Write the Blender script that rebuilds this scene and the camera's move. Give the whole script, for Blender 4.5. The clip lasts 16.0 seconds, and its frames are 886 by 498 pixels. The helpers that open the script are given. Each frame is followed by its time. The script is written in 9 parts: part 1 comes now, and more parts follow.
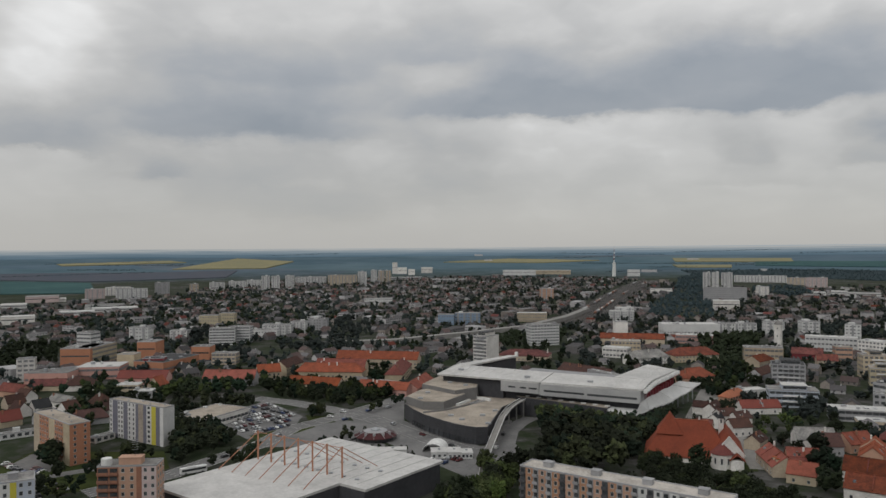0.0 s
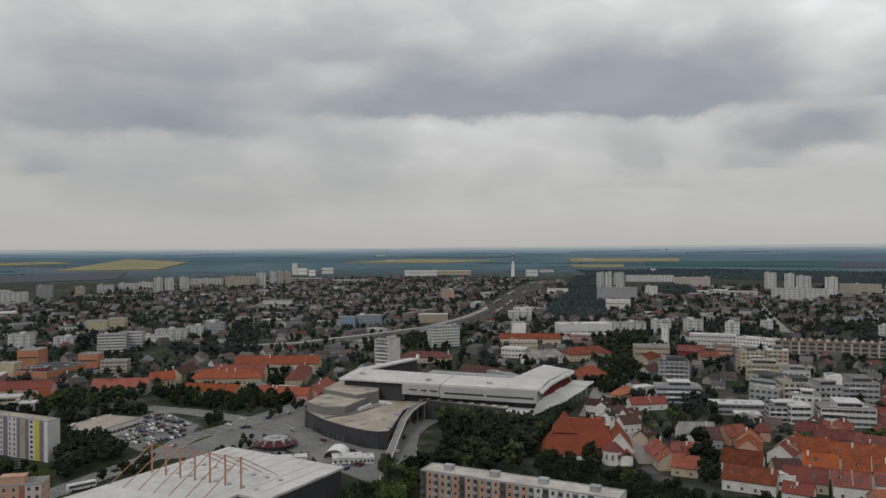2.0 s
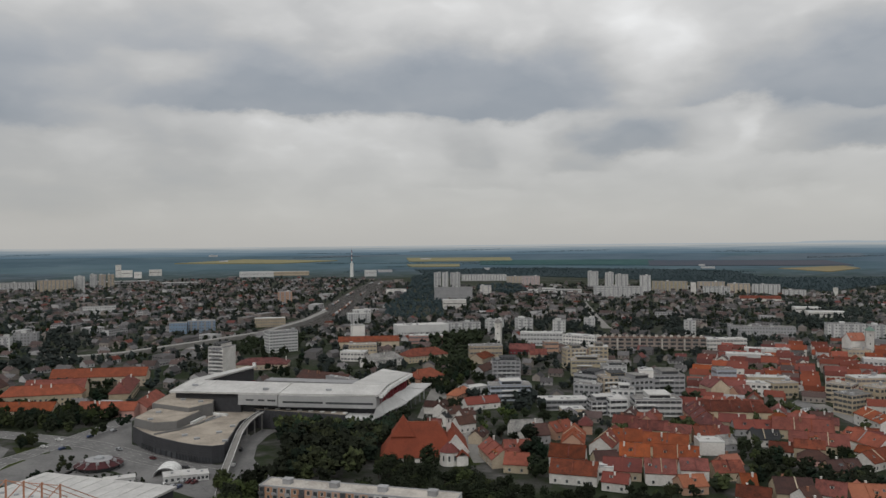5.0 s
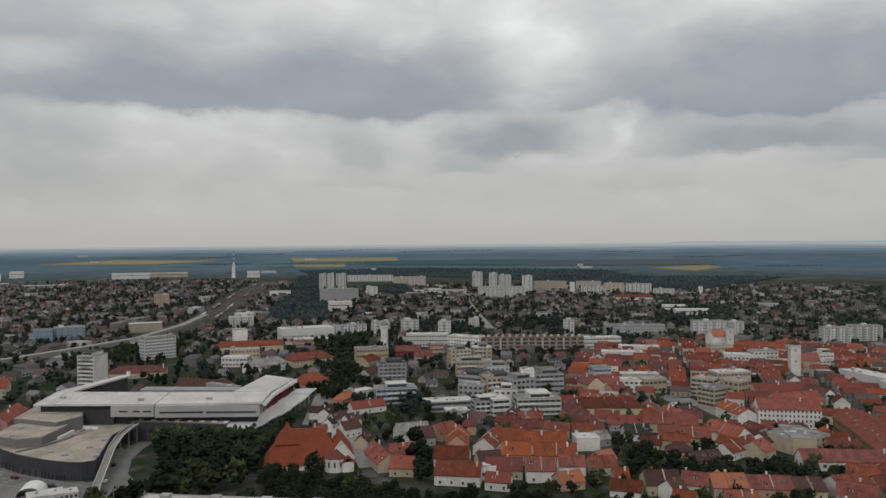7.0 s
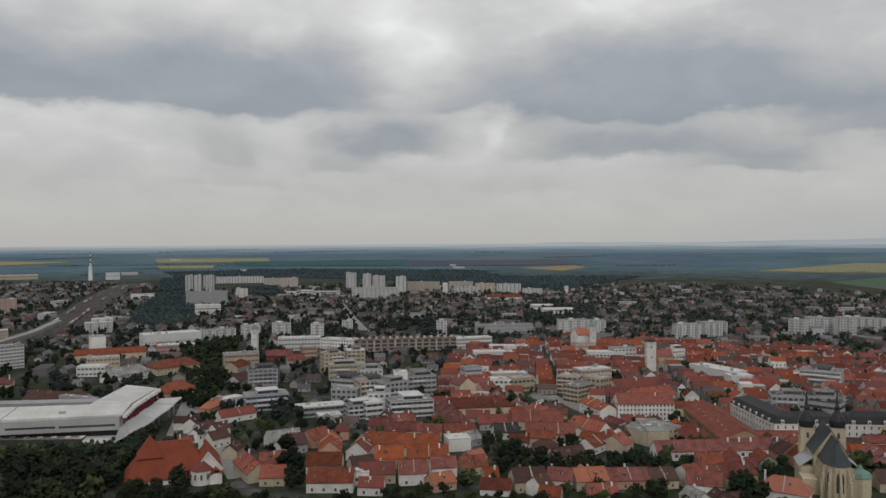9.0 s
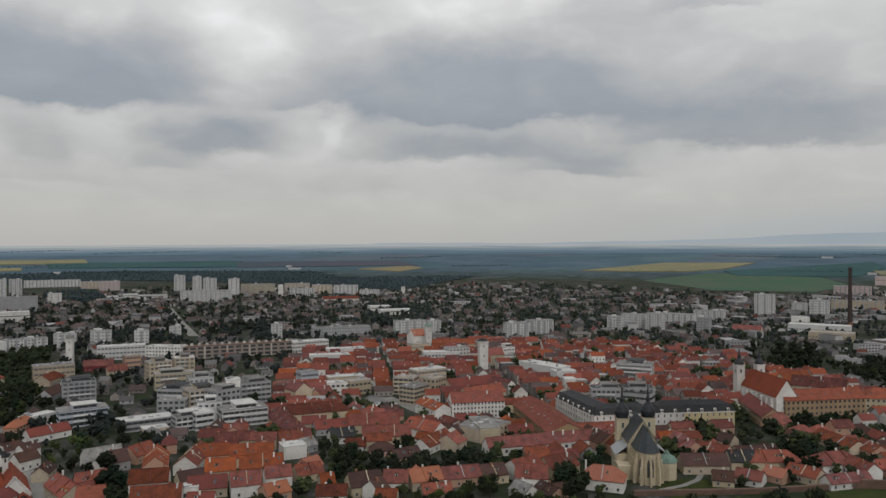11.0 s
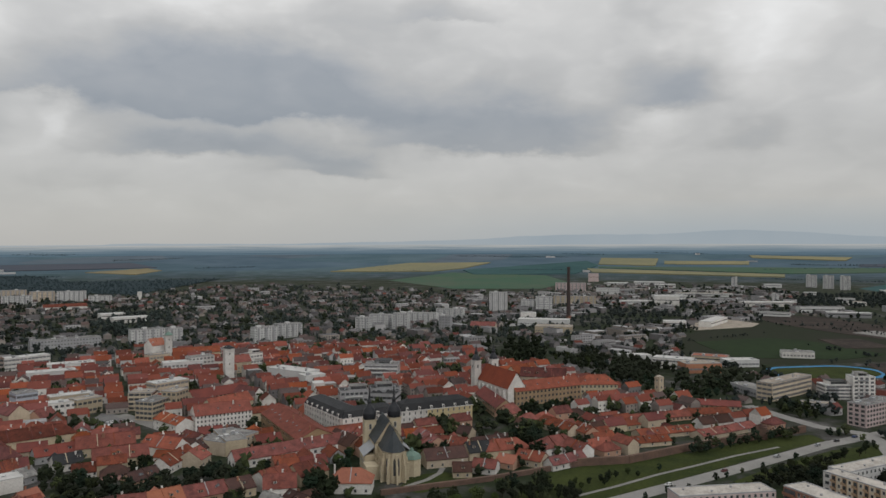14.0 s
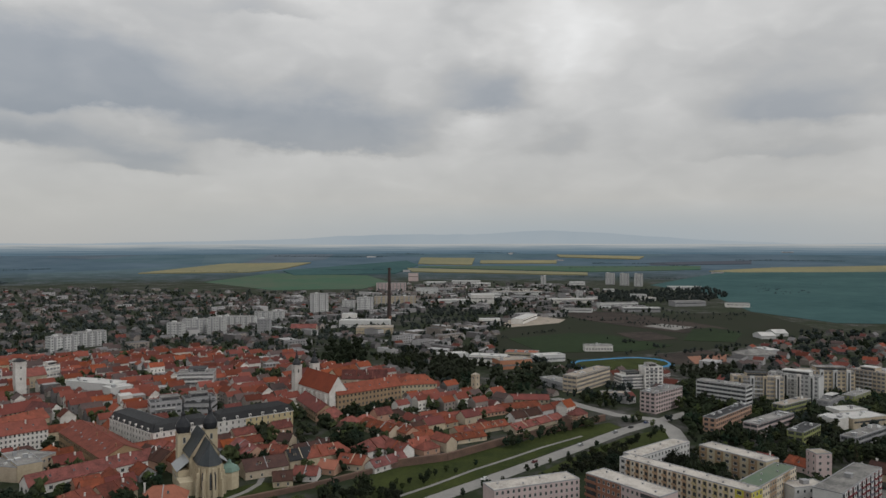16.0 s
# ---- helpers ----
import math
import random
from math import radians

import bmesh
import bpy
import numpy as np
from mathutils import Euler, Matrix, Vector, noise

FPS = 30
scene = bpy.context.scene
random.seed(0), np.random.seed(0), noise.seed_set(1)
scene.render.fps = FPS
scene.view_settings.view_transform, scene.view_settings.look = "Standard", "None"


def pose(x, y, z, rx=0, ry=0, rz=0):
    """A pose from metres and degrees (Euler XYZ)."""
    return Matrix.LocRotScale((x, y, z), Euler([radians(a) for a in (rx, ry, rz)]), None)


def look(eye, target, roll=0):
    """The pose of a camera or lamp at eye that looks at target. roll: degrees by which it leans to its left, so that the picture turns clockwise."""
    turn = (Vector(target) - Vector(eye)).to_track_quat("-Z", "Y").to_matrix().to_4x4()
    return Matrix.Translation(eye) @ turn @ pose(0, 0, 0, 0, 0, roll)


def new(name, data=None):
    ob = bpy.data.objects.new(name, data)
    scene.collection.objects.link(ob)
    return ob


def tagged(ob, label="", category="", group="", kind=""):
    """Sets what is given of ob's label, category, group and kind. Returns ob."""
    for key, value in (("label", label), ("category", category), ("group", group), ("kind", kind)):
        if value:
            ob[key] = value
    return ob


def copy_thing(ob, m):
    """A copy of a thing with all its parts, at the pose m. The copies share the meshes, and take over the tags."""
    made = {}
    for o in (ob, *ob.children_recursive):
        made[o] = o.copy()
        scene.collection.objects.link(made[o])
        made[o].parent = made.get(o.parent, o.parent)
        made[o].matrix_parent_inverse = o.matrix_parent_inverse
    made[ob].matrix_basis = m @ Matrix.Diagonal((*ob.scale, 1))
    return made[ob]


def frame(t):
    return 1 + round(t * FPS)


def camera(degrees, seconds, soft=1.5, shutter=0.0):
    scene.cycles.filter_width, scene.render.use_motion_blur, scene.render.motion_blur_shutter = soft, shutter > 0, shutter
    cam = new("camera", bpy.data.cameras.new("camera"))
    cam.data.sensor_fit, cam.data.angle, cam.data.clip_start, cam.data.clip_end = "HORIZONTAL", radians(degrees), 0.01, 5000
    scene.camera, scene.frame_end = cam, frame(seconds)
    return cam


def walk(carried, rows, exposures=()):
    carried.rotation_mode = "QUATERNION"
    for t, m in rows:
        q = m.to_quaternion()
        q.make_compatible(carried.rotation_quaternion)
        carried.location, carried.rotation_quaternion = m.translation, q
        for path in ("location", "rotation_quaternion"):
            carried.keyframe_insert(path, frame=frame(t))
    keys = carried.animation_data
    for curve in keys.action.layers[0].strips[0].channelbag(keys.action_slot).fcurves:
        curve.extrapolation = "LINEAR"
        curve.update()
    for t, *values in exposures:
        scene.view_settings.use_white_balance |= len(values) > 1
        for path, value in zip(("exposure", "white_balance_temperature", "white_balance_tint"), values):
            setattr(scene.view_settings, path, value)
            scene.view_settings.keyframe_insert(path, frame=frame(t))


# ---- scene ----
# ---------------------------------------------------------------- camera
LENS = 60.8
PATH = [
    #  time, east, north, height, heading, tilt, lean
    (0.0, -0.0, -0.1, 105.1, -0.000, -0.173, 0.309),
    (0.5, 0.0, -0.9, 105.8, 1.810, -0.177, 0.270),
    (1.0, 0.0, -1.7, 106.5, 3.729, -0.189, 0.255),
    (1.5, -0.0, -2.4, 107.3, 5.518, -0.205, 0.256),
    (2.0, -0.1, -3.1, 108.0, 7.457, -0.225, 0.267),
    (2.5, -0.2, -3.7, 108.8, 9.290, -0.248, 0.284),
    (3.0, -0.4, -4.3, 109.6, 11.285, -0.272, 0.301),
    (3.5, -0.5, -4.9, 110.4, 13.216, -0.298, 0.316),
    (4.0, -0.7, -5.4, 111.2, 15.377, -0.323, 0.327),
    (6.5, -1.3, -7.5, 114.8, 26.051, -0.426, 0.282),
    (7.0, -1.4, -7.9, 115.5, 28.256, -0.439, 0.254),
    (7.5, -1.5, -8.2, 116.1, 30.285, -0.450, 0.223),
    (8.0, -1.5, -8.5, 116.7, 32.590, -0.458, 0.189),
    (8.5, -1.5, -8.7, 117.3, 35.122, -0.464, 0.155),
    (8.7, -1.5, -8.8, 117.5, 36.164, -0.465, 0.141),
    (10.8, -1.5, -9.7, 119.7, 48.767, -0.461, 0.030),
    (11.0, -1.5, -9.8, 119.9, 50.063, -0.460, 0.024),
    (11.5, -1.5, -9.9, 120.3, 53.071, -0.455, 0.014),
    (12.0, -1.5, -10.1, 120.8, 56.315, -0.451, 0.010),
    (12.5, -1.6, -10.2, 121.3, 59.304, -0.448, 0.012),
    (13.0, -1.7, -10.3, 121.8, 62.624, -0.445, 0.018),
    (13.5, -1.8, -10.4, 122.4, 65.667, -0.445, 0.027),
    (14.0, -2.0, -10.5, 123.0, 68.936, -0.447, 0.036),
    (14.5, -2.3, -10.6, 123.6, 71.955, -0.453, 0.041),
    (15.0, -2.6, -10.6, 124.3, 75.195, -0.464, 0.037),
    (15.5, -3.1, -10.7, 125.1, 78.309, -0.479, 0.019),
    (16.0, -3.7, -10.7, 126.0, 82.456, -0.501, -0.020),
]


def flown(x, y, z, heading, tilt, lean):
    a, b = radians(heading), radians(tilt)
    way = Vector((math.sin(a) * math.cos(b), math.cos(a) * math.cos(b), math.sin(b)))
    eye = Vector((x, y, z))
    return look(eye, eye + way, -lean)


cam = camera(LENS, 16.0, soft=1.5)
walk(cam, [(row[0], flown(*row[1:])) for row in PATH])

# ---------------------------------------------------------------- sky and sun


class Nodes:
    """Small helper that wires shader nodes."""

    def __init__(self, tree):
        self.tree, self.nodes = tree, tree.nodes
        self.nodes.clear()

    def add(self, kind, **props):
        node = self.nodes.new(kind)
        for key, value in props.items():
            setattr(node, key, value)
        return node

    def put(self, value, socket):
        if hasattr(value, "is_linked"):
            self.tree.links.new(value, socket)
        elif value is not None:
            socket.default_value = value

    def math(self, op, a, b=None, c=None, clamp=False):
        node = self.add("ShaderNodeMath", operation=op, use_clamp=clamp)
        for k, v in enumerate((a, b, c)):
            self.put(v, node.inputs[k])
        return node.outputs[0]

    def noise(self, vec, scale, detail=3.0, rough=0.55, dist=0.0):
        node = self.add("ShaderNodeTexNoise")
        self.put(vec, node.inputs["Vector"])
        node.inputs["Scale"].default_value, node.inputs["Detail"].default_value = scale, detail
        node.inputs["Roughness"].default_value, node.inputs["Distortion"].default_value = rough, dist
        return node.outputs["Fac"]

    def ramp(self, fac, stops, mode="LINEAR"):
        node = self.add("ShaderNodeValToRGB")
        node.color_ramp.interpolation = mode
        self.put(fac, node.inputs[0])
        cr = node.color_ramp
        while len(cr.elements) < len(stops):
            cr.elements.new(0.5)
        for el, (p, c) in zip(cr.elements, stops):
            el.position = p
            el.color = (*c, 1) if hasattr(c, "__len__") else (c, c, c, 1)
        return node.outputs[0]

    def mix(self, fac, a, b, mode="MIX"):
        node = self.add("ShaderNodeMix", data_type="RGBA", blend_type=mode)
        self.put(fac, node.inputs[0])
        for v, k in ((a, 6), (b, 7)):
            if isinstance(v, tuple) and len(v) == 3:
                v = (*v, 1)
            self.put(v, node.inputs[k])
        return node.outputs[2]


SUN_EL, SUN_AZ = 43.0, 215.0  # a veiled sun, high and behind
world = bpy.data.worlds.new("overcast_sky")
scene.world = world
world.use_nodes = True
N = Nodes(world.node_tree)
sky = N.add("ShaderNodeTexSky", sky_type="NISHITA", sun_disc=False)
sky.sun_elevation, sky.sun_rotation = radians(SUN_EL), radians(SUN_AZ)
coord = N.add("ShaderNodeTexCoord").outputs["Generated"]
sep = N.add("ShaderNodeSeparateXYZ")
N.put(coord, sep.inputs[0])
sx, sy, sz = sep.outputs
azim = N.math("MULTIPLY", N.math("ARCTAN2", sx, sy), 180 / math.pi)
elev = N.math("MULTIPLY", N.math("ARCSINE", sz), 180 / math.pi)
# the cloud layer seen in perspective: coordinates on a flat sheet overhead
lift = N.math("ADD", N.math("MAXIMUM", sz, 0.0), 0.10)
plane = N.add("ShaderNodeCombineXYZ")
N.put(N.math("DIVIDE", sx, lift), plane.inputs[0])
N.put(N.math("DIVIDE", sy, lift), plane.inputs[1])
plane.inputs[2].default_value = 0.7
sheet = plane.outputs[0]
flat = N.add("ShaderNodeCombineXYZ")
N.put(N.math("MULTIPLY", azim, 0.12), flat.inputs[0])
N.put(N.math("MULTIPLY", elev, 0.24), flat.inputs[1])
angle = flat.outputs[0]
fine = N.noise(angle, 0.8, 5.0, 0.44, 0.3)
lumps = N.add("ShaderNodeTexVoronoi", feature="SMOOTH_F1", voronoi_dimensions="2D")
lumps.inputs["Scale"].default_value, lumps.inputs["Detail"].default_value = 1.15, 2.0
warp = N.add("ShaderNodeVectorMath", operation="MULTIPLY_ADD")
ripple = N.add("ShaderNodeTexNoise")
ripple.inputs["Scale"].default_value, ripple.inputs["Detail"].default_value = 1.6, 4.0
N.put(angle, ripple.inputs["Vector"])
N.put(ripple.outputs["Color"], warp.inputs[0])
warp.inputs[1].default_value = (0.9, 0.9, 0.0)
N.put(angle, warp.inputs[2])
N.put(warp.outputs[0], lumps.inputs["Vector"])
broad = N.noise(sheet, 0.55, 5.0, 0.55, 0.2)
az_w = N.math("MULTIPLY_ADD", N.math("SUBTRACT", N.noise(angle, 0.7, 4.0, 0.55), 0.5), 9.0, azim)
billow = N.math("SUBTRACT", N.noise(angle, 1.1, 6.0, 0.6), 0.5)
el_w = N.math("MULTIPLY_ADD", billow, 3.6, elev)
# the clouds: heading, height of the base, half width, depth in degrees, density (negative: a bright gap)
DECKS = [
    (-28.5, 6.8, 5.0, 2.3, 0.42), (-14.4, 8.5, 9.3, 3.5, 0.5), (2.0, 10.1, 7.3, 3.0, 0.34), (-14.4, 12.6, 12.1, 3.7, 0.16),
    (9.2, 10.2, 8.0, 3.6, 0.34), (22.4, 9.9, 8.9, 3.8, 0.46), (-1.0, 14.0, 4.7, 2.6, 0.2), (9.1, 10.2, 6.5, 2.7, 0.3),
    (23.8, 10.0, 8.2, 3.4, 0.46), (41.1, 10.3, 5.5, 2.1, 0.3), (52.7, 9.8, 9.5, 3.7, 0.5), (53.3, 9.8, 8.5, 3.6, 0.48),
    (70.8, 7.6, 8.6, 2.4, 0.42), (64.2, 9.2, 6.1, 3.7, 0.2), (59.9, 9.6, 8.1, 3.4, 0.3), (75.3, 7.2, 6.3, 2.3, 0.42),
    (43.9, 10.2, 6.3, 2.8, 0.12), (85.7, 10.1, 4.1, 4.7, 0.26), (69, 16.4, 5.0, 1.3, 0.22), (109.0, 8.9, 6.2, 3.5, 0.36),
]
PUFFS = [
    (-20.3, 5.2, 2.0, 1.1, 0.32), (0.5, 4.9, 3.8, 2.6, 0.15), (-7.8, 2.7, 8.0, 1.4, 0.13), (32.7, 7.3, 3.9, 1.6, 0.36),
    (29.5, 5.5, 2.8, 1.3, 0.26), (22.0, 5.8, 2.4, 1.8, 0.23), (34.7, 7.1, 4.7, 1.9, 0.32),
    (49.5, 6.6, 6.1, 1.6, 0.34), (60.9, 6.2, 3.9, 1.2, 0.24), (43.7, 4.1, 3.8, 0.9, 0.14), (62.0, 5.2, 3.1, 0.7, 0.2),
    (21.3, 4.4, 4.8, 0.7, 0.12), (53.3, 6.6, 6.4, 1.6, 0.24), (61.7, 5.3, 4.5, 0.8, 0.18), (60.4, 5.4, 4.7, 1.4, 0.26),
    (47.3, 6.5, 4.6, 1.5, 0.1), (84.1, 10.0, 3.9, 2.4, 0.2), (90.4, 7.2, 2.8, 1.6, 0.18), (105.4, 6.3, 5.5, 0.7, 0.18),
]
GAPS = [
    (-27.1, 13.8, 3.1, 3.1, -0.25), (-0.8, 12.0, 2.5, 1.3, -0.11), (-15.2, 16.2, 4.4, 1.7, -0.10), (19.2, 16.1, 7.6, 2.0, -0.14),
    (34.7, 15.4, 6.0, 2.6, -0.09), (35.6, 15.4, 4.5, 4.3, -0.08), (51.5, 17.0, 5.2, 1.7, -0.17), (52.9, 16.2, 6.4, 2.1, -0.07),
    (13.3, 8.7, 5.3, 1.2, -0.07), (-5.0, 6.1, 2.9, 1.0, -0.07), (25.5, 8.5, 2.3, 1.2, -0.08), (42.4, 8.5, 0.9, 1.2, -0.12),
    (91.1, 14.3, 5.2, 3.1, -0.17), (83.7, 8.5, 1.9, 0.9, -0.10), (89.5, 14.5, 3.0, 3.8, -0.12),
    (83.6, 8.5, 3.0, 0.9, -0.11), (-10.0, 5.2, 15.0, 5.5, 0.19),
]


def cloud_bodies(bodies, edge):
    """The summed density of clouds with a firm base and a soft top."""
    total = None
    for a0, e0, wa, we, amount in bodies:
        u = N.math("MULTIPLY_ADD", az_w, 1 / wa, -a0 / wa)
        v = N.math("MULTIPLY_ADD", el_w, 1 / we, -e0 / we)
        v = N.math("MAXIMUM", N.math("MULTIPLY", v, 0.85), N.math("MULTIPLY", v, -edge))
        u2 = N.math("MULTIPLY", u, u)
        r2 = N.math("MULTIPLY_ADD", v, v, N.math("MULTIPLY_ADD", u2, u2, N.math("MULTIPLY", u2, 0.4)))
        body = N.math("EXPONENT", N.math("MULTIPLY", r2, -1.0))
        total = N.math("MULTIPLY", body, amount) if total is None else N.math("MULTIPLY_ADD", body, amount, total)
    return total


dense = N.math("ADD", cloud_bodies(DECKS, 6.0), cloud_bodies(PUFFS, 3.4))
dense = N.math("ADD", N.math("MINIMUM", dense, 0.56), cloud_bodies(GAPS, 0.85))
shade = N.math("MULTIPLY_ADD", N.math("SUBTRACT", fine, 0.5), 0.34, dense)
shade = N.math("MULTIPLY_ADD", N.math("SUBTRACT", lumps.outputs["Distance"], 0.4), 0.22, shade)
shade = N.math("MULTIPLY_ADD", N.math("SUBTRACT", broad, 0.5), 0.3, shade)
low = N.ramp(N.math("DIVIDE", elev, 8.0, clamp=True), [(0.0, 0.2), (0.35, 0.8), (1.0, 1.0)])
shade = N.math("ADD", N.math("MULTIPLY", shade, low), 0.285, clamp=True)
cloud = N.ramp(shade, [(0.0, (0.84, 0.84, 0.835)), (0.28, (0.603, 0.598, 0.587)), (0.5, (0.467, 0.467, 0.463)),
                       (0.75, (0.36, 0.378, 0.402)), (1.0, (0.285, 0.312, 0.346))])
hazy = N.ramp(N.math("DIVIDE", elev, 9.0, clamp=True), [(0.0, 0.8), (0.35, 0.5), (0.7, 0.18), (1.0, 0.0)])
cloud = N.mix(hazy, cloud, (0.438, 0.43, 0.412))
# thin blue-grey veil over the distant hills
veil = N.math("MULTIPLY", N.ramp(N.math("DIVIDE", elev, 3.2, clamp=True), [(0.0, 1.0), (0.35, 0.8), (1.0, 0.0)]),
              N.math("EXPONENT", N.math("MULTIPLY", N.math("POWER", N.math("DIVIDE", N.math("SUBTRACT", azim, 92.0), 26.0), 2.0), -1.0)))
cloud = N.mix(veil, cloud, (0.36, 0.41, 0.45))
thin = N.mix(1.0, sky.outputs[0], (0.1, 0.1, 0.1), "MULTIPLY")
# an overcast sky is brighter overhead than at the horizon
over = N.ramp(N.math("DIVIDE", elev, 90.0, clamp=True), [(0.0, 1 / 1.75), (0.08, 0.96 / 1.75), (0.2, 1.14 / 1.75), (0.40, 0.72), (1.0, 0.8)])
scaled = N.add("ShaderNodeVectorMath", operation="SCALE")
N.put(N.mix(0.94, thin, cloud), scaled.inputs[0])
N.put(N.math("MULTIPLY", over, 1.75), scaled.inputs["Scale"])
cool = N.add("ShaderNodeVectorMath", operation="MULTIPLY")
N.put(scaled.outputs[0], cool.inputs[0])
N.put(N.ramp(N.math("DIVIDE", elev, 90.0, clamp=True), [(0.2, (1.0, 1.0, 1.0)), (0.5, (0.99, 1.0, 1.015))]), cool.inputs[1])
final = cool.outputs[0]
bg = N.add("ShaderNodeBackground")
N.put(final, bg.inputs[0])
bg.inputs[1].default_value = 1.0
N.put(bg.outputs[0], N.add("ShaderNodeOutputWorld").inputs[0])

sun_data = bpy.data.lights.new("sun", "SUN")
sun_data.energy, sun_data.angle, sun_data.color = 0.85, radians(18), (1.0, 0.975, 0.945)
sun = new("sun", sun_data)
a, b = radians(SUN_AZ), radians(SUN_EL)
sun.matrix_world = look((math.sin(a) * math.cos(b) * 900, math.cos(a) * math.cos(b) * 900, math.sin(b) * 900), (0, 0, 0))

# ---------------------------------------------------------------- materials


def stuff_material(name, colour, colour2=None, rough=0.8, metal=0.0, scale=0.3, scale2=None, bump=0.0, spread=0.12, mottled=0.5,
                   per_object=0.0, per_island=0.0, stops=None, spec=0.12):
    """Paint, tile, stone and so on: two noise scales between two colours, small shifts from piece to piece."""
    m = bpy.data.materials.new(name)
    m.use_nodes = True
    n = Nodes(m.node_tree)
    geo = n.add("ShaderNodeNewGeometry")
    pos = geo.outputs["Position"]
    c2 = colour2 or tuple(min(1.0, c * (1 - spread * 2)) for c in colour)
    n1 = n.noise(pos, scale, 4.0, 0.6)
    n2 = n.noise(pos, scale2 or scale * 7, 3.0, 0.6)
    f = n.math("MULTIPLY_ADD", n2, 0.4, n.math("MULTIPLY", n1, 0.6))
    f = n.ramp(f, [(0.5 - mottled * 0.5 + 0.12, 0.0), (0.5 + mottled * 0.5 - 0.12, 1.0)])
    col = n.mix(f, colour, c2)
    if per_object or per_island:
        r = n.add("ShaderNodeObjectInfo").outputs["Random"] if per_object else geo.outputs["Random Per Island"]
        k = per_object or per_island
        hsv = n.add("ShaderNodeHueSaturation")
        n.put(n.math("MULTIPLY_ADD", r, k * 0.03, 0.5 - k * 0.015), hsv.inputs["Hue"])
        w = n.add("ShaderNodeTexWhiteNoise", noise_dimensions="1D")
        n.put(r, w.inputs["W"])
        n.put(n.math("MULTIPLY_ADD", w.outputs["Value"], k * 0.95, 1.0 - k * 0.55), hsv.inputs["Value"])
        n.put(n.math("MULTIPLY_ADD", r, k * 0.4, 1.0 - k * 0.32), hsv.inputs["Saturation"])
        n.put(col, hsv.inputs["Color"])
        col = hsv.outputs[0]
    bs = n.add("ShaderNodeBsdfPrincipled")
    n.put(col, bs.inputs["Base Color"])
    bs.inputs["Roughness"].default_value, bs.inputs["Metallic"].default_value = rough, metal
    bs.inputs["Specular IOR Level"].default_value = spec
    if bump:
        bp = n.add("ShaderNodeBump")
        bp.inputs["Strength"].default_value, bp.inputs["Distance"].default_value = bump, 0.3
        n.put(n2, bp.inputs["Height"])
        n.put(bp.outputs[0], bs.inputs["Normal"])
    n.put(bs.outputs[0], n.add("ShaderNodeOutputMaterial").inputs[0])
    return m


M = {}
def mat(name, colour, **kw):
    if name not in M:
        M[name] = stuff_material(name, colour, **kw)
    return M[name]


mat("red_tile", (0.215, 0.056, 0.037), colour2=(0.098, 0.034, 0.026), rough=0.95, mottled=0.46, scale=0.25, scale2=1.4, bump=0.8, per_object=0.75)
mat("orange_tile", (0.26, 0.066, 0.036), colour2=(0.155, 0.046, 0.028), rough=0.95, mottled=0.46, scale=0.25, scale2=1.3, bump=0.8, per_object=0.6)
mat("brown_tile", (0.088, 0.045, 0.037), colour2=(0.056, 0.034, 0.03), rough=0.95, mottled=0.46, scale=0.25, scale2=1.4, bump=0.8, per_object=0.5)
mat("dark_roof", (0.02, 0.021, 0.023), colour2=(0.034, 0.035, 0.037), rough=0.55, scale=0.15, scale2=2.0, bump=0.3, per_object=0.3)
mat("slate_roof", (0.03, 0.036, 0.04), colour2=(0.055, 0.062, 0.066), rough=0.45, scale=0.15, scale2=2.0, bump=0.3)
mat("grey_roof", (0.28, 0.27, 0.255), colour2=(0.14, 0.137, 0.132), rough=0.9, scale=0.12, scale2=0.9, mottled=0.42, per_object=0.5)
mat("frame_paint", (0.5, 0.5, 0.48), rough=0.7, scale=0.4, per_object=0.3)
mat("white_roof", (0.55, 0.54, 0.52), colour2=(0.37, 0.362, 0.35), rough=0.5, scale=0.11, scale2=0.8, mottled=0.55)
mat("gravel_roof", (0.37, 0.325, 0.27), colour2=(0.235, 0.205, 0.172), rough=0.95, scale=0.09, scale2=1.0, mottled=0.42)
mat("green_roof", (0.10, 0.145, 0.10), colour2=(0.15, 0.17, 0.13), rough=0.9, scale=0.06, scale2=0.9)
mat("white_plaster", (0.7, 0.68, 0.645), colour2=(0.5, 0.48, 0.45), rough=0.9, scale=0.15, scale2=1.2, per_object=0.3)
mat("cream_plaster", (0.49, 0.41, 0.30), colour2=(0.36, 0.30, 0.22), rough=0.9, scale=0.15, scale2=1.2, per_object=0.4)
mat("ochre_plaster", (0.34, 0.24, 0.145), colour2=(0.25, 0.175, 0.11), rough=0.9, scale=0.12, scale2=1.2, per_object=0.2)
mat("pink_plaster", (0.52, 0.30, 0.25), colour2=(0.40, 0.23, 0.2), rough=0.9, scale=0.12, scale2=1.2, per_object=0.3)
mat("orange_plaster", (0.42, 0.2, 0.12), colour2=(0.34, 0.16, 0.1), rough=0.9, scale=0.1, scale2=1.0)
mat("peach_plaster", (0.46, 0.29, 0.21), colour2=(0.37, 0.235, 0.17), rough=0.9, scale=0.1, scale2=1.0)
mat("yellow_plaster", (0.5, 0.45, 0.07), colour2=(0.43, 0.38, 0.07), rough=0.85, scale=0.1, scale2=1.0)
mat("flat_yellow", (0.52, 0.43, 0.25), colour2=(0.42, 0.35, 0.21), rough=0.9, scale=0.1, scale2=1.0)
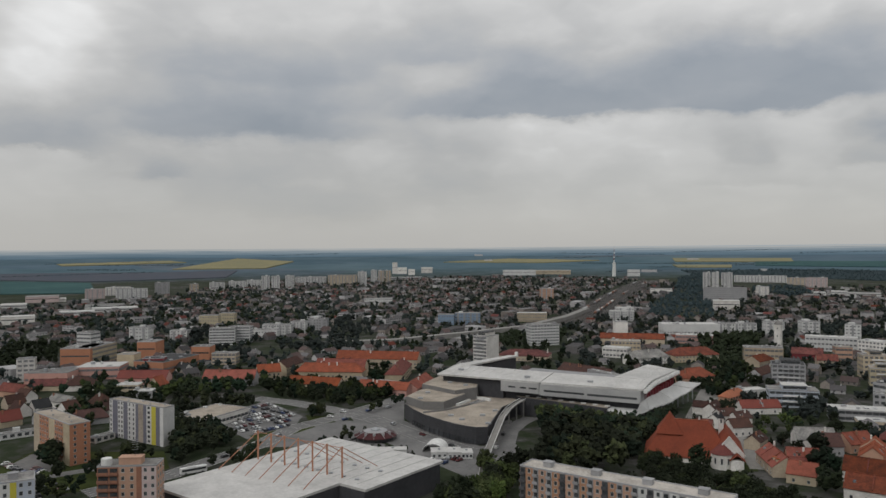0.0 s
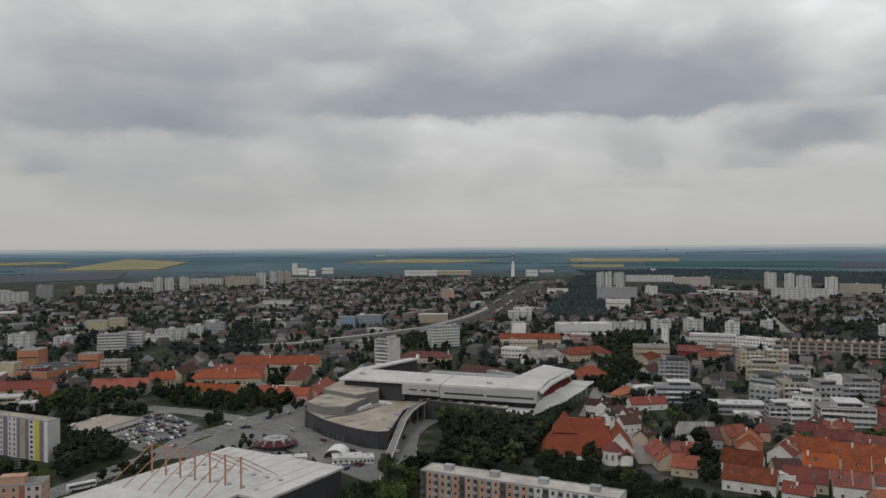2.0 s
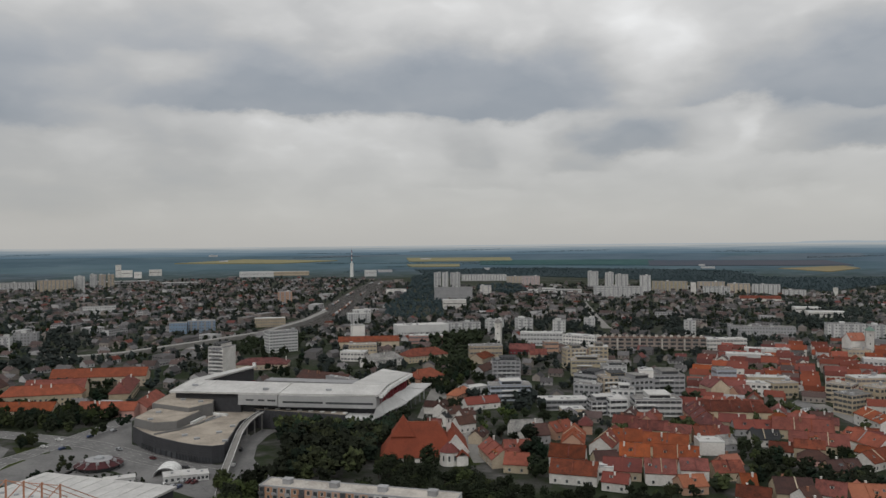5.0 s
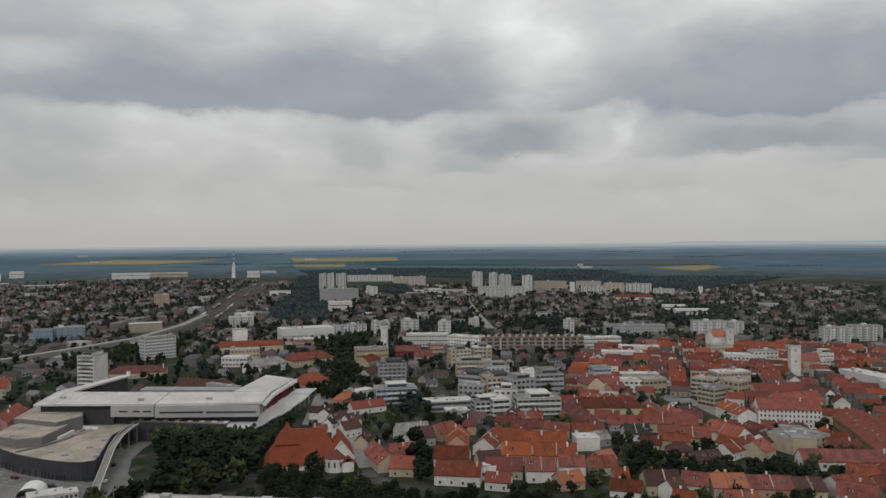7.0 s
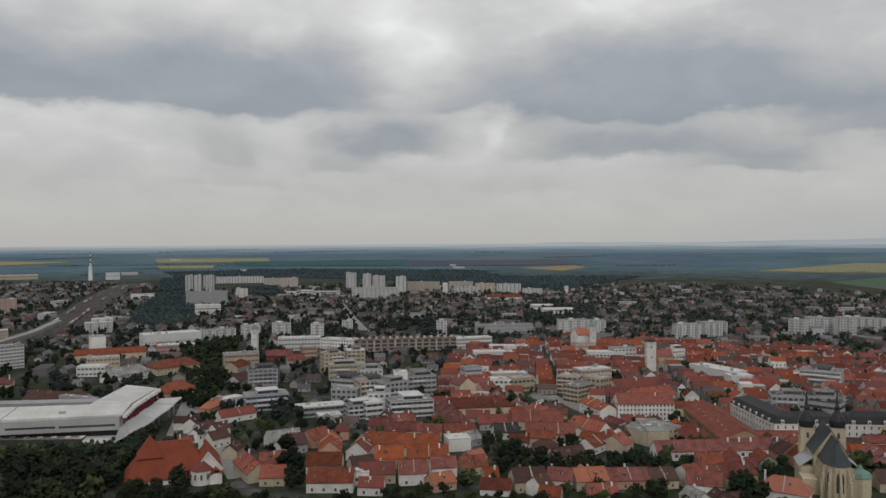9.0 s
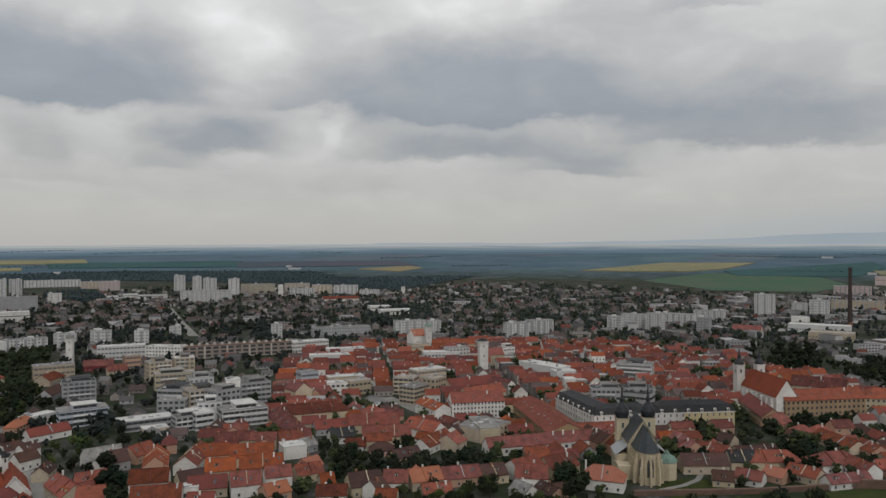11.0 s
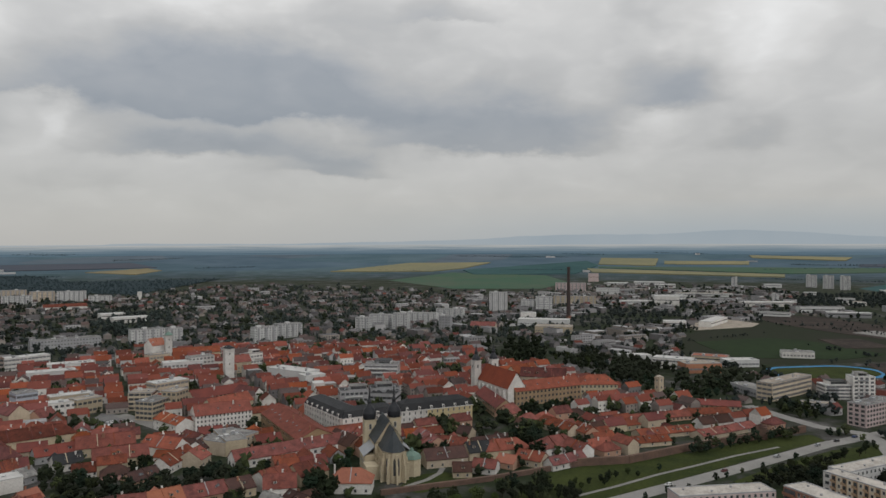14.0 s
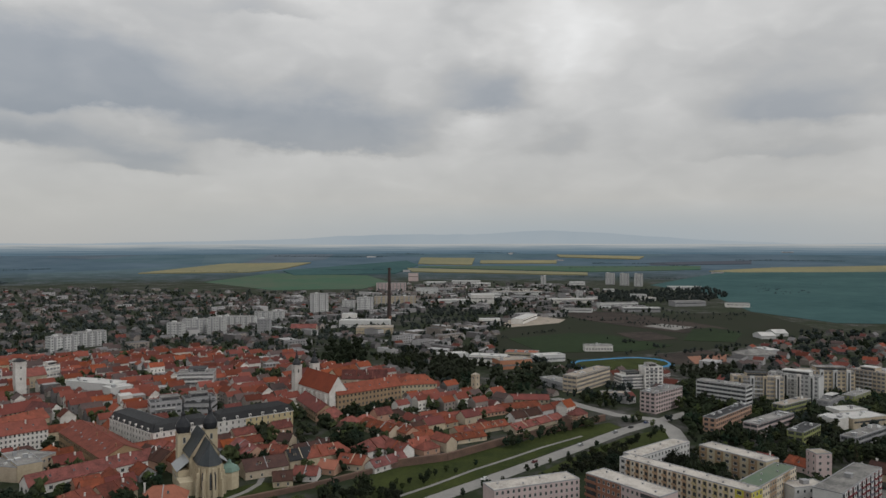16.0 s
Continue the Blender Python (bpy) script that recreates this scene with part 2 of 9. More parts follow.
mat("pale_yellow", (0.44, 0.385, 0.27), colour2=(0.34, 0.295, 0.21), rough=0.9, scale=0.1, scale2=1.0)
mat("lime_plaster", (0.27, 0.29, 0.11), colour2=(0.21, 0.23, 0.1), rough=0.9, scale=0.1, scale2=1.0)
mat("grey_plaster", (0.34, 0.34, 0.34), colour2=(0.26, 0.26, 0.27), rough=0.9, scale=0.12, scale2=1.2, per_object=0.3)
mat("pale_panel", (0.58, 0.58, 0.565), colour2=(0.46, 0.46, 0.455), rough=0.85, scale=0.1, scale2=1.0, per_object=0.15)
mat("violet_panel", (0.17, 0.17, 0.2), colour2=(0.14, 0.14, 0.17), rough=0.85, scale=0.1, scale2=1.0)
mat("dark_red", (0.2, 0.045, 0.05), colour2=(0.15, 0.04, 0.045), rough=0.8, scale=0.1, scale2=1.0)
mat("brick_wall", (0.30, 0.14, 0.09), colour2=(0.2, 0.11, 0.08), rough=0.95, scale=0.25, scale2=2.0)
mat("church_tile", (0.22, 0.057, 0.032), colour2=(0.145, 0.043, 0.027), rough=0.95, scale=0.1, scale2=1.3, bump=0.4)
mat("stone_wall", (0.165, 0.105, 0.08), colour2=(0.10, 0.07, 0.058), rough=0.95, scale=0.2, scale2=2.0, bump=0.5)
mat("black_panel", (0.045, 0.046, 0.05), colour2=(0.065, 0.065, 0.07), rough=0.5, scale=0.05, scale2=0.5)
mat("grey_metal", (0.36, 0.37, 0.38), colour2=(0.28, 0.29, 0.3), rough=0.45, metal=0.3, scale=0.05, scale2=0.6)
mat("dark_metal", (0.06, 0.06, 0.065), rough=0.5, metal=0.4)
mat("orange_paint", (0.41, 0.205, 0.13), colour2=(0.34, 0.17, 0.11), rough=0.6, scale=0.3)
mat("white_paint", (0.72, 0.72, 0.7), rough=0.6, scale=0.4, per_object=0.12)
mat("red_seat", (0.2, 0.028, 0.036), colour2=(0.13, 0.026, 0.03), rough=0.6, scale=0.2)
mat("blue_paint", (0.22, 0.30, 0.40), rough=0.7)
mat("track_blue", (0.03, 0.16, 0.32), colour2=(0.07, 0.2, 0.33), rough=0.8, scale=0.05)
# paler copy of window_glass: sky reflection put into the colour of far panes
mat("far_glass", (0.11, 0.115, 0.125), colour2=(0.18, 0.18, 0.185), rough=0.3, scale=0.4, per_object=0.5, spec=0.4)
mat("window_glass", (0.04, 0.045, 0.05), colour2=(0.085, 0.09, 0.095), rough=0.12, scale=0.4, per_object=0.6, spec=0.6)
mat("pale_roof", (0.5, 0.465, 0.42), colour2=(0.32, 0.295, 0.265), rough=0.9, scale=0.12, scale2=1.1, mottled=0.42)
mat("flat_cream", (0.64, 0.56, 0.43), colour2=(0.52, 0.45, 0.35), rough=0.9, scale=0.1, scale2=1.0)
mat("worn_asphalt", (0.275, 0.265, 0.25), colour2=(0.2, 0.195, 0.185), rough=0.92, scale=0.06, scale2=0.7)
mat("asphalt", (0.185, 0.182, 0.178), colour2=(0.115, 0.113, 0.112), rough=0.92, scale=0.05, scale2=0.6)
mat("paving", (0.25, 0.24, 0.225), colour2=(0.165, 0.16, 0.15), rough=0.92, scale=0.06, scale2=0.6)
mat("grass", (0.05, 0.06, 0.019), colour2=(0.024, 0.034, 0.013), rough=1.0, scale=0.04, scale2=0.5, spec=0.05)
mat("rail_ballast", (0.05, 0.045, 0.042), colour2=(0.024, 0.024, 0.024), rough=1.0, scale=0.03, scale2=0.3, mottled=0.4)
mat("copper", (0.16, 0.24, 0.2), rough=0.6)
# far foliage paled and blued: air haze put into the leaf colour
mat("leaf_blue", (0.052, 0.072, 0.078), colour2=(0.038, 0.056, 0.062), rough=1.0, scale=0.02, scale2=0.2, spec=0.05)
mat("bark", (0.06, 0.045, 0.035), rough=1.0, scale=1.0)
# leaf_far is paled and blued, with some air haze in its colour
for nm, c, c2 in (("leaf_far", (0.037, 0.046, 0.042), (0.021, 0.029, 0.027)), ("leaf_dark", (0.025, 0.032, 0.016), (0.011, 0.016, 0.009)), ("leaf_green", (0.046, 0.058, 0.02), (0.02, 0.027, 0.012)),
                  ("leaf_light", (0.075, 0.095, 0.028), (0.035, 0.055, 0.018)), ("leaf_conifer", (0.018, 0.032, 0.018), (0.01, 0.018, 0.011))):
    mat(nm, c, colour2=c2, rough=0.9, scale=0.25, scale2=1.8, per_object=0.7, spec=0.1)

# ---------------------------------------------------------------- mesh helpers


def mesh_of(name, verts, faces, mats, index=None, smooth=False):
    me = bpy.data.meshes.new(name)
    me.from_pydata(verts, [], faces)
    for m in mats:
        me.materials.append(M[m] if isinstance(m, str) else m)
    if index is not None:
        me.polygons.foreach_set("material_index", index)
    if smooth:
        me.polygons.foreach_set("use_smooth", [True] * len(me.polygons))
    me.update()
    return me


class Shape:
    """Collects boxes, prisms and rings into one mesh."""

    def __init__(self):
        self.v, self.f, self.i = [], [], []

    def face(self, pts, k=0):
        n = len(self.v)
        self.v += [tuple(p) for p in pts]
        self.f.append(tuple(range(n, n + len(pts))))
        self.i.append(k)

    def prism(self, foot, z0, z1, k=0, top=None, bottom=False):
        """An upright prism over a counter-clockwise outline."""
        n, c = len(self.v), len(foot)
        self.v += [(x, y, z0) for x, y in foot] + [(x, y, z1) for x, y in foot]
        for j in range(c):
            q = (j + 1) % c
            self.f.append((n + j, n + q, n + c + q, n + c + j))
            self.i.append(k)
        self.f.append(tuple(n + c + j for j in range(c)))
        self.i.append(k if top is None else top)
        if bottom:
            self.f.append(tuple(n + j for j in reversed(range(c))))
            self.i.append(k)
        return self

    def box(self, x0, x1, y0, y1, z0, z1, k=0, top=None, bottom=True):
        return self.prism([(x0, y0), (x1, y0), (x1, y1), (x0, y1)], z0, z1, k, top, bottom)

    def tube(self, x, y, z0, z1, r0, r1, sides=10, k=0, cap=True):
        n = len(self.v)
        for z, r in ((z0, r0), (z1, r1)):
            self.v += [(x + r * math.cos(2 * math.pi * j / sides), y + r * math.sin(2 * math.pi * j / sides), z) for j in range(sides)]
        for j in range(sides):
            q = (j + 1) % sides
            self.f.append((n + j, n + q, n + sides + q, n + sides + j))
            self.i.append(k)
        if cap:
            self.f.append(tuple(n + sides + j for j in range(sides)))
            self.i.append(k)
        return self

    def lathe(self, x, y, profile, sides=12, k=0):
        """Rings of (radius, height) from below to above."""
        for (r0, z0), (r1, z1) in zip(profile, profile[1:]):
            self.tube(x, y, z0, z1, max(r0, 0.01), max(r1, 0.01), sides, k, cap=False)
        return self

    def bar(self, p, q, w, k=0):
        """A square bar from p to q."""
        p, q = Vector(p), Vector(q)
        d = (q - p).normalized()
        s = d.cross(Vector((0, 0, 1)) if abs(d.z) < 0.9 else Vector((1, 0, 0))).normalized() * w / 2
        t = d.cross(s).normalized() * w / 2
        n = len(self.v)
        for e in (p, q):
            self.v += [tuple(e + s + t), tuple(e - s + t), tuple(e - s - t), tuple(e + s - t)]
        self.f += [(n, n + 1, n + 5, n + 4), (n + 1, n + 2, n + 6, n + 5), (n + 2, n + 3, n + 7, n + 6), (n + 3, n, n + 4, n + 7),
                   (n + 3, n + 2, n + 1, n), (n + 4, n + 5, n + 6, n + 7)]
        self.i += [k] * 6
        return self

    def mesh(self, name, mats, smooth=False):
        return mesh_of(name, self.v, self.f, mats if isinstance(mats, (list, tuple)) else [mats], self.i, smooth)


def part(name, shape, mats, parent, label="", smooth=False):
    me = shape.mesh(name, mats, smooth) if isinstance(shape, Shape) else shape
    ob = new(name, me)
    ob.parent = parent
    if label:
        ob["label"] = label
    return ob


def thing(name, label, category, m=None, group="", kind="", data=None):
    ob = new(name, data)
    if m is not None:
        ob.matrix_world = m
    return tagged(ob, label, category, group, kind)


# ---------------------------------------------------------------- ground
FLAT_TO, RIM = 2600.0, 4850.0


def rise(x, y):
    """Height of the land: flat under the town, swelling far out to the skyline."""
    r = math.hypot(x, y)
    if r <= FLAT_TO:
        return 0.0
    s = min(1.0, (r - FLAT_TO) / (RIM - FLAT_TO))
    az = math.degrees(math.atan2(x, y))
    top = 95 + 20 * min(1.0, max(0.0, az / 85.0))
    swell = 4 * noise.noise((az * 0.07, 3.1, 0.0)) + 2 * noise.noise((az * 0.3, 1.1, 0.0))
    return top * (0.75 * s + 0.25 * s * s) + swell * s * s * s


def ground():
    rings = [0, 60, 150, 300, 500, 700, 950, 1250, 1600, 2000, 2400, 2600, 2750, 2900, 3100, 3300, 3500, 3700, 3900, 4100, 4300, 4500, 4700, 4850]
    sides = 240
    v, f = [], []
    for r in rings[1:]:
        for j in range(sides):
            a = 2 * math.pi * j / sides
            x, y = r * math.sin(a), r * math.cos(a)
            v.append((x, y, rise(x, y)))
    v.append((0, 0, 0))
    c = len(v) - 1
    for j in range(sides):
        f.append((c, (j + 1) % sides, j))
    for k in range(len(rings) - 2):
        for j in range(sides):
            q = (j + 1) % sides
            f.append((k * sides + j, k * sides + q, (k + 1) * sides + q, (k + 1) * sides + j))
    m = bpy.data.materials.new("town_and_farm_land")
    m.use_nodes = True
    n = Nodes(m.node_tree)
    pos = n.add("ShaderNodeNewGeometry").outputs["Position"]
    n1, n2 = n.noise(pos, 0.012, 4.0, 0.6), n.noise(pos, 0.08, 4.0, 0.6)
    town = n.ramp(n.math("MULTIPLY_ADD", n2, 0.5, n.math("MULTIPLY", n1, 0.5)),
                  [(0.36, (0.018, 0.026, 0.013)), (0.48, (0.03, 0.038, 0.022)), (0.56, (0.055, 0.054, 0.05)), (0.66, (0.12, 0.117, 0.112))])
    squash = n.add("ShaderNodeVectorMath", operation="MULTIPLY")
    n.put(pos, squash.inputs[0])
    squash.inputs[1].default_value = (0.0016, 0.0030, 0.0)
    vor = n.add("ShaderNodeTexVoronoi", voronoi_dimensions="2D")
    vor.inputs["Scale"].default_value = 1.0
    n.put(squash.outputs[0], vor.inputs["Vector"])
    # the blue-grey in these far field colours stands in for air haze
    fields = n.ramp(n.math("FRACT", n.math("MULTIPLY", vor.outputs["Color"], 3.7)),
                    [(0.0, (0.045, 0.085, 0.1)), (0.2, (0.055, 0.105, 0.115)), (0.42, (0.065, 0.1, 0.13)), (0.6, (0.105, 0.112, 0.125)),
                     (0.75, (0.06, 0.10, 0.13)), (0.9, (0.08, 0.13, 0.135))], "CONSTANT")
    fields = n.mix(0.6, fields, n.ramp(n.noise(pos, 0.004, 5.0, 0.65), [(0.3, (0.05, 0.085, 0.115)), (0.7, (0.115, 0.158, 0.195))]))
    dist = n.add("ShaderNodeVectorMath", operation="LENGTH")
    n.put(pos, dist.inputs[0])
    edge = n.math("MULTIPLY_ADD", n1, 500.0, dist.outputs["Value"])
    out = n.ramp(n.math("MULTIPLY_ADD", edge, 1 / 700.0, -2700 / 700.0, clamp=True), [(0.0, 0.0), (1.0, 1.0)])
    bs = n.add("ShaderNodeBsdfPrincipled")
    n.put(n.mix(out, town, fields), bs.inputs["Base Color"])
    bs.inputs["Roughness"].default_value, bs.inputs["Specular IOR Level"].default_value = 1.0, 0.05
    n.put(bs.outputs[0], n.add("ShaderNodeOutputMaterial").inputs[0])
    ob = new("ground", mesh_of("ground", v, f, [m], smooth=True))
    tagged(ob, "flat town ground giving way to farm fields out to the skyline", "ground", kind="structure")


ground()

# ---------------------------------------------------------------- what stands where, so that nothing is set into another thing
TAKEN = {}
CELL = 40.0


def claim(x, y, rot, L, W, pad=1.5):
    c, s = math.cos(radians(rot)), math.sin(radians(rot))
    hl, hw = L / 2 + pad, W / 2 + pad
    r = math.hypot(hl, hw)
    for i in range(int((x - r) // CELL), int((x + r) // CELL) + 1):
        for j in range(int((y - r) // CELL), int((y + r) // CELL) + 1):
            TAKEN.setdefault((i, j), []).append((x, y, c, s, hl, hw))


def clear_of(x, y, r=0.0):
    for i in range(int((x - r) // CELL), int((x + r) // CELL) + 1):
        for j in range(int((y - r) // CELL), int((y + r) // CELL) + 1):
            for cx, cy, c, s, hl, hw in TAKEN.get((i, j), ()):
                dx, dy = x - cx, y - cy
                if abs(dx * c + dy * s) < hl + r and abs(dy * c - dx * s) < hw + r:
                    return False
    return True


def inside(poly, x, y):
    hit = False
    for (x0, y0), (x1, y1) in zip(poly, poly[1:] + poly[:1]):
        if (y0 > y) != (y1 > y) and x < (x1 - x0) * (y - y0) / (y1 - y0) + x0:
            hit = not hit
    return hit


NO_HOUSES = [[(545, 141), (591, 101), (575, 80), (528, 120)],
             [(425, -30), (505, -88), (500, -130), (460, -150), (400, -60)], [(366, -60), (400, -60), (415, -92), (380, -125), (340, -98)],
             [(-270, 300), (-280, 560), (-125, 610), (-20, 545), (-20, 330), (-100, 290)],
             [(300, 180), (330, 150), (370, 107), (412, 70), (472, 10), (540, -54), (500, -95), (440, -40), (380, 25), (335, 75), (290, 125), (260, 170)],
             [(-140, 520), (-20, 530), (30, 400), (25, 340), (-10, 330), (-60, 372), (-110, 400)],
             [(40, 455), (100, 455), (110, 390), (160, 330), (60, 330), (30, 360)]]


def sheet(name, label, poly, material, z, category="ground", kind="structure"):
    """A flat piece of ground cover with a small edge, draped on the land."""
    NO_HOUSES.append(poly)
    sh = Shape().prism(poly if area(poly) > 0 else poly[::-1], -0.3, z)
    sh.v = [(x, y, h + rise(x, y)) for x, y, h in sh.v]
    return tagged(new(name, sh.mesh(name, material)), label, category, kind=kind)


def area(p):
    return sum(a[0] * b[1] - b[0] * a[1] for a, b in zip(p, p[1:] + p[:1])) / 2


def strip(name, label, line, width, material, z, taken=True, category="road"):
    """A road, path or track bed along a line."""
    sh, left, right = Shape(), [], []
    pts = [Vector(p) for p in line]
    for k, p in enumerate(pts):
        d = (pts[min(k + 1, len(pts) - 1)] - pts[max(k - 1, 0)]).normalized()
        n = Vector((-d.y, d.x)) * width / 2
        left.append(p + n)
        right.append(p - n)
    for k in range(len(pts) - 1):
        quad = [right[k], right[k + 1], left[k + 1], left[k]]
        sh.prism([tuple(q) for q in quad], -0.3, z)
        d = pts[k + 1] - pts[k]
        if taken:
            m = (pts[k] + pts[k + 1]) / 2
            claim(m.x, m.y, math.degrees(math.atan2(d.y, d.x)), d.length, width, 0.5)
    return tagged(new(name, sh.mesh(name, material)), label, category, kind="structure")


# ---------------------------------------------------------------- windows, blocks and houses
WALLS = {"pale": "pale_panel", "orange": "orange_plaster", "yellowish": "pale_yellow", "pink": "pink_plaster", "white": "white_plaster",
         "cream": "cream_plaster", "maroon": "dark_red", "grey": "grey_plaster", "skyblue": "blue_paint", "glassy": "white_plaster",
         "dimglass": "pale_panel", "bluish": "bluish_panel", "peach": "peach_plaster", "pinkish": "pinkish_panel", "lime": "lime_plaster", "ochre": "ochre_plaster",
         "brick": "brick_wall"}
ROOFS = {"grey": "grey_roof", "white": "white_roof", "gravel": "gravel_roof", "dark": "dark_roof", "red": "red_tile", "orange": "orange_tile",
         "brown": "brown_tile", "maroon": "maroon_tile", "white": "white_roof", "greyr": "grey_roof", "peachr": "peach_tile", "peachflat": "peach_tile"}
mat("bluish_panel", (0.42, 0.46, 0.52), colour2=(0.34, 0.37, 0.42), rough=0.8, scale=0.1, per_object=0.15)
mat("pinkish_panel", (0.52, 0.42, 0.40), colour2=(0.42, 0.34, 0.33), rough=0.85, scale=0.1)
mat("maroon_tile", (0.19, 0.052, 0.042), colour2=(0.12, 0.04, 0.035), rough=0.8, scale=0.12, scale2=1.4, bump=0.4, per_object=0.3)
mat("peach_tile", (0.36, 0.135, 0.08), colour2=(0.26, 0.098, 0.06), rough=0.85, scale=0.12, scale2=1.4, bump=0.4, per_object=0.25)
WORD = {"pale": "pale grey panel", "orange": "orange rendered", "yellowish": "pale yellow rendered", "pink": "pink rendered", "white": "white rendered",
        "cream": "cream rendered", "maroon": "dark red clad", "grey": "grey rendered", "skyblue": "light blue clad", "glassy": "grey glazed",
        "dimglass": "pale banded", "bluish": "bluish white panel", "peach": "peach rendered", "pinkish": "pinkish panel", "lime": "lime green rendered", "ochre": "ochre rendered",
        "brick": "brown brick"}
RWORD = {"grey": "flat grey", "white": "flat white sheet", "gravel": "flat gravel", "dark": "dark grey", "red": "red tiled", "orange": "orange tiled",
         "brown": "brown tiled", "maroon": "dark red tiled", "greyr": "grey sheeted", "peachr": "pale orange tiled", "peachflat": "flat orange-brown"}


def window_mesh(w, h, name="window"):
    """One window facing -y: a frame with a sill and a pane set back in it."""
    s = Shape()
    f = 0.065
    for x0, x1, z0, z1 in ((-w / 2, -w / 2 + f, 0, h), (w / 2 - f, w / 2, 0, h), (-w / 2 + f, w / 2 - f, 0, f), (-w / 2 + f, w / 2 - f, h - f, h)):
        s.box(x0, x1, -0.1, 0.0, z0, z1, 0, bottom=False)
    s.face([(-w / 2 + f, -0.03, f), (w / 2 - f, -0.03, f), (w / 2 - f, -0.03, h - f), (-w / 2 + f, -0.03, h - f)], 1)
    s.box(-w / 2 - 0.08, w / 2 + 0.08, -0.2, 0.0, -0.08, 0.0, 0)
    return s.mesh(name, ["frame_paint", "window_glass"])


WIN = {k: window_mesh(*k) for k in ((1.2, 1.5), (1.5, 1.5), (2.1, 1.5), (1.0, 1.9))}


def window(parent, kind, x, y, z, turn=0.0):
    ob = new("window", WIN[kind])
    ob.parent = parent
    ob.matrix_local = pose(x, y, z, 0, 0, turn)
    return ob


def pane_row(parent, L, W, z, h, fill, sides, into=None, step=3.3):
    """One storey's row of panes on the sides named (f, b, l, r)."""
    s = Shape() if into is None else into
    for side in sides:
        run, off, turn = (L, W / 2, 0) if side in "fb" else (W, L / 2, 90)
        k = max(1, int((run - 0.6) / step))
        w = (run - 0.6) / k
        for j in range(k):
            c = -run / 2 + 0.3 + (j + 0.5) * w
            a, b, d = c - w * fill / 2, c + w * fill / 2, 0.06
            if side == "f":
                s.box(a, b, -off - d, -off, z, z + h, 0)
            elif side == "b":
                s.box(a, b, off, off + d, z, z + h, 0)
            elif side == "r":
                s.box(off, off + d, a, b, z, z + h, 0)
            else:
                s.box(-off - d, -off, a, b, z, z + h, 0)
    if into is None:
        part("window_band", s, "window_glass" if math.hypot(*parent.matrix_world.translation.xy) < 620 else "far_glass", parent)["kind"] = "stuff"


def flat_roof(parent, L, W, h, roof, huts=True, rng=None):
    part("roof", Shape().box(-L / 2 + 0.25, L / 2 - 0.25, -W / 2 + 0.25, W / 2 - 0.25, h, h + 0.12), roof, parent)
    s = Shape()
    for x0, x1, y0, y1 in ((-L / 2 - 0.1, L / 2 + 0.1, -W / 2 - 0.1, -W / 2 + 0.25), (-L / 2 - 0.1, L / 2 + 0.1, W / 2 - 0.25, W / 2 + 0.1),
                           (-L / 2 - 0.1, -L / 2 + 0.25, -W / 2 + 0.25, W / 2 - 0.25), (L / 2 - 0.25, L / 2 + 0.1, -W / 2 + 0.25, W / 2 - 0.25)):
        s.box(x0, x1, y0, y1, h - 0.1, h + 0.45)
    part("parapet", s, "grey_plaster" if roof != "white_roof" else "pale_panel", parent)
    if huts and L > 9 and rng and huts < 1000:
        # lift houses, vents and plant scattered over the roof
        plant = Shape()
        for k in range(max(2, int(L / 7))):
            x, y = rng.uniform(-L / 2 + 2, L / 2 - 2), rng.uniform(-W / 2 + 2, W / 2 - 2)
            w, d, z = rng.uniform(0.4, 1.7), rng.uniform(0.4, 1.4), rng.choice((0.6, 0.9, 1.2, 2.2))
            plant.box(x - w, x + w, y - d, y + d, h + 0.12, h + z, rng.randrange(3)).box(x - w - 0.1, x + w + 0.1, y - d - 0.1, y + d + 0.1, h + z, h + z + 0.12, rng.randrange(3))
        part("rooftop_plant", plant, ["grey_plaster", "pale_panel", "grey_metal"], parent)["kind"] = "stuff"


SEEDS = random.Random(7)


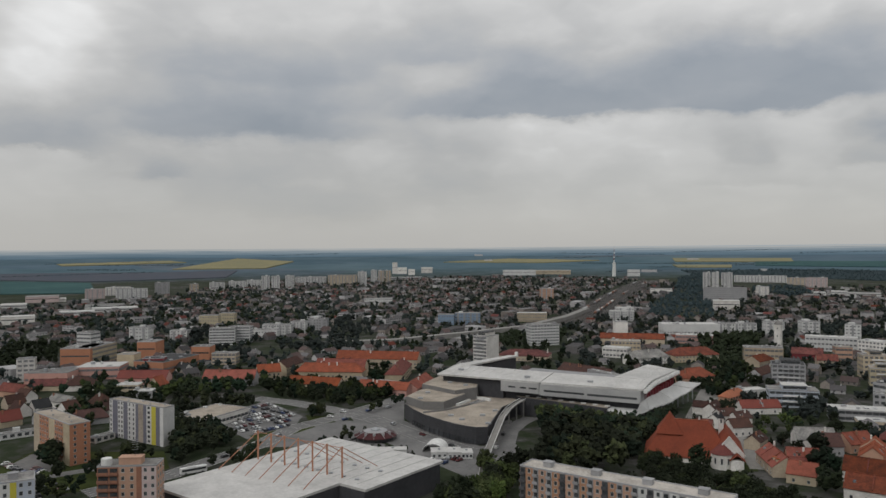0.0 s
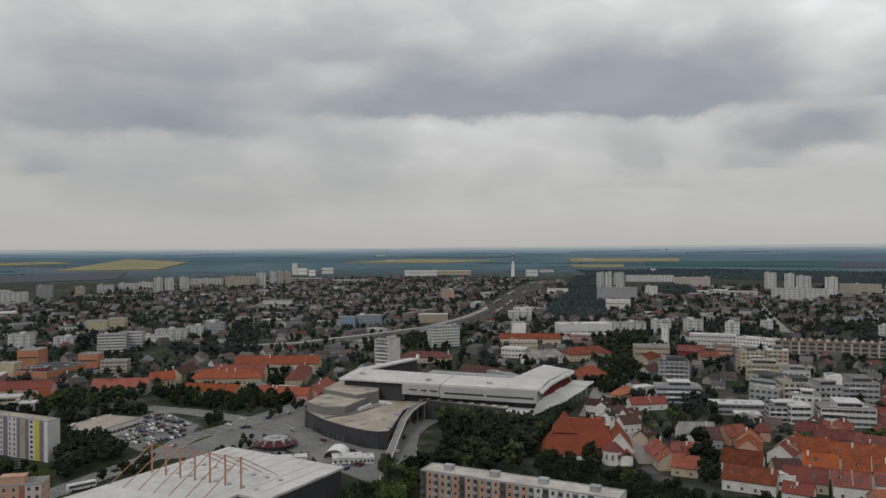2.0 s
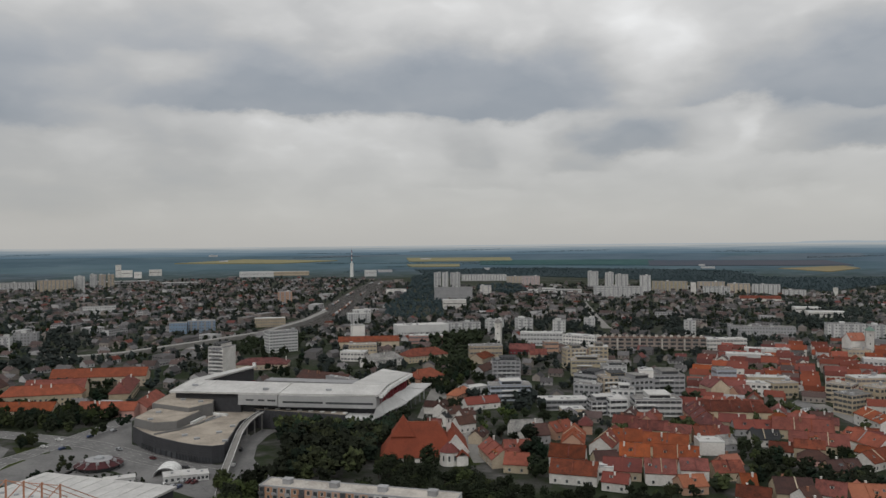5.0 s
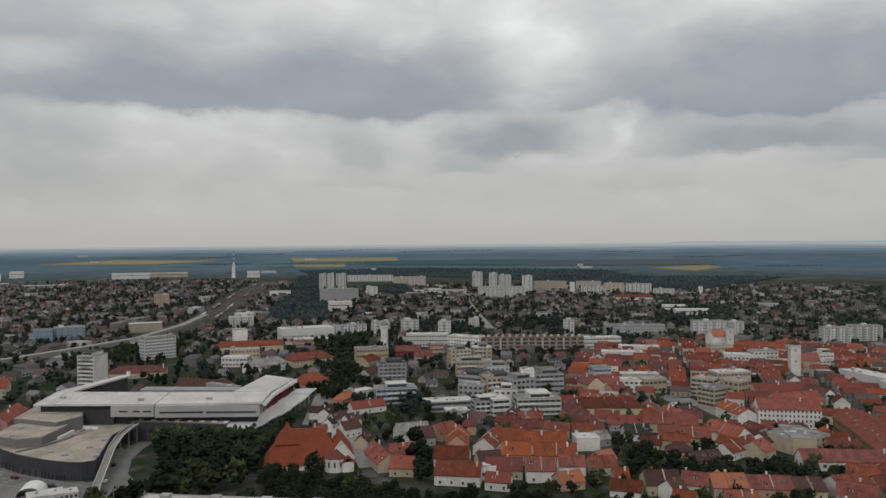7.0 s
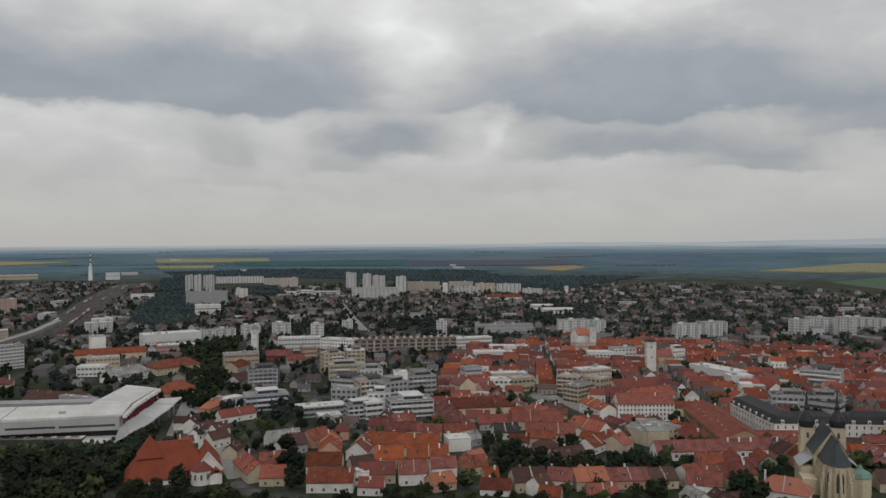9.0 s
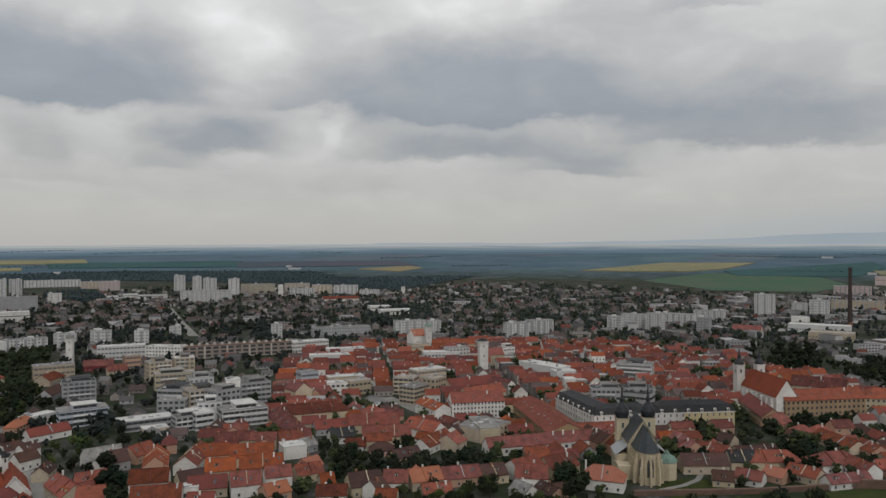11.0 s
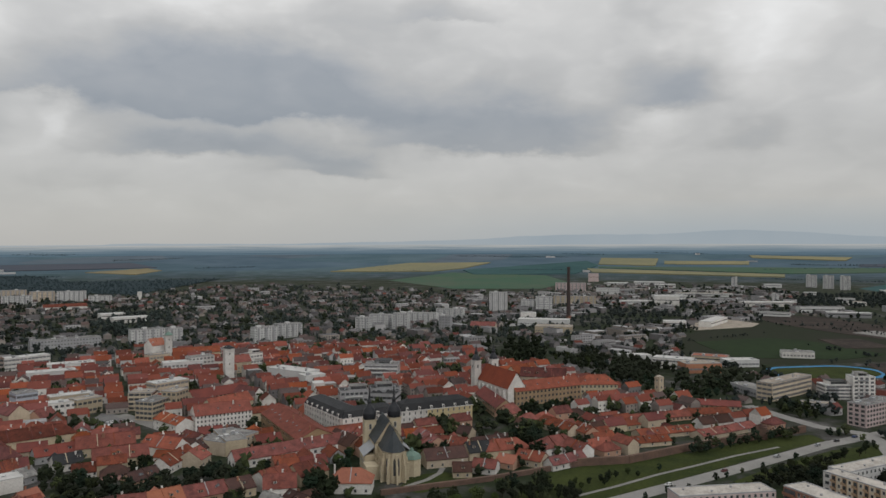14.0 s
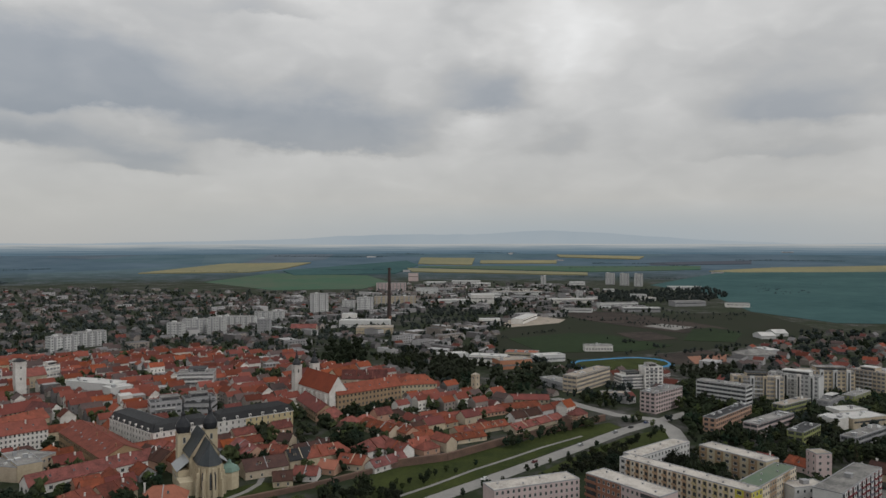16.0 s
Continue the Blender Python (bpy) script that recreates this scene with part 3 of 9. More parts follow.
def block(x, y, rot, L, W, h, wall, roof, floors=0, style="band", ends=""):
    """A flat-roofed building: body, roof, parapet, rooftop huts, windows storey by storey."""
    label = "%s %s with a %s roof" % (WORD[wall], "building" if floors and h < 15 else "apartment block" if floors else "hall", RWORD[roof])
    ob = thing("apartment_block" if floors and h >= 15 else "office_building" if floors else "hall", label, "building", pose(x, y, rise(x, y), 0, 0, rot))
    claim(x, y, rot, L, W)
    part("wall", Shape().box(-L / 2, L / 2, -W / 2, W / 2, -0.5, h), WALLS[wall], ob)
    flat_roof(ob, L, W, h, ROOFS[roof], max(1, math.hypot(x, y)), SEEDS)
    joined = Shape()
    if floors:
        fh = h / floors
        far = math.hypot(x, y) > 900
        wh = min(1.35, fh * 0.45) if far else min(1.7, fh * 0.55)
        fill = SEEDS.choice((0.42, 0.5, 0.6) if far else (0.6, 0.72, 0.86, 0.94)) if wall not in ("glassy", "bluish", "dimglass") else 0.94
        near = math.hypot(x, y) < 470
        for k in range(floors):
            z = k * fh + fh * 0.32
            if style == "grid" and near:
                n = max(2, int(L / 3.4))
                for j in range(n):
                    window(ob, (1.5, 1.5), -L / 2 + (j + 0.5) * L / n, -W / 2, z)
                if ends == "grid":
                    n = max(2, int(W / 4))
                    for j in range(n):
                        window(ob, (1.2, 1.5), -L / 2, -W / 2 + (j + 0.5) * W / n, z, -90)
            else:
                pane_row(ob, L, W, z, wh, fill, "fb" if ends == "plain" else "fblr", joined if math.hypot(x, y) > 620 else None)
        if 230 < math.hypot(x, y) < 760 and floors > 2 and L > 13 and style == "band":
            # projecting balconies with pale fronts, and a set-back top storey
            x0 = SEEDS.uniform(-L / 2, -L / 6)
            x1 = x0 + SEEDS.uniform(0.35, 0.65) * L
            for k in range(1, floors):
                z = k * fh
                part("balcony", Shape().box(x0, x1, -W / 2 - 1.3, -W / 2, z - 0.1, z + 0.08).box(x0, x1, -W / 2 - 1.35, -W / 2 - 1.25, z + 0.08, z + 1.0, 1), ["pale_panel", SEEDS.choice(("white_paint", "grey_metal", "pale_panel"))], ob)
            for k in range(int(L / 9) if L > 28 and floors > 4 else 0):
                c = -L / 2 + (k + 0.5) * L / int(L / 9)
                part("stair_bay", Shape().box(c - 1.5, c + 1.5, -W / 2 - 1.5, -W / 2, 0, h + 1.2).box(c - 0.7, c + 0.7, -W / 2 - 1.56, -W / 2 - 1.5, 1.5, h - 0.6, 1), [SEEDS.choice(("white_plaster", "pale_panel", WALLS[wall])), "window_glass"], ob)
            t0 = SEEDS.uniform(-L / 2 + 1.5, -L / 8)
            t1 = t0 + SEEDS.uniform(0.4, 0.6) * L
            top = part("penthouse", Shape().box(t0, t1, -W / 2 + 2.2, W / 2 - 1.5, h + 0.12, h + 2.9), WALLS[wall], ob)
            part("penthouse_roof", Shape().box(t0 - 0.4, t1 + 0.4, -W / 2 + 1.6, W / 2 - 1.1, h + 2.9, h + 3.15), SEEDS.choice(("white_roof", "grey_roof", "dark_roof")), top)
            part("penthouse_glazing", Shape().box(t0 + 0.4, t1 - 0.4, -W / 2 + 2.12, -W / 2 + 2.2, h + 0.7, h + 2.4), "window_glass", top)
        if joined.v:
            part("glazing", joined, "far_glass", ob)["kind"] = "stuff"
        if far and floors > 3:
            # stair bays give the far blocks their upright stripes
            n, bays = max(1, int(L / 8.5)), Shape()
            for k in range(n):
                c = -L / 2 + (k + 0.5) * L / n
                bays.box(c - 1.2, c + 1.2, -W / 2 - 0.9, -W / 2, 0, h - 0.5)
            part("stair_bay", bays, "grey_plaster", ob)["kind"] = "stuff"
            c = SEEDS.uniform(-0.3, 0.3) * L
            part("lift_house", Shape().box(c - 2.6, c + 2.6, -2.4, 2.4, h + 0.12, h + 2.2), "pale_panel", ob)
    elif style == "none" and L > 16:
        n = int(L / 9) if math.hypot(x, y) < 700 else 0
        for j in range(n):
            c = -L / 2 + (j + 0.5) * L / n
            part("rib", Shape().box(c - 0.15, c + 0.15, -W / 2 - 0.12, -W / 2, 0, h - 0.3), "grey_metal", ob)
        part("window_strip", Shape().box(-L / 2 + 1, L / 2 - 1, -W / 2 - 0.06, -W / 2, h * 0.55, h * 0.55 + 1.2), "window_glass", ob)
    return ob


def gable_shapes(L, W, eave, ridge, hip, over=0.5):
    """Walls with gables and a roof of two or four tiled slopes with thickness."""
    w, r = Shape(), Shape()
    a, b = L / 2, W / 2
    w.prism([(-a, -b), (a, -b), (a, b), (-a, b)], -0.5, eave)
    run = b * 0.85 if hip else 0.0
    if not hip:
        for sgn in (-1, 1):
            tri = [(sgn * a, -b, eave), (sgn * a, b, eave), (sgn * a, 0, ridge - 0.12)]
            w.face(tri if sgn > 0 else tri[::-1])
    t = 0.28
    drop = (ridge - eave) / b * over
    ax, bx = a + (over if hip else 0.25), b + over
    e, rt = eave - drop, ridge + 0.06
    rx = a - run if hip else ax
    for sgn in (-1, 1):
        lo = [(-ax, sgn * bx, e), (ax, sgn * bx, e), (rx, 0, rt), (-rx, 0, rt)]
        up = [(p[0], p[1], p[2] + t) for p in lo]
        if sgn > 0:
            lo, up = [lo[1], lo[0], lo[3], lo[2]], [up[1], up[0], up[3], up[2]]
        r.face(up)
        r.face(lo[::-1])
        for j in range(4):
            k = (j + 1) % 4
            r.face([lo[j], lo[k], up[k], up[j]])
    if hip:
        for sgn in (-1, 1):
            tri = [(sgn * ax, -bx, e + t), (sgn * ax, bx, e + t), (sgn * rx, 0, rt + t)]
            r.face(tri if sgn > 0 else tri[::-1])
            r.face([(sgn * ax, -bx, e), (sgn * ax, bx, e), (sgn * ax, bx, e + t), (sgn * ax, -bx, e + t)])
    # the ridge capping
    r.box(-rx, rx, -0.18, 0.18, rt + t - 0.08, rt + t + 0.1)
    return w, r


def house(x, y, rot, L, W, eave, ridge, wall, roof, hip=False, m=None, detail=None, chimneys=None):
    rng = SEEDS
    far = math.hypot(x, y)
    label = "%s town house under a %s %s roof" % (WORD[wall], RWORD[roof], "hipped" if hip else "gabled")
    ob = thing("house", label, "house", m or pose(x, y, 0, 0, 0, rot), group="town houses")
    claim(x, y, rot, L, W, 0.5)
    w, r = gable_shapes(L, W, eave, ridge, hip)
    part("wall", w, WALLS[wall], ob)
    roof_ob = part("roof", r, ROOFS[roof], ob)
    for k in range(chimneys if chimneys is not None else max(1, int(L / 16)) if far < 620 else 1):
        cx, cy = rng.uniform(-L / 2 + 1.5, L / 2 - 1.5), rng.choice((-1, 1)) * W * 0.14
        top = ridge + rng.uniform(0.5, 1.3)
        s = Shape().box(cx - 0.4, cx + 0.4, cy - 0.35, cy + 0.35, eave, top).box(cx - 0.5, cx + 0.5, cy - 0.45, cy + 0.45, top, top + 0.15)
        part("chimney", s, rng.choice(("brick_wall", "white_plaster")), ob)
    if detail is None and 520 <= far < 800 and eave <= 10.5 and L > 9:
        for k in range(2 if eave > 5.5 else 1):
            pane_row(ob, L, W, 0.9 + k * 3.0, 1.4, 0.4, "fb")
    if detail if detail is not None else far < 520 or eave > 10.5:
        storeys = 3 if eave > 10.5 else 2 if eave > 6 else 1
        n = min(6, max(2, int(L / 5))) if far < 440 else 3 if eave < 10.5 else int(L / 6)
        for side in (-1, 1):
            # only the long side that looks outward to the open approach carries separate windows
            ca, sa = math.cos(radians(rot)), math.sin(radians(rot))
            if side * (x * -sa + y * ca) > 0 and m is None:
                continue
            for k in range(storeys):
                for j in range(n):
                    window(ob, (1.2, 1.5), -L / 2 + (j + 0.5) * L / n, side * W / 2, 0.9 + k * 3.1, 0 if side < 0 else 180)
        # the side of the roof that looks over the open approach
        side = 1 if (x * -math.sin(radians(rot)) + y * math.cos(radians(rot))) < 0 else -1
        pitch = (ridge - eave) / (W / 2)
        for k in range(int(L / 13)):
            # white party walls rising through the tiles
            fx = -L / 2 + (k + 1) * L / (int(L / 13) + 1) + rng.uniform(-1, 1)
            fw = Shape()
            for sg in (-1, 1):
                fw.bar((fx, sg * W / 2, eave + 0.45), (fx, 0, ridge + 0.5), 0.42)
            part("party_wall", fw, rng.choice(("grey_plaster", "cream_plaster", ROOFS[roof], ROOFS[roof], ROOFS[roof])), ob)
        if L > 9 and rng.random() < 0.6:
            for k in range(rng.randint(1, max(1, int(L / 9)))):
                dx, u = rng.uniform(-L / 2 + 1.5, L / 2 - 1.5), rng.uniform(0.25, 0.45)
                dz, dy = eave + (ridge - eave) * u, side * W / 2 * (1 - u)
                dep = 1.5 / pitch
                d = Shape().box(dx - 0.8, dx + 0.8, min(dy, dy - side * dep), max(dy, dy - side * dep), dz, dz + 1.5, 0)
                d.box(dx - 1.0, dx + 1.0, min(dy + side * 0.2, dy - side * dep * 1.3), max(dy + side * 0.2, dy - side * dep * 1.3), dz + 1.5, dz + 1.72, 1)
                d.box(dx - 0.5, dx + 0.5, min(dy, dy + side * 0.06), max(dy, dy + side * 0.06), dz + 0.35, dz + 1.3, 2)
                part("dormer", d, [WALLS[wall], ROOFS[roof], "window_glass"], ob)
        if L > 13 and rng.random() < 0.55 and m is None and not hip:
            # a lower wing at right angles, reaching back into the yard
            wl, ww = rng.uniform(5, 9), rng.uniform(5.5, 7)
            w2, r2 = gable_shapes(wl + W / 2, ww, eave * 0.85, eave * 0.85 + ww * 0.42, False)
            wing = part("rear_wing", w2, WALLS[wall], ob)
            wing.matrix_local = pose(rng.uniform(-L / 2 + ww / 2, L / 2 - ww / 2), -side * (W / 4 + wl / 2), 0, 0, 0, 90)
            part("wing_roof", r2, ROOFS[roof], wing)
        if far < 560 and L > 12 and m is None:
            # skylights in the near slope
            side = 1 if (x * -math.sin(radians(rot)) + y * math.cos(radians(rot))) < 0 else -1
            slope = math.degrees(math.atan2(ridge - eave, W / 2))
            for k in range(rng.randint(0, 3)):
                u = rng.uniform(0.35, 0.6)
                s = Shape().box(-0.5, 0.5, -0.7, 0.7, 0, 0.16, 0, top=1)
                sky = part("skylight", s, ["grey_metal", "window_glass"], ob)
                sky.matrix_local = pose(rng.uniform(-L / 2 + 2, L / 2 - 2), side * W / 2 * (1 - u), eave + (ridge - eave) * u + 0.36, -side * slope, 0, 0)
    return ob


def long_house(x, y, rot, L, W, eave, ridge, wall, roof, storeys, step, hip=False):
    """A long plain wing: rows of windows on every side, chimneys and skylights on an unbroken roof."""
    ob = house(x, y, rot, L, W, eave, ridge, wall, roof, hip=hip, detail=False, chimneys=max(2, int(L / 15)))
    fh = eave / storeys
    for k in range(storeys):
        pane_row(ob, L, W, k * fh + fh * 0.32, min(1.7, fh * 0.5), 0.42, "fblr", step=step)
    pitch = math.degrees(math.atan2(ridge - eave, W / 2))
    for k in range(int(L / 9)):
        u = SEEDS.uniform(0.3, 0.55)
        sky = part("skylight", Shape().box(-0.5, 0.5, -0.7, 0.7, 0, 0.16, 0, top=1), ["grey_metal", "window_glass"], ob)
        sky.matrix_local = pose(-L / 2 + (k + SEEDS.uniform(0.2, 0.8)) * 9, -W / 2 * (1 - u), eave + (ridge - eave) * u + 0.36, pitch, 0, 0)
    return ob


# ---------------------------------------------------------------- trees


def crumple(s, c, r, rng, k=0):
    """A crumpled leaf clump: an uneven eight-sided lump."""
    pts = []
    a = rng.uniform(0, 1.57)
    ca, sa, tip = math.cos(a), math.sin(a), rng.uniform(-0.5, 0.5)
    for d in ((1, 0, 0), (-1, 0, 0), (0, 1, 0), (0, -1, 0), (0, 0, 1), (0, 0, -1)):
        q = r * rng.uniform(0.6, 1.2)
        d = (d[0] * ca - d[1] * sa + d[2] * tip, d[0] * sa + d[1] * ca, d[2] - d[0] * tip)
        pts.append((c[0] + d[0] * q + rng.uniform(-.3, .3) * r, c[1] + d[1] * q + rng.uniform(-.3, .3) * r, c[2] + d[2] * q + rng.uniform(-.3, .3) * r))
    n = len(s.v)
    s.v += pts
    for a in ((0, 2, 4), (2, 1, 4), (1, 3, 4), (3, 0, 4), (2, 0, 5), (1, 2, 5), (3, 1, 5), (0, 3, 5)):
        s.f.append(tuple(n + q for q in a))
        s.i.append(k)


def crown_shape(h, spread, rng, clumps, leaves, form="round"):
    s = Shape()
    lobes = [(rng.uniform(-.45, .45) * spread, rng.uniform(-.45, .45) * spread, h * rng.uniform(0.45, 0.8), spread * rng.uniform(0.45, 0.7)) for _ in range(6)]
    def spot():
        if form == "round":
            x, y, z, r = rng.choice(lobes)
            v = Vector((rng.gauss(0, 1), rng.gauss(0, 1), rng.gauss(0, 0.85))).normalized() * r * rng.uniform(0.55, 1.0)
            return x + v.x, y + v.y, min(h, z + v.z)
        u = rng.random() ** 0.8
        r = spread * ((1 - u) if form == "cone" else math.sin(math.pi * (0.12 + 0.86 * u)) * 0.9)
        a = rng.uniform(0, 2 * math.pi)
        return r * math.cos(a) * rng.uniform(0.6, 1), r * math.sin(a) * rng.uniform(0.6, 1), h * (0.12 + 0.88 * u)
    for _ in range(clumps):
        crumple(s, spot(), spread * rng.uniform(0.1, 0.21), rng)
    for _ in range(leaves):
        x, y, z = spot()
        q = spread * rng.uniform(0.03, 0.07)
        d = Vector((rng.gauss(0, 1), rng.gauss(0, 1), rng.gauss(0, 1))).normalized() * q
        e = d.orthogonal().normalized() * q
        c = Vector((x, y, z)) * 1.04
        s.face([c - d, c - e * 0.7, c + d, c + e * 0.7])
    return s


def trunk_shape(h, spread, rng):
    s = Shape().tube(0, 0, -0.3, h * 0.35, 0.32, 0.22, 7).tube(0, 0, h * 0.35, h * 0.8, 0.22, 0.05, 6)
    for _ in range(6):
        a, z = rng.uniform(0, 6.28), h * rng.uniform(0.28, 0.55)
        s.bar((0, 0, z), (math.cos(a) * spread * 0.7, math.sin(a) * spread * 0.7, z + h * rng.uniform(0.12, 0.3)), 0.14)
    return s


TREES = {}
def tree_kinds():
    rng = random.Random(11)
    spec = [("dark", "leaf_dark", 11, 4.6, "round", "dark green leafy broadleaf tree"), ("green", "leaf_green", 10, 4.4, "round", "mid green leafy broadleaf tree"),
            ("light", "leaf_light", 9, 4.0, "round", "fresh light green broadleaf tree"), ("wide", "leaf_dark", 12, 5.8, "round", "wide dark green broadleaf tree"),
            ("poplar", "leaf_dark", 15, 2.6, "column", "tall narrow dark green tree"), ("fir", "leaf_conifer", 13, 3.0, "cone", "pointed dark green conifer"),
            ("bush", "leaf_green", 4, 2.6, "round", "low green leafy bush")]
    for key, leaf, h, spread, form, label in spec:
        kinds = []
        for _ in range(3):
            ob = thing("tree" if key != "bush" else "bush", label, "tree" if key != "bush" else "bush", group="trees")
            part("trunk", trunk_shape(h, spread, rng), "bark", ob)
            part("crown", crown_shape(h, spread, rng, 150, 420, form), leaf, ob)
            kinds.append(ob)
        TREES[key] = kinds


tree_kinds()
USED = set()


def tree(key, x, y, size=1.0, turn=None):
    proto = SEEDS.choice(TREES[key])
    m = pose(x, y, 0, 0, 0, SEEDS.uniform(0, 360) if turn is None else turn)
    if proto not in USED:
        USED.add(proto)
        ob = proto
        ob.matrix_world = m
    else:
        ob = copy_thing(proto, m)
    ob.scale = (size * SEEDS.uniform(0.9, 1.1), size * SEEDS.uniform(0.9, 1.1), size * SEEDS.uniform(0.85, 1.15))
    return ob


def grove(poly, n, keys, low=0.7, high=1.1, gap=3.0):
    """Single trees inside an outline."""
    NO_HOUSES.append(poly)
    rng = random.Random(int(abs(poly[0][0] * 7 + poly[0][1] * 3)) + n)
    xs, ys = [p[0] for p in poly], [p[1] for p in poly]
    made, tries = 0, 0
    distant = math.hypot(sum(xs) / len(xs), sum(ys) / len(ys)) > 368
    joined = Shape()
    tones = [1 if k == "green" else 2 if k == "light" else 0 for k in keys] + [3]
    lumps = 30 if math.hypot(sum(xs) / len(xs), sum(ys) / len(ys)) < 520 else 10
    while made < n * (1.4 if distant else 1) and tries < n * 30:
        tries += 1
        x, y = rng.uniform(min(xs), max(xs)), rng.uniform(min(ys), max(ys))
        if inside(poly, x, y) and clear_of(x, y, gap * 0.5):
            if distant:
                far_tree(joined, x, y, 11 * rng.uniform(low, high), rng, rng.choice(tones), lumps)
            else:
                tree(rng.choice(keys), x, y, rng.uniform(low, high))
            claim(x, y, 0, gap, gap, 0)
            made += 1
    if joined.v:
        tagged(new("tree_group", joined.mesh("tree_group", ["leaf_dark", "leaf_green", "leaf_light", "leaf_conifer"])), "group of leafy green trees between the buildings", "trees", kind="stuff")


def wood(label, poly, step, h, leaf="leaf_dark", gaps=-0.28):
    """A far wood, park or tree belt: uncountable crowns in one mesh."""
    NO_HOUSES.append(poly)
    rng = random.Random(int(abs(poly[0][0] + poly[0][1])))
    s = Shape()
    xs, ys = [p[0] for p in poly], [p[1] for p in poly]
    for i in range(int((max(xs) - min(xs)) / step) + 1):
        for j in range(int((max(ys) - min(ys)) / step) + 1):
            x, y = min(xs) + (i + rng.random()) * step, min(ys) + (j + rng.random()) * step
            if inside(poly, x, y) and clear_of(x, y, 2.0) and noise.noise((x * 0.03, y * 0.03, 1.0)) > gaps:
                far_tree(s, x, y, h * rng.uniform(0.45, 1.0) * (1.0 + 0.5 * noise.noise((x * 0.012, y * 0.012, 6.0))), rng)
    if s.v:
        tagged(new("far_wood", s.mesh("far_wood", leaf)), label, "trees", kind="stuff")


def far_tree(s, x, y, h, rng, k=0, lumps=5):
    z0 = rise(x, y)
    r = h * 0.36
    for _ in range(lumps):
        d = Vector((rng.gauss(0, 1), rng.gauss(0, 1), rng.gauss(0, 1))).normalized() * rng.uniform(0.45, 1.0)
        crumple(s, (x + d.x * 0.85 * r, y + d.y * 0.85 * r, z0 + h * (0.58 + 0.32 * d.z)), r * rng.uniform(0.45, 0.8) * (5 / lumps) ** 0.4, rng, k)
    crumple(s, (x, y, z0 + h * 0.35), r * (0.9 if lumps <= 10 else 0.6), rng, k)

# ---------------------------------------------------------------- ground covers, roads, rails
mat("meadow", (0.021, 0.031, 0.016), colour2=(0.033, 0.031, 0.025), rough=1.0, scale=0.008, scale2=0.06, mottled=0.9, spec=0.05)
# blue in crop_dark, forest_floor and ploughed is distance haze put into the colour
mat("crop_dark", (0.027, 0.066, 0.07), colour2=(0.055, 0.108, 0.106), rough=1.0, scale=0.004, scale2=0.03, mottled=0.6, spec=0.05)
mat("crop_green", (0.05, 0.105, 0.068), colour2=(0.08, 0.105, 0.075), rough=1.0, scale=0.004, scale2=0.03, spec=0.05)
mat("bare_soil", (0.06, 0.048, 0.042), colour2=(0.034, 0.03, 0.027), rough=1.0, scale=0.02, scale2=0.15, mottled=0.4, spec=0.05)
mat("pasture", (0.028, 0.044, 0.021), colour2=(0.021, 0.032, 0.017), rough=1.0, scale=0.01, scale2=0.1, mottled=0.5, spec=0.05)
mat("rape_yellow", (0.25, 0.22, 0.12), colour2=(0.17, 0.17, 0.11), rough=1.0, scale=0.003, scale2=0.04, spec=0.05)
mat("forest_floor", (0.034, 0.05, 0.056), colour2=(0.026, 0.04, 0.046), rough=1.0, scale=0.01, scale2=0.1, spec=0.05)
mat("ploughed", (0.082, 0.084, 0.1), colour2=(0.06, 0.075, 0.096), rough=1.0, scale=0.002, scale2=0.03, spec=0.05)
mat("stubble", (0.24, 0.2, 0.11), colour2=(0.17, 0.15, 0.1), rough=1.0, scale=0.003, scale2=0.03, spec=0.05)
sheet("pavement", "pale paved forecourt round the shopping arena", [(-59, 472), (-37, 512), (-28, 535), (-24, 456), (19, 397), (24, 397), (38, 462), (41, 455), (34, 386), (18, 332), (1, 357), (-26, 398), (-47, 429)], "asphalt", 0.06, "pavement")
strip("road", "grey asphalt main road past the hall", [(-154, 323), (-127, 349), (-114, 374), (-98, 403), (-88, 439), (-65, 468), (-37, 512), (-21, 545)], 13, "asphalt", 0.1, category="road")
strip("road", "grey asphalt road towards the barracks", [(-132, 526), (-101, 510), (-67, 484), (-43, 461), (-14, 419), (13, 386), (19, 357)], 14, "asphalt", 0.14, category="road")
strip("road", "asphalt access road beside the flats", [(-187, 343), (-176, 353), (-166, 360)], 7, "asphalt", 0.1, category="road")
sheet("pavement", "asphalt car park with parked cars", [(-138, 452), (-131, 497), (-122, 518), (-88, 470), (-88, 428), (-108, 414)], "asphalt", 0.08, "pavement")
sheet("lawn", "mown green verge beside the road", [(-87, 473), (-70, 468), (-65, 453), (-79, 448)], "grass", 0.08, "ground")
sheet("lawn", "mown green verge beside the car park", [(-109, 421), (-82, 448), (-75, 442), (-96, 405)], "grass", 0.09, "ground")
sheet("lawn", "green lawn among the tower blocks", [(-213, 361), (-213, 391), (-180, 390), (-145, 390), (-131, 360), (-153, 327), (-188, 318)], "grass", 0.05, "ground")
sheet("pavement", "small paved car park by the flats", [(-211, 366), (-211, 389), (-198, 380), (-184, 356), (-187, 343)], "asphalt", 0.09, "pavement")
strip("road", "grey asphalt service road beside the footbridge", [(54, 463), (46, 450), (37.5, 429), (33, 402), (36, 378), (47, 360)], 10, "asphalt", 0.12, category="road")
sheet("pavement", "pale paved square beside the stadium", [(147, 460), (187, 550), (203, 554), (181, 500), (150, 457)], "paving", 0.07, "pavement")
strip("street", "pale paved lane beside the church", [(162, 418), (155, 384), (148, 353)], 9, "paving", 0.07, category="road")
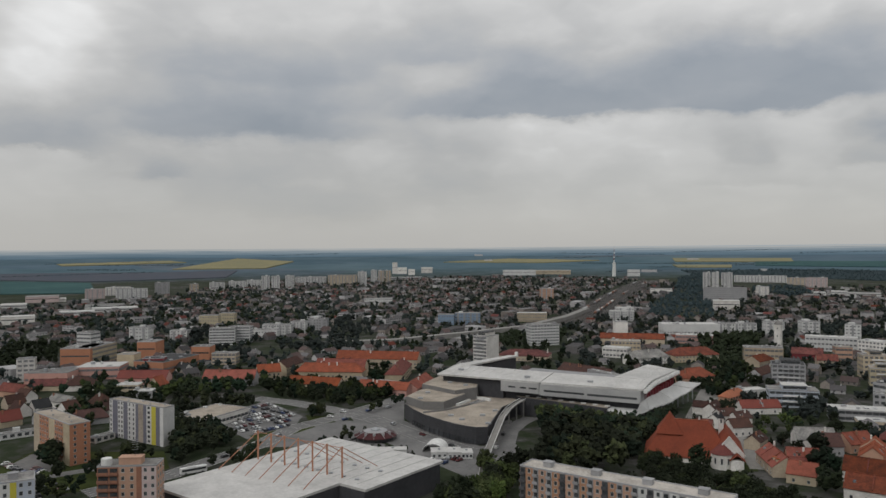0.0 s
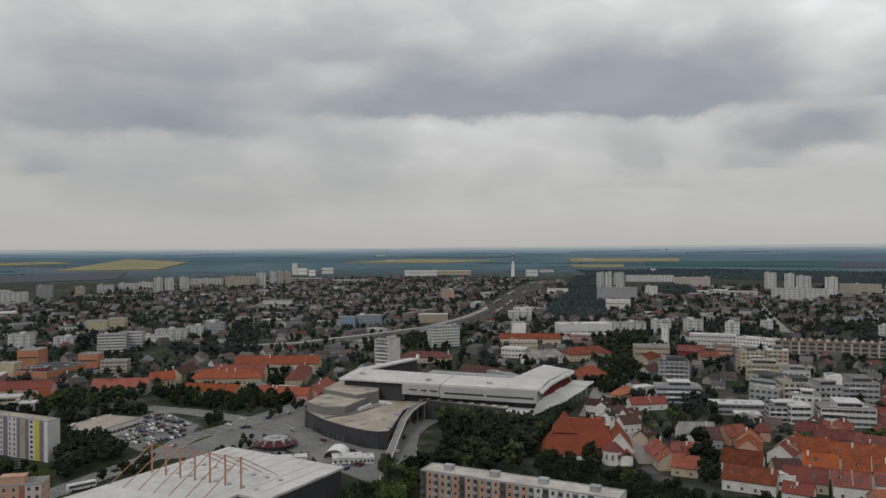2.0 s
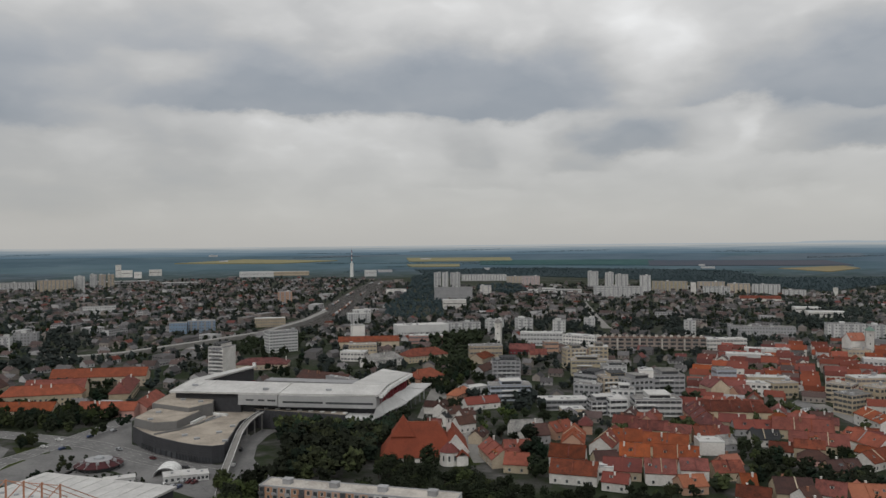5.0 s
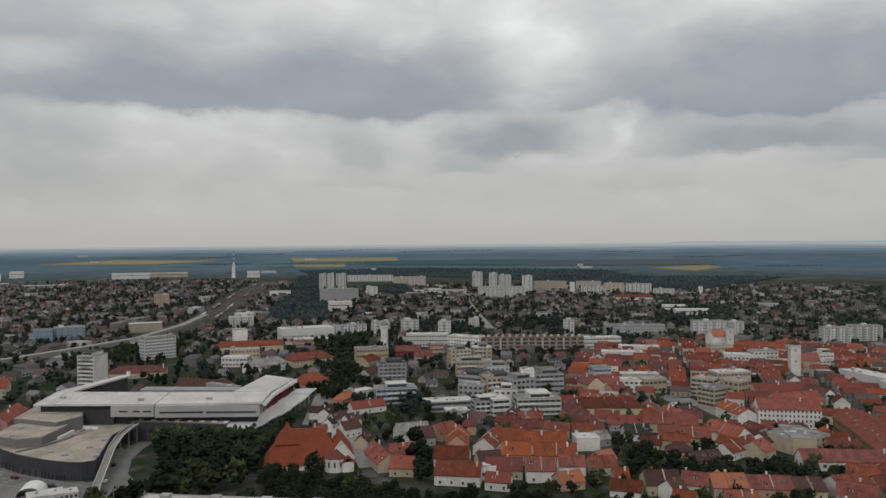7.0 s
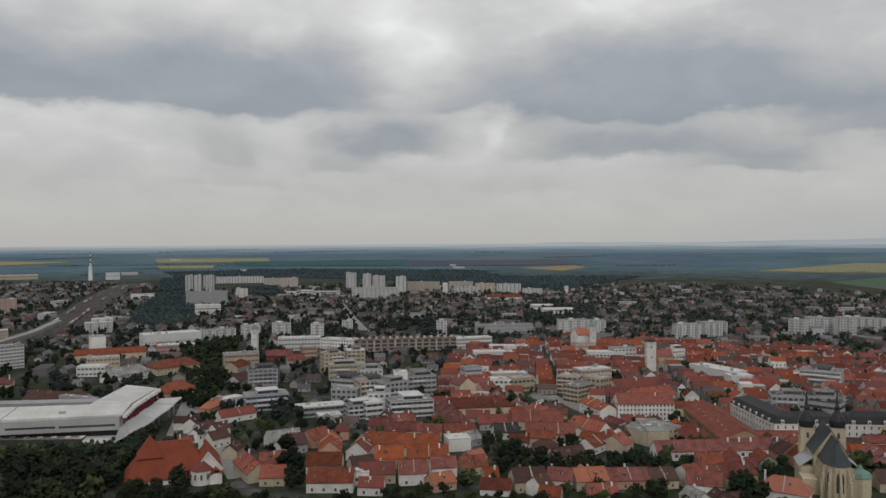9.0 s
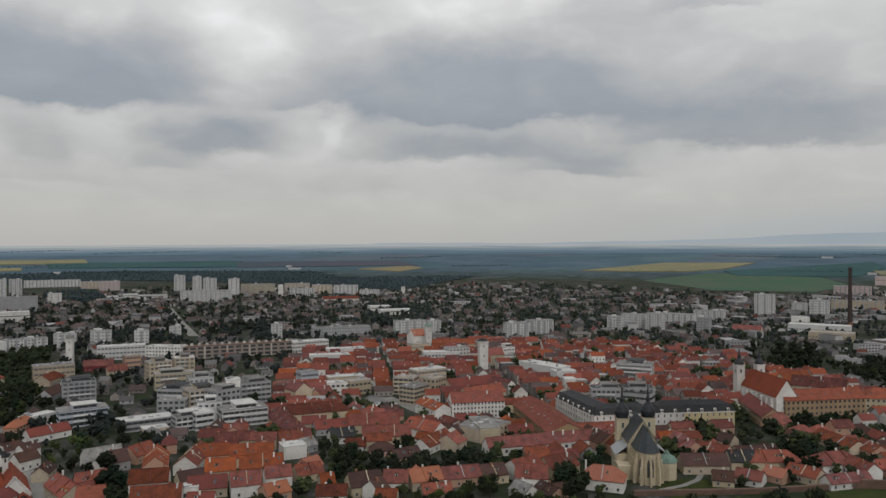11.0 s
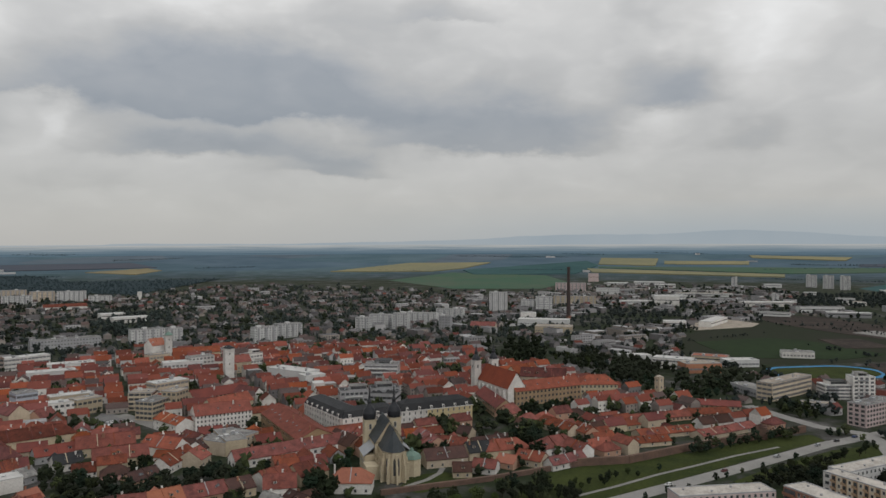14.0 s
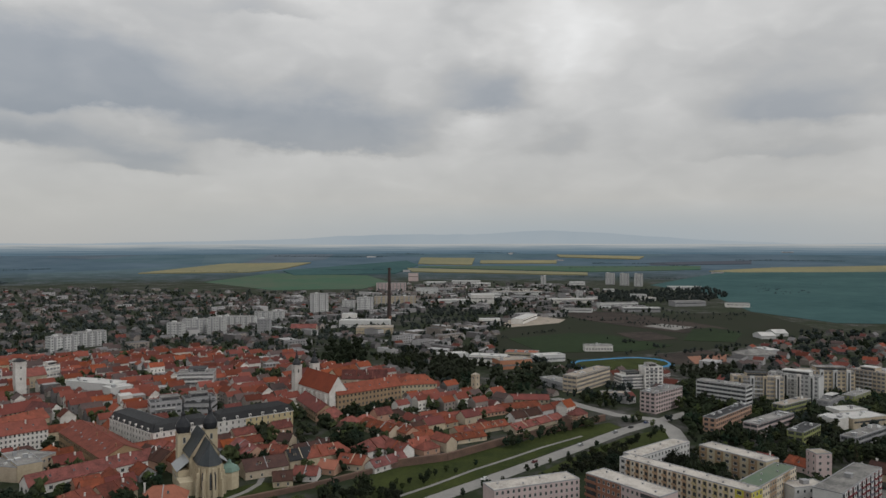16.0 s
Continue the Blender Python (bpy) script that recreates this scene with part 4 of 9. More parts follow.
sheet("lawn", "green churchyard lawn", [(151, 395), (158, 394), (146, 350), (131, 348)], "grass", 0.05, "ground")
strip("street", "pale paved town street", [(419, 400), (411, 376), (394, 332), (375, 294), (358, 276)], 10, "paving", 0.08, category="road")
sheet("pavement", "asphalt town square with parked cars", [(378, 394), (419, 417), (418, 385), (386, 365)], "asphalt", 0.06, "pavement")
strip("road", "asphalt ring road beneath the town wall", [(338, 57), (362, 42), (409, 8), (454, -24), (510, -63), (546, -94), (579, -124)], 10, "worn_asphalt", 0.12, category="road")
strip("road", "asphalt side road at the crossroads", [(542, -91), (520, -97), (488, -97)], 11, "worn_asphalt", 0.16, category="road")
strip("road", "asphalt road leading out past the offices", [(546, -94), (558, -64), (580, -45), (612, -20)], 10, "worn_asphalt", 0.16, category="road")
sheet("lawn", "long green lawn below the town wall", [(353, 71), (420, 43), (466, 10), (511, -28), (534, -56), (521, -64), (465, -24), (419, 8), (376, 38), (360, 50)], "grass", 0.06, "ground")
strip("path", "pale gravel footpath in the lawn", [(362, 61), (384, 45), (412, 27), (436, 9), (464, -11), (494, -36)], 2.2, "paving", 0.12, category="path")
sheet("lawn", "green strip between road and flats", [(367, 17), (437, -24), (498, -65), (520, -92), (498, -94), (460, -58), (419, -23), (378, 6)], "grass", 0.05, "ground")
strip("path", "pale paved path by the cathedral", [(346, 144), (360, 138), (373, 136), (383, 138)], 3, "paving", 0.1, category="path")
sheet("lawn", "green lawn below the cathedral", [(363, 148), (376, 136), (371, 109), (340, 133), (339, 146)], "grass", 0.05, "ground")
sheet("meadow", "rough green and brown meadow land", [(878, 49), (1044, 52), (1246, -1), (1431, -387), (1141, -412), (959, -263), (899, -172), (827, -53), (831, 8)], "meadow", 0.05, "ground")
sheet("lawn", "green lawn at the foot of the town wall", [(345, 90), (389, 86), (411, 69), (450, 30), (472, 11), (427, 28), (390, 51), (360, 59)], "grass", 0.045, "ground")
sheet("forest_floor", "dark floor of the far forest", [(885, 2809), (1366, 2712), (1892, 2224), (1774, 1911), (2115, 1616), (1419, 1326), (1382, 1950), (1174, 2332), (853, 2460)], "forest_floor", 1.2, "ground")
sheet("pavement", "grey asphalt yard between the roads", [(-68, 399), (-94, 397), (-82, 443), (-68, 462), (-49, 453), (-46, 420), (-53, 399)], "asphalt", 0.05, "pavement")
sheet("pavement", "grey asphalt forecourt behind the hall", [(-46, 420), (-25, 393), (-7, 372), (-23, 358), (-42, 388), (-56, 404)], "asphalt", 0.05, "pavement")
sheet("field", "bare brown allotment land", [(1397, -51), (1388, -151), (1218, -247), (1144, -280), (1079, -205), (1176, -122), (1282, -57)], "bare_soil", 0.3, "field")
sheet("field", "green pasture", [(1130, -226), (1156, -259), (1090, -286), (989, -251), (998, -190)], "pasture", 0.35, "field")
sheet("field", "dull green pasture", [(984, 34), (1058, -49), (1051, -95), (946, -168), (892, -120), (863, -10)], "pasture", 0.3, "field")
sheet("field", "pale foundations and rubble", [(1158, -161), (1194, -192), (1153, -232), (1112, -199)], "paving", 0.6, "field")
sheet("field", "pale foundations and rubble", [(1066, -111), (1086, -160), (1014, -186), (984, -132)], "bare_soil", 0.5, "field")
sheet("field", "pale dirt yard", [(1193, 61), (1294, -0), (1243, -47), (1189, -36), (1116, 40)], "gravel_roof", 0.3, "field")
sheet("field", "brown waste ground", [(867, -136), (912, -200), (862, -220), (808, -202), (801, -144)], "bare_soil", 0.3, "field")
sheet("field", "dark red plots", [(854, -168), (878, -218), (829, -212), (804, -167)], "brick_wall", 0.5, "field")
sheet("sports_pitch", "green grass sports pitch inside the track", [(754, -57), (791, -71), (814, -105), (807, -133), (762, -116), (734, -80)], "grass", 0.3, "ground")
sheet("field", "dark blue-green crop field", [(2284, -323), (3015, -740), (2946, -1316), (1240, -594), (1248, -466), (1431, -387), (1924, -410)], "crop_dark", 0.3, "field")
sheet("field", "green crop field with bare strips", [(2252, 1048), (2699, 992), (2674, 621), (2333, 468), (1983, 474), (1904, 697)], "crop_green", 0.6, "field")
strip("railway_bed", "brown ballast railway yard", [(113, 976), (219, 1148), (269, 1294), (358, 1567), (505, 1983), (620, 2266)], 64, "rail_ballast", 0.15, category="railway")
strip("road", "pale viaduct road across the town", [(-112, 806), (-52, 822), (-3, 862), (44, 901), (104, 956), (173, 1076), (233, 1222)], 10, "worn_asphalt", 5.0, category="road")
strip("street", "pale long straight suburban street", [(743, 1276), (614, 1018), (538, 861)], 12, "paving", 0.1, category="road")
sheet("field", "rape field in yellow bloom", [(-1069, 2980), (-1023, 3756), (-702, 3550), (-723, 3076)], "rape_yellow", 3.5, "field")
sheet("field", "rape field in yellow bloom", [(2, 3491), (322, 3714), (721, 3490), (445, 3382)], "rape_yellow", 3.5, "field")
sheet("field", "rape field in yellow bloom", [(1082, 3563), (1555, 3374), (1466, 3156), (1020, 3319)], "rape_yellow", 3.5, "field")
sheet("field", "rape field in yellow bloom", [(943, 3105), (1161, 3038), (1113, 2911), (923, 2966)], "rape_yellow", 3.5, "field")
sheet("field", "rape field in yellow bloom", [(2546, 1433), (3092, 1340), (3248, 1013), (2891, 1017), (2704, 1082)], "rape_yellow", 3.5, "field")
sheet("field", "rape field in yellow bloom", [(3661, 584), (3652, 318), (3232, 293), (3269, 533)], "rape_yellow", 3.5, "field")
sheet("field", "rape field in yellow bloom", [(3506, 279), (3531, -73), (3358, -70), (3334, 265)], "rape_yellow", 3.5, "field")
sheet("field", "rape field in yellow bloom", [(3016, 537), (2863, -176), (2763, -170), (2853, 486)], "rape_yellow", 3.5, "field")
sheet("field", "rape field in yellow bloom", [(3916, -80), (3788, -502), (3602, -452), (3756, -91)], "rape_yellow", 3.5, "field")
sheet("field", "rape field in yellow bloom", [(2940, -630), (3085, -904), (3111, -1324), (3085, -1458), (2815, -1332), (2835, -1207), (2849, -856), (2859, -702)], "rape_yellow", 3.5, "field")
sheet("field", "rape field in yellow bloom", [(-1647, 3217), (-1282, 3538), (-1164, 3424), (-1572, 3117)], "rape_yellow", 3.5, "field")
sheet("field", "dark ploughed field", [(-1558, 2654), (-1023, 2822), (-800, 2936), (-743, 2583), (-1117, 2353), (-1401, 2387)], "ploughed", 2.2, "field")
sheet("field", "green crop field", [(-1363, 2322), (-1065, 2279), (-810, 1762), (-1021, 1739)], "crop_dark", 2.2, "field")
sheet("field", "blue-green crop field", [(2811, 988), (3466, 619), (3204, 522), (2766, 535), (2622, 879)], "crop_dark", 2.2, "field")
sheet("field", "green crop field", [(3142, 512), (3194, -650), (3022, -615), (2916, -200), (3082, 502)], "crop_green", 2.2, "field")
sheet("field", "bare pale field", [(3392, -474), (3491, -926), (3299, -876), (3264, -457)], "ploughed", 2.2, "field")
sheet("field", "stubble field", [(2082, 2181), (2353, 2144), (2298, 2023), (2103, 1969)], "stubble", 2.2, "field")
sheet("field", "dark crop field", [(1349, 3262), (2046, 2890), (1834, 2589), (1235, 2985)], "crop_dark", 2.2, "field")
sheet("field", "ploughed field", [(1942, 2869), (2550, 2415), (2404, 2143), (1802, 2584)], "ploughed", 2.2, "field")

def railway(line):
    """Rails on the ballast and rakes of standing wagons."""
    for off in (-28, -23, -18, -13.5, -9, -4.5, 0, 4.5, 9, 13.5, 18, 23, 28):
        s = Shape()
        for (x0, y0), (x1, y1) in zip(line, line[1:]):
            u = Vector((x1 - x0, y1 - y0)).normalized()
            n = Vector((-u.y, u.x))
            for g in (-0.75, 0.75):   # the two rails
                w = n * (off + g)
                s.bar((x0 + w.x, y0 + w.y, 0.3), (x1 + w.x, y1 + w.y, 0.3), 0.3)
        tagged(new("railway_track", s.mesh("railway_track", "rail_steel")), "pair of grey steel rails on ballast", "railway", kind="structure")
    rng = random.Random(3)
    for (x0, y0), (x1, y1) in zip(line[1:], line[2:]):
        d = Vector((x1 - x0, y1 - y0))
        u = d.normalized()
        n = Vector((-u.y, u.x))
        for off in (-9, 18):
            q, stop = rng.uniform(5, 90), min(d.length - 20, 160)
            while q < stop:
                p = Vector((x0, y0)) + u * q + n * off
                ob = thing("rail_wagon", "long pale railway wagon standing on the tracks", "wagon", pose(p.x, p.y, 0.4, 0, 0, math.degrees(math.atan2(u.y, u.x))), group="rail wagons")
                part("body", Shape().box(-9, 9, -1.4, 1.4, 1.0, 3.2).box(-9, 9, -1.15, 1.15, 3.2, 3.6), rng.choice(("grey_metal", "pale_panel", "brick_wall")), ob)
                part("underframe", Shape().box(-8, 8, -1.2, 1.2, -0.2, 1.0), "dark_metal", ob)
                part("window_band", Shape().box(-8.4, 8.4, -1.44, 1.44, 1.9, 2.6), "window_glass", ob)
                q += 19.5


mat("rail_steel", (0.2, 0.185, 0.17), rough=0.5, metal=0.3)
railway([(113, 976), (219, 1148), (269, 1294), (358, 1567), (505, 1983), (620, 2266)])

# ---------------------------------------------------------------- white hall with orange roof masts
def framed_hall():
    ob = thing("exhibition_hall", "low white-roofed hall hung from slanting orange steel masts", "building")
    U, V = Vector((0.795, -0.606)), Vector((0.606, 0.795))
    o = Vector((-55.4, 370.2))          # the far corner of the roof
    def at(u, v):
        q = o + U * u - V * v
        return q.x, q.y
    outline = [at(0, 0), at(69, 0), at(69, 49), at(55, 49), at(55, 95), at(-1, 95)]
    outline = outline[::-1]
    if area(outline) < 0:
        outline = outline[::-1]
    c = Vector((sum(p[0] for p in outline) / 6, sum(p[1] for p in outline) / 6))
    inner = [tuple(c + (Vector(p) - c) * 0.975) for p in outline]
    part("wall", Shape().prism(inner, -0.5, 11.0), "black_panel", ob, "dark cladding under the roof edge")
    part("roof", Shape().prism(outline, 11.0, 12.0, 0, bottom=True), "white_roof", ob, "wide white membrane roof")
    for k in range(9):                  # seams of the roof sheets
        u = 4 + k * 7.2
        a, b = Vector(at(u, 2)), Vector(at(u, 46))
        part("roof_seam", Shape().bar((a.x, a.y, 12.06), (b.x, b.y, 12.06), 0.28), "pale_panel", ob)
    for k in range(16):                 # roof vents
        u, v = 6 + (k % 8) * 7.4, 28 + (k // 8) * 14
        x, y = at(u, v)
        part("roof_vent", Shape().box(x - 0.9, x + 0.9, y - 0.7, y + 0.7, 12.0, 12.5), "grey_metal", ob)
    for k in range(7):
        u, v = 51.0 - k * 8.13, 43.5 + k * 0.50
        x, y = at(u, v)
        mast = part("mast", Shape().box(x - 0.32, x + 0.32, y - 0.32, y + 0.32, 12.0, 24.6), "orange_paint", ob, "orange steel mast")
        a, b = at(u - 1, v + 20), at(u + 1, v - 20)
        part("stay", Shape().bar((x, y, 24.3), (a[0], a[1], 12.2), 0.26), "orange_paint", mast)
        if k < 4:
            part("stay", Shape().bar((x, y, 24.3), (b[0], b[1], 12.2), 0.26), "orange_paint", mast)
        if k:
            x1, y1 = at(u + 8.13, v - 0.50)
            part("tie", Shape().bar((x, y, 24.0), (x1, y1, 24.0), 0.2), "orange_paint", mast)
    claim(-38, 322, -37, 80, 92)
    return ob


framed_hall()

# ---------------------------------------------------------------- stadium and shopping arena
SO, SROT = Vector((-1.5, 495.0)), -31.0


def stadium():
    ob = thing("stadium", "white-roofed football stadium behind a shopping arena", "stadium", pose(SO.x, SO.y, 0, 0, 0, SROT))
    def roof_slab(corners, name="stand_roof"):
        """A thin roof slab over four corners, each with its own height."""
        s, t = Shape(), 1.1
        lo, up = list(corners), [(x, y, z + t) for x, y, z in corners]
        s.face(up)
        s.face(lo[::-1])
        for j in range(4):
            k = (j + 1) % 4
            s.face([lo[j], lo[k], up[k], up[j]])
        return part(name, s, "white_roof", ob, "long white sheet roof")
    # long stand, two lengths of roof with a joint, east and west wings
    roof_slab([(-3, 0, 20.6), (68.8, 2.4, 21.0), (68.8, 24, 23.6), (-3, 25, 23.4)])
    roof_slab([(69.4, 2.4, 21.0), (131, 7, 21.3), (131, 26, 23.8), (69.4, 24, 23.6)])
    roof_slab([(108, 26.4, 23.8), (131, 26.4, 23.8), (134, 72, 23.6), (111.5, 85, 23.8)])
    roof_slab([(-3, 25.4, 23.4), (6.5, 25.4, 23.4), (13, 90, 22.2), (5.5, 90, 22.0)])
    for k in range(21):                 # roof sheet ribs
        x = -2 + k * 6.4
        f = (x + 3) / 134
        part("roof_rib", Shape().bar((x, 0.3 + 6.5 * f, 21.75 + 0.6 * f), (x, 24.4, 24.75), 0.25), "pale_panel", ob)
    for k in range(11):                 # roof sheet ribs of the east wing
        y = 30 + k * 4.0
        part("roof_rib", Shape().bar((108.5 + k * 0.2, y, 24.95), (130.6 + k * 0.25, y, 24.95), 0.2), "pale_panel", ob)
    for x, y in ((8, 12), (58, 8), (98, 11), (121, 40)):
        part("roof_hatch", Shape().box(x - 1.6, x + 1.6, y - 0.8, y + 0.8, 22.0, 24.2), "grey_metal", ob)
    for k in range(17):                 # white fins along the east edge; dark blocks put in as shaded gaps
        y = 8.5 + k * 3.9
        x = 131.05 + (y - 7) * 0.046
        z = 21.2 + min(y - 7, 18) / 18 * 2.3
        part("roof_fin", Shape().prism([(x, y - 0.7), (x + 2.3, y - 0.7), (x + 2.3, y + 0.7), (x, y + 0.7)], z - 1.2, z + 0.9), "white_paint", ob)
        part("edge_gap", Shape().prism([(x + 0.1, y + 0.75), (x + 1.2, y + 0.75), (x + 1.2, y + 3.15), (x + 0.1, y + 3.15)], z - 1.6, z + 0.3), "dark_metal", ob)
    # grey facades under the roof, with slot windows
    part("facade", Shape().prism([(43, 0.8), (68.4, 1.8), (68.4, 20), (43, 20)], 14.6, 20.9), "facade_sheet", ob, "pale grey metal facade")
    part("facade", Shape().prism([(69.2, 1.0), (130, 5.6), (130, 20), (69.2, 20)], 14.2, 21.0), "facade_sheet", ob, "pale grey metal facade")
    # black body below the facade puts in the shade of the open concourse
    part("concourse_wall", Shape().prism([(0, 6), (128, 9.5), (128, 20), (0, 20)], 8.0, 14.6), "black_panel", ob)
    part("rear_wall", Shape().prism([(-1, 4), (43, 4.5), (43, 20), (-1, 20)], 8.0, 20.6), "black_panel", ob)
    for x0, x1, z0, z1, y in ((48, 53, 17.2, 18.2, 1.0), (56, 60, 17.2, 18.2, 1.3), (62, 67, 17.2, 18.2, 1.5)):
        part("slot_window", Shape().box(x0, x1, y - 0.12, y + 0.3, z0, z1), "window_glass", ob)
    for x0, x1, z0, z1 in ((72, 97, 16.6, 17.7), (99, 128, 16.4, 17.6)):
        y0, y1 = 1.0 + (x0 - 69.2) * 0.0757, 1.0 + (x1 - 69.2) * 0.0757
        part("slot_window", Shape().prism([(x0, y0 - 0.12), (x1, y1 - 0.12), (x1, y1 + 0.3), (x0, y0 + 0.3)], z0, z1), "window_glass", ob)
    # terraces of seats facing the pitch
    for k in range(14):
        part("terrace_step", Shape().box(6, 106, 22 + k * 1.5, 23.5 + k * 1.5, 0, 16 - k * 1.05), "red_seat" if k % 4 else "grey_plaster", ob)
    for k in range(12):
        part("terrace_step", Shape().box(107 - k * 1.3, 108.3 - k * 1.3, 44, 80, 0, 15 - k * 1.1), "red_seat", ob)
    for k in range(12):
        part("terrace_step", Shape().box(8 + k * 1.2, 9.2 + k * 1.2, 44, 90, 0, 15 - k * 1.1), "red_seat", ob)
    part("end_wall", Shape().prism([(-1.5, 26), (5.5, 26), (11.5, 89), (6, 89)], 0, 21.6), "black_panel", ob)
    part("east_stand", Shape().prism([(109, 20), (127, 20), (129, 70), (112.5, 82)], 0, 22), "black_panel", ob)
    # red stair flights behind the open east side
    for k in range(12):
        y = 12 + k * 5.0
        x = 127.4 + (y - 12) * 0.045
        part("stair_flight", Shape().prism([(x, y), (x + 2.6, y + 1.0), (x + 2.6, y + 4.2), (x, y + 4.2)], 13, 18.4 + k % 3 * 0.7), "red_seat", ob)
    part("pitch", Shape().box(22, 100, 48, 112, 0, 0.1), "grass", ob, "green pitch")
    part("north_wall", Shape().box(12, 106, 106, 118, 0, 10), "grey_plaster", ob)
    part("floodlight_mast", Shape().box(11, 13, 88, 90, 22.6, 26), "white_paint", ob)
    claim(88, 520, SROT, 140, 130)
    # dark shopping arena: a curved black wall below stepped gravel roofs
    mall = thing("shopping_arena", "dark curved shopping arena with pale gravel roofs", "building")
    front = [(-24, 462), (-18, 445), (-11, 431), (0, 415.5), (6, 408.5), (11, 403.7), (17, 400), (23, 400.5), (27.3, 418), (34.7, 450), (48.5, 473), (30, 500), (-10, 506), (-22, 482)]
    part("wall", Shape().prism(front, -0.5, 8.8), "black_panel", mall, "dark curved cladding")
    part("roof", Shape().prism([tuple(Vector((8, 452)) + (Vector(q) - Vector((8, 452))) * 0.985) for q in front], 8.8, 9.05), "gravel_roof", mall, "pale gravel roof terrace")
    for a, b in zip(front[:10], front[1:11]):       # parapet along the curved front
        part("parapet", Shape().bar((a[0], a[1], 9.1), (b[0], b[1], 9.1), 0.5), "black_panel", mall)
    for a, b in zip(front[1:8], front[2:9]):        # dark glazing and columns low in the curved front
        pa, pb = Vector(a), Vector(b)
        n = Vector((pb.y - pa.y, pa.x - pb.x)).normalized() * 0.06
        sh, cols = Shape(), Shape()
        for k in range(4):
            u, v = pa.lerp(pb, (k + 0.08) / 4) + n, pa.lerp(pb, (k + 0.92) / 4) + n
            sh.face([(u.x, u.y, 0.5), (v.x, v.y, 0.5), (v.x, v.y, 3.0), (u.x, u.y, 3.0)])
            cols.box(u.x + n.x * 8 - 0.2, u.x + n.x * 8 + 0.2, u.y + n.y * 8 - 0.2, u.y + n.y * 8 + 0.2, 0, 3.4)
        part("shop_window", sh, "window_glass", mall)
        part("colonnade", cols, "dark_metal", mall)["kind"] = "stuff"
        rail = Shape()
        for z in (4.2, 5.6, 7.0):                   # joints of the cladding
            rail.bar((pa.x + n.x * 2, pa.y + n.y * 2, z), (pb.x + n.x * 2, pb.y + n.y * 2, z), 0.14)
        part("cladding_joint", rail, "dark_metal", mall)
    lower = [(-23, 461), (-12, 444.6), (0, 443.6), (13.6, 467.7), (-3, 492), (-15.4, 481)]
    part("upper_storey", Shape().prism(lower, 9.0, 13.8), "grey_cladding", mall, "raised grey upper storey")
    part("upper_roof", Shape().prism([tuple(Vector((-6, 466)) + (Vector(q) - Vector((-6, 466))) * 0.97) for q in lower], 13.8, 14.05), "gravel_roof", mall)
    higher = [(-14, 488), (7, 464.5), (21, 475), (24, 500), (-3, 519)]
    part("upper_storey", Shape().prism(higher, 9.0, 16.4), "grey_cladding", mall, "raised grey upper storey")
    part("upper_roof", Shape().prism([tuple(Vector((6, 488)) + (Vector(q) - Vector((6, 488))) * 0.97) for q in higher], 16.4, 16.65), "gravel_roof", mall)
    for x0, y0, x1, y1 in ((15, 481, 29, 469), (8, 454.5, 16, 469), (31, 497.5, 38, 493), (26, 487, 34, 480)):
        part("rooflight", Shape().bar((x0, y0, 9.7), (x1, y1, 9.7), 1.5), "white_paint", mall, "white rooflight")
    for (x0, y0), (x1, y1) in zip(((-11.8, 436), (0.6, 442), (12.5, 453.6)), ((0.6, 442), (12.5, 453.6), (21.8, 469.4))):
        part("terrace_wall", Shape().bar((x0, y0, 9.5), (x1, y1, 9.5), 0.9), "grey_cladding", mall)
    for k in range(7):                              # rows of small roof plant
        part("roof_unit", Shape().box(16 + k * 1.4, 17 + k * 1.4, 458 + k * 1.6, 459.2 + k * 1.6, 9.05, 10.1), "grey_metal", mall)
    for x, y, z in ((10, 418, 9.05), (22, 428, 9.05), (4, 428, 9.05), (24, 408, 9.05), (30, 440, 9.05), (-14, 452, 14.05), (-10, 470, 14.05), (4, 490, 16.65), (14, 480, 16.65)):
        part("roof_unit", Shape().box(x - 1.5, x + 1.5, y - 0.9, y + 0.9, z, z + 1.0), "grey_metal", mall)
    # long dark podium under the main stand with a light terrace
    pod = [(46, 472), (95, 437), (104, 458), (128, 482), (152, 536), (120, 520), (60, 508), (40, 492)]
    part("podium", Shape().prism(pod, -0.5, 11.0), "black_panel", mall, "long dark podium wall")
    part("terrace", Shape().prism([tuple(Vector((90, 485)) + (Vector(q) - Vector((90, 485))) * 0.985) for q in pod], 11.0, 11.2), "gravel_roof", mall, "pale gravel terrace")
    for k in range(16):
        f = (k + 0.5) / 16
        x, y = 46 + f * 49, 472 - f * 35
        part("podium_panel", Shape().box(x - 0.15, x + 0.15, y - 0.5, y - 0.1, 0, 10.4), "dark_metal", mall)
        if k % 2:
            part("rooflight", Shape().box(x + 0.6, x + 3.4, y + 2.2, y + 3.6, 11.2, 11.8), "white_paint", mall)
    part("canopy", Shape().prism([(95, 449), (94.5, 427), (107, 426), (113, 434), (113, 458), (106, 462)], 9.5, 10.4, bottom=True), "pale_panel", mall, "pale canopy roof over the side entrance")
    foot = [(107.5, 425), (119, 438), (131, 452), (142, 466), (154, 484), (166, 503), (178, 522)]
    head = [(113, 433), (119, 443), (125.5, 453), (132, 463), (139, 473), (146.5, 484), (155, 497)]
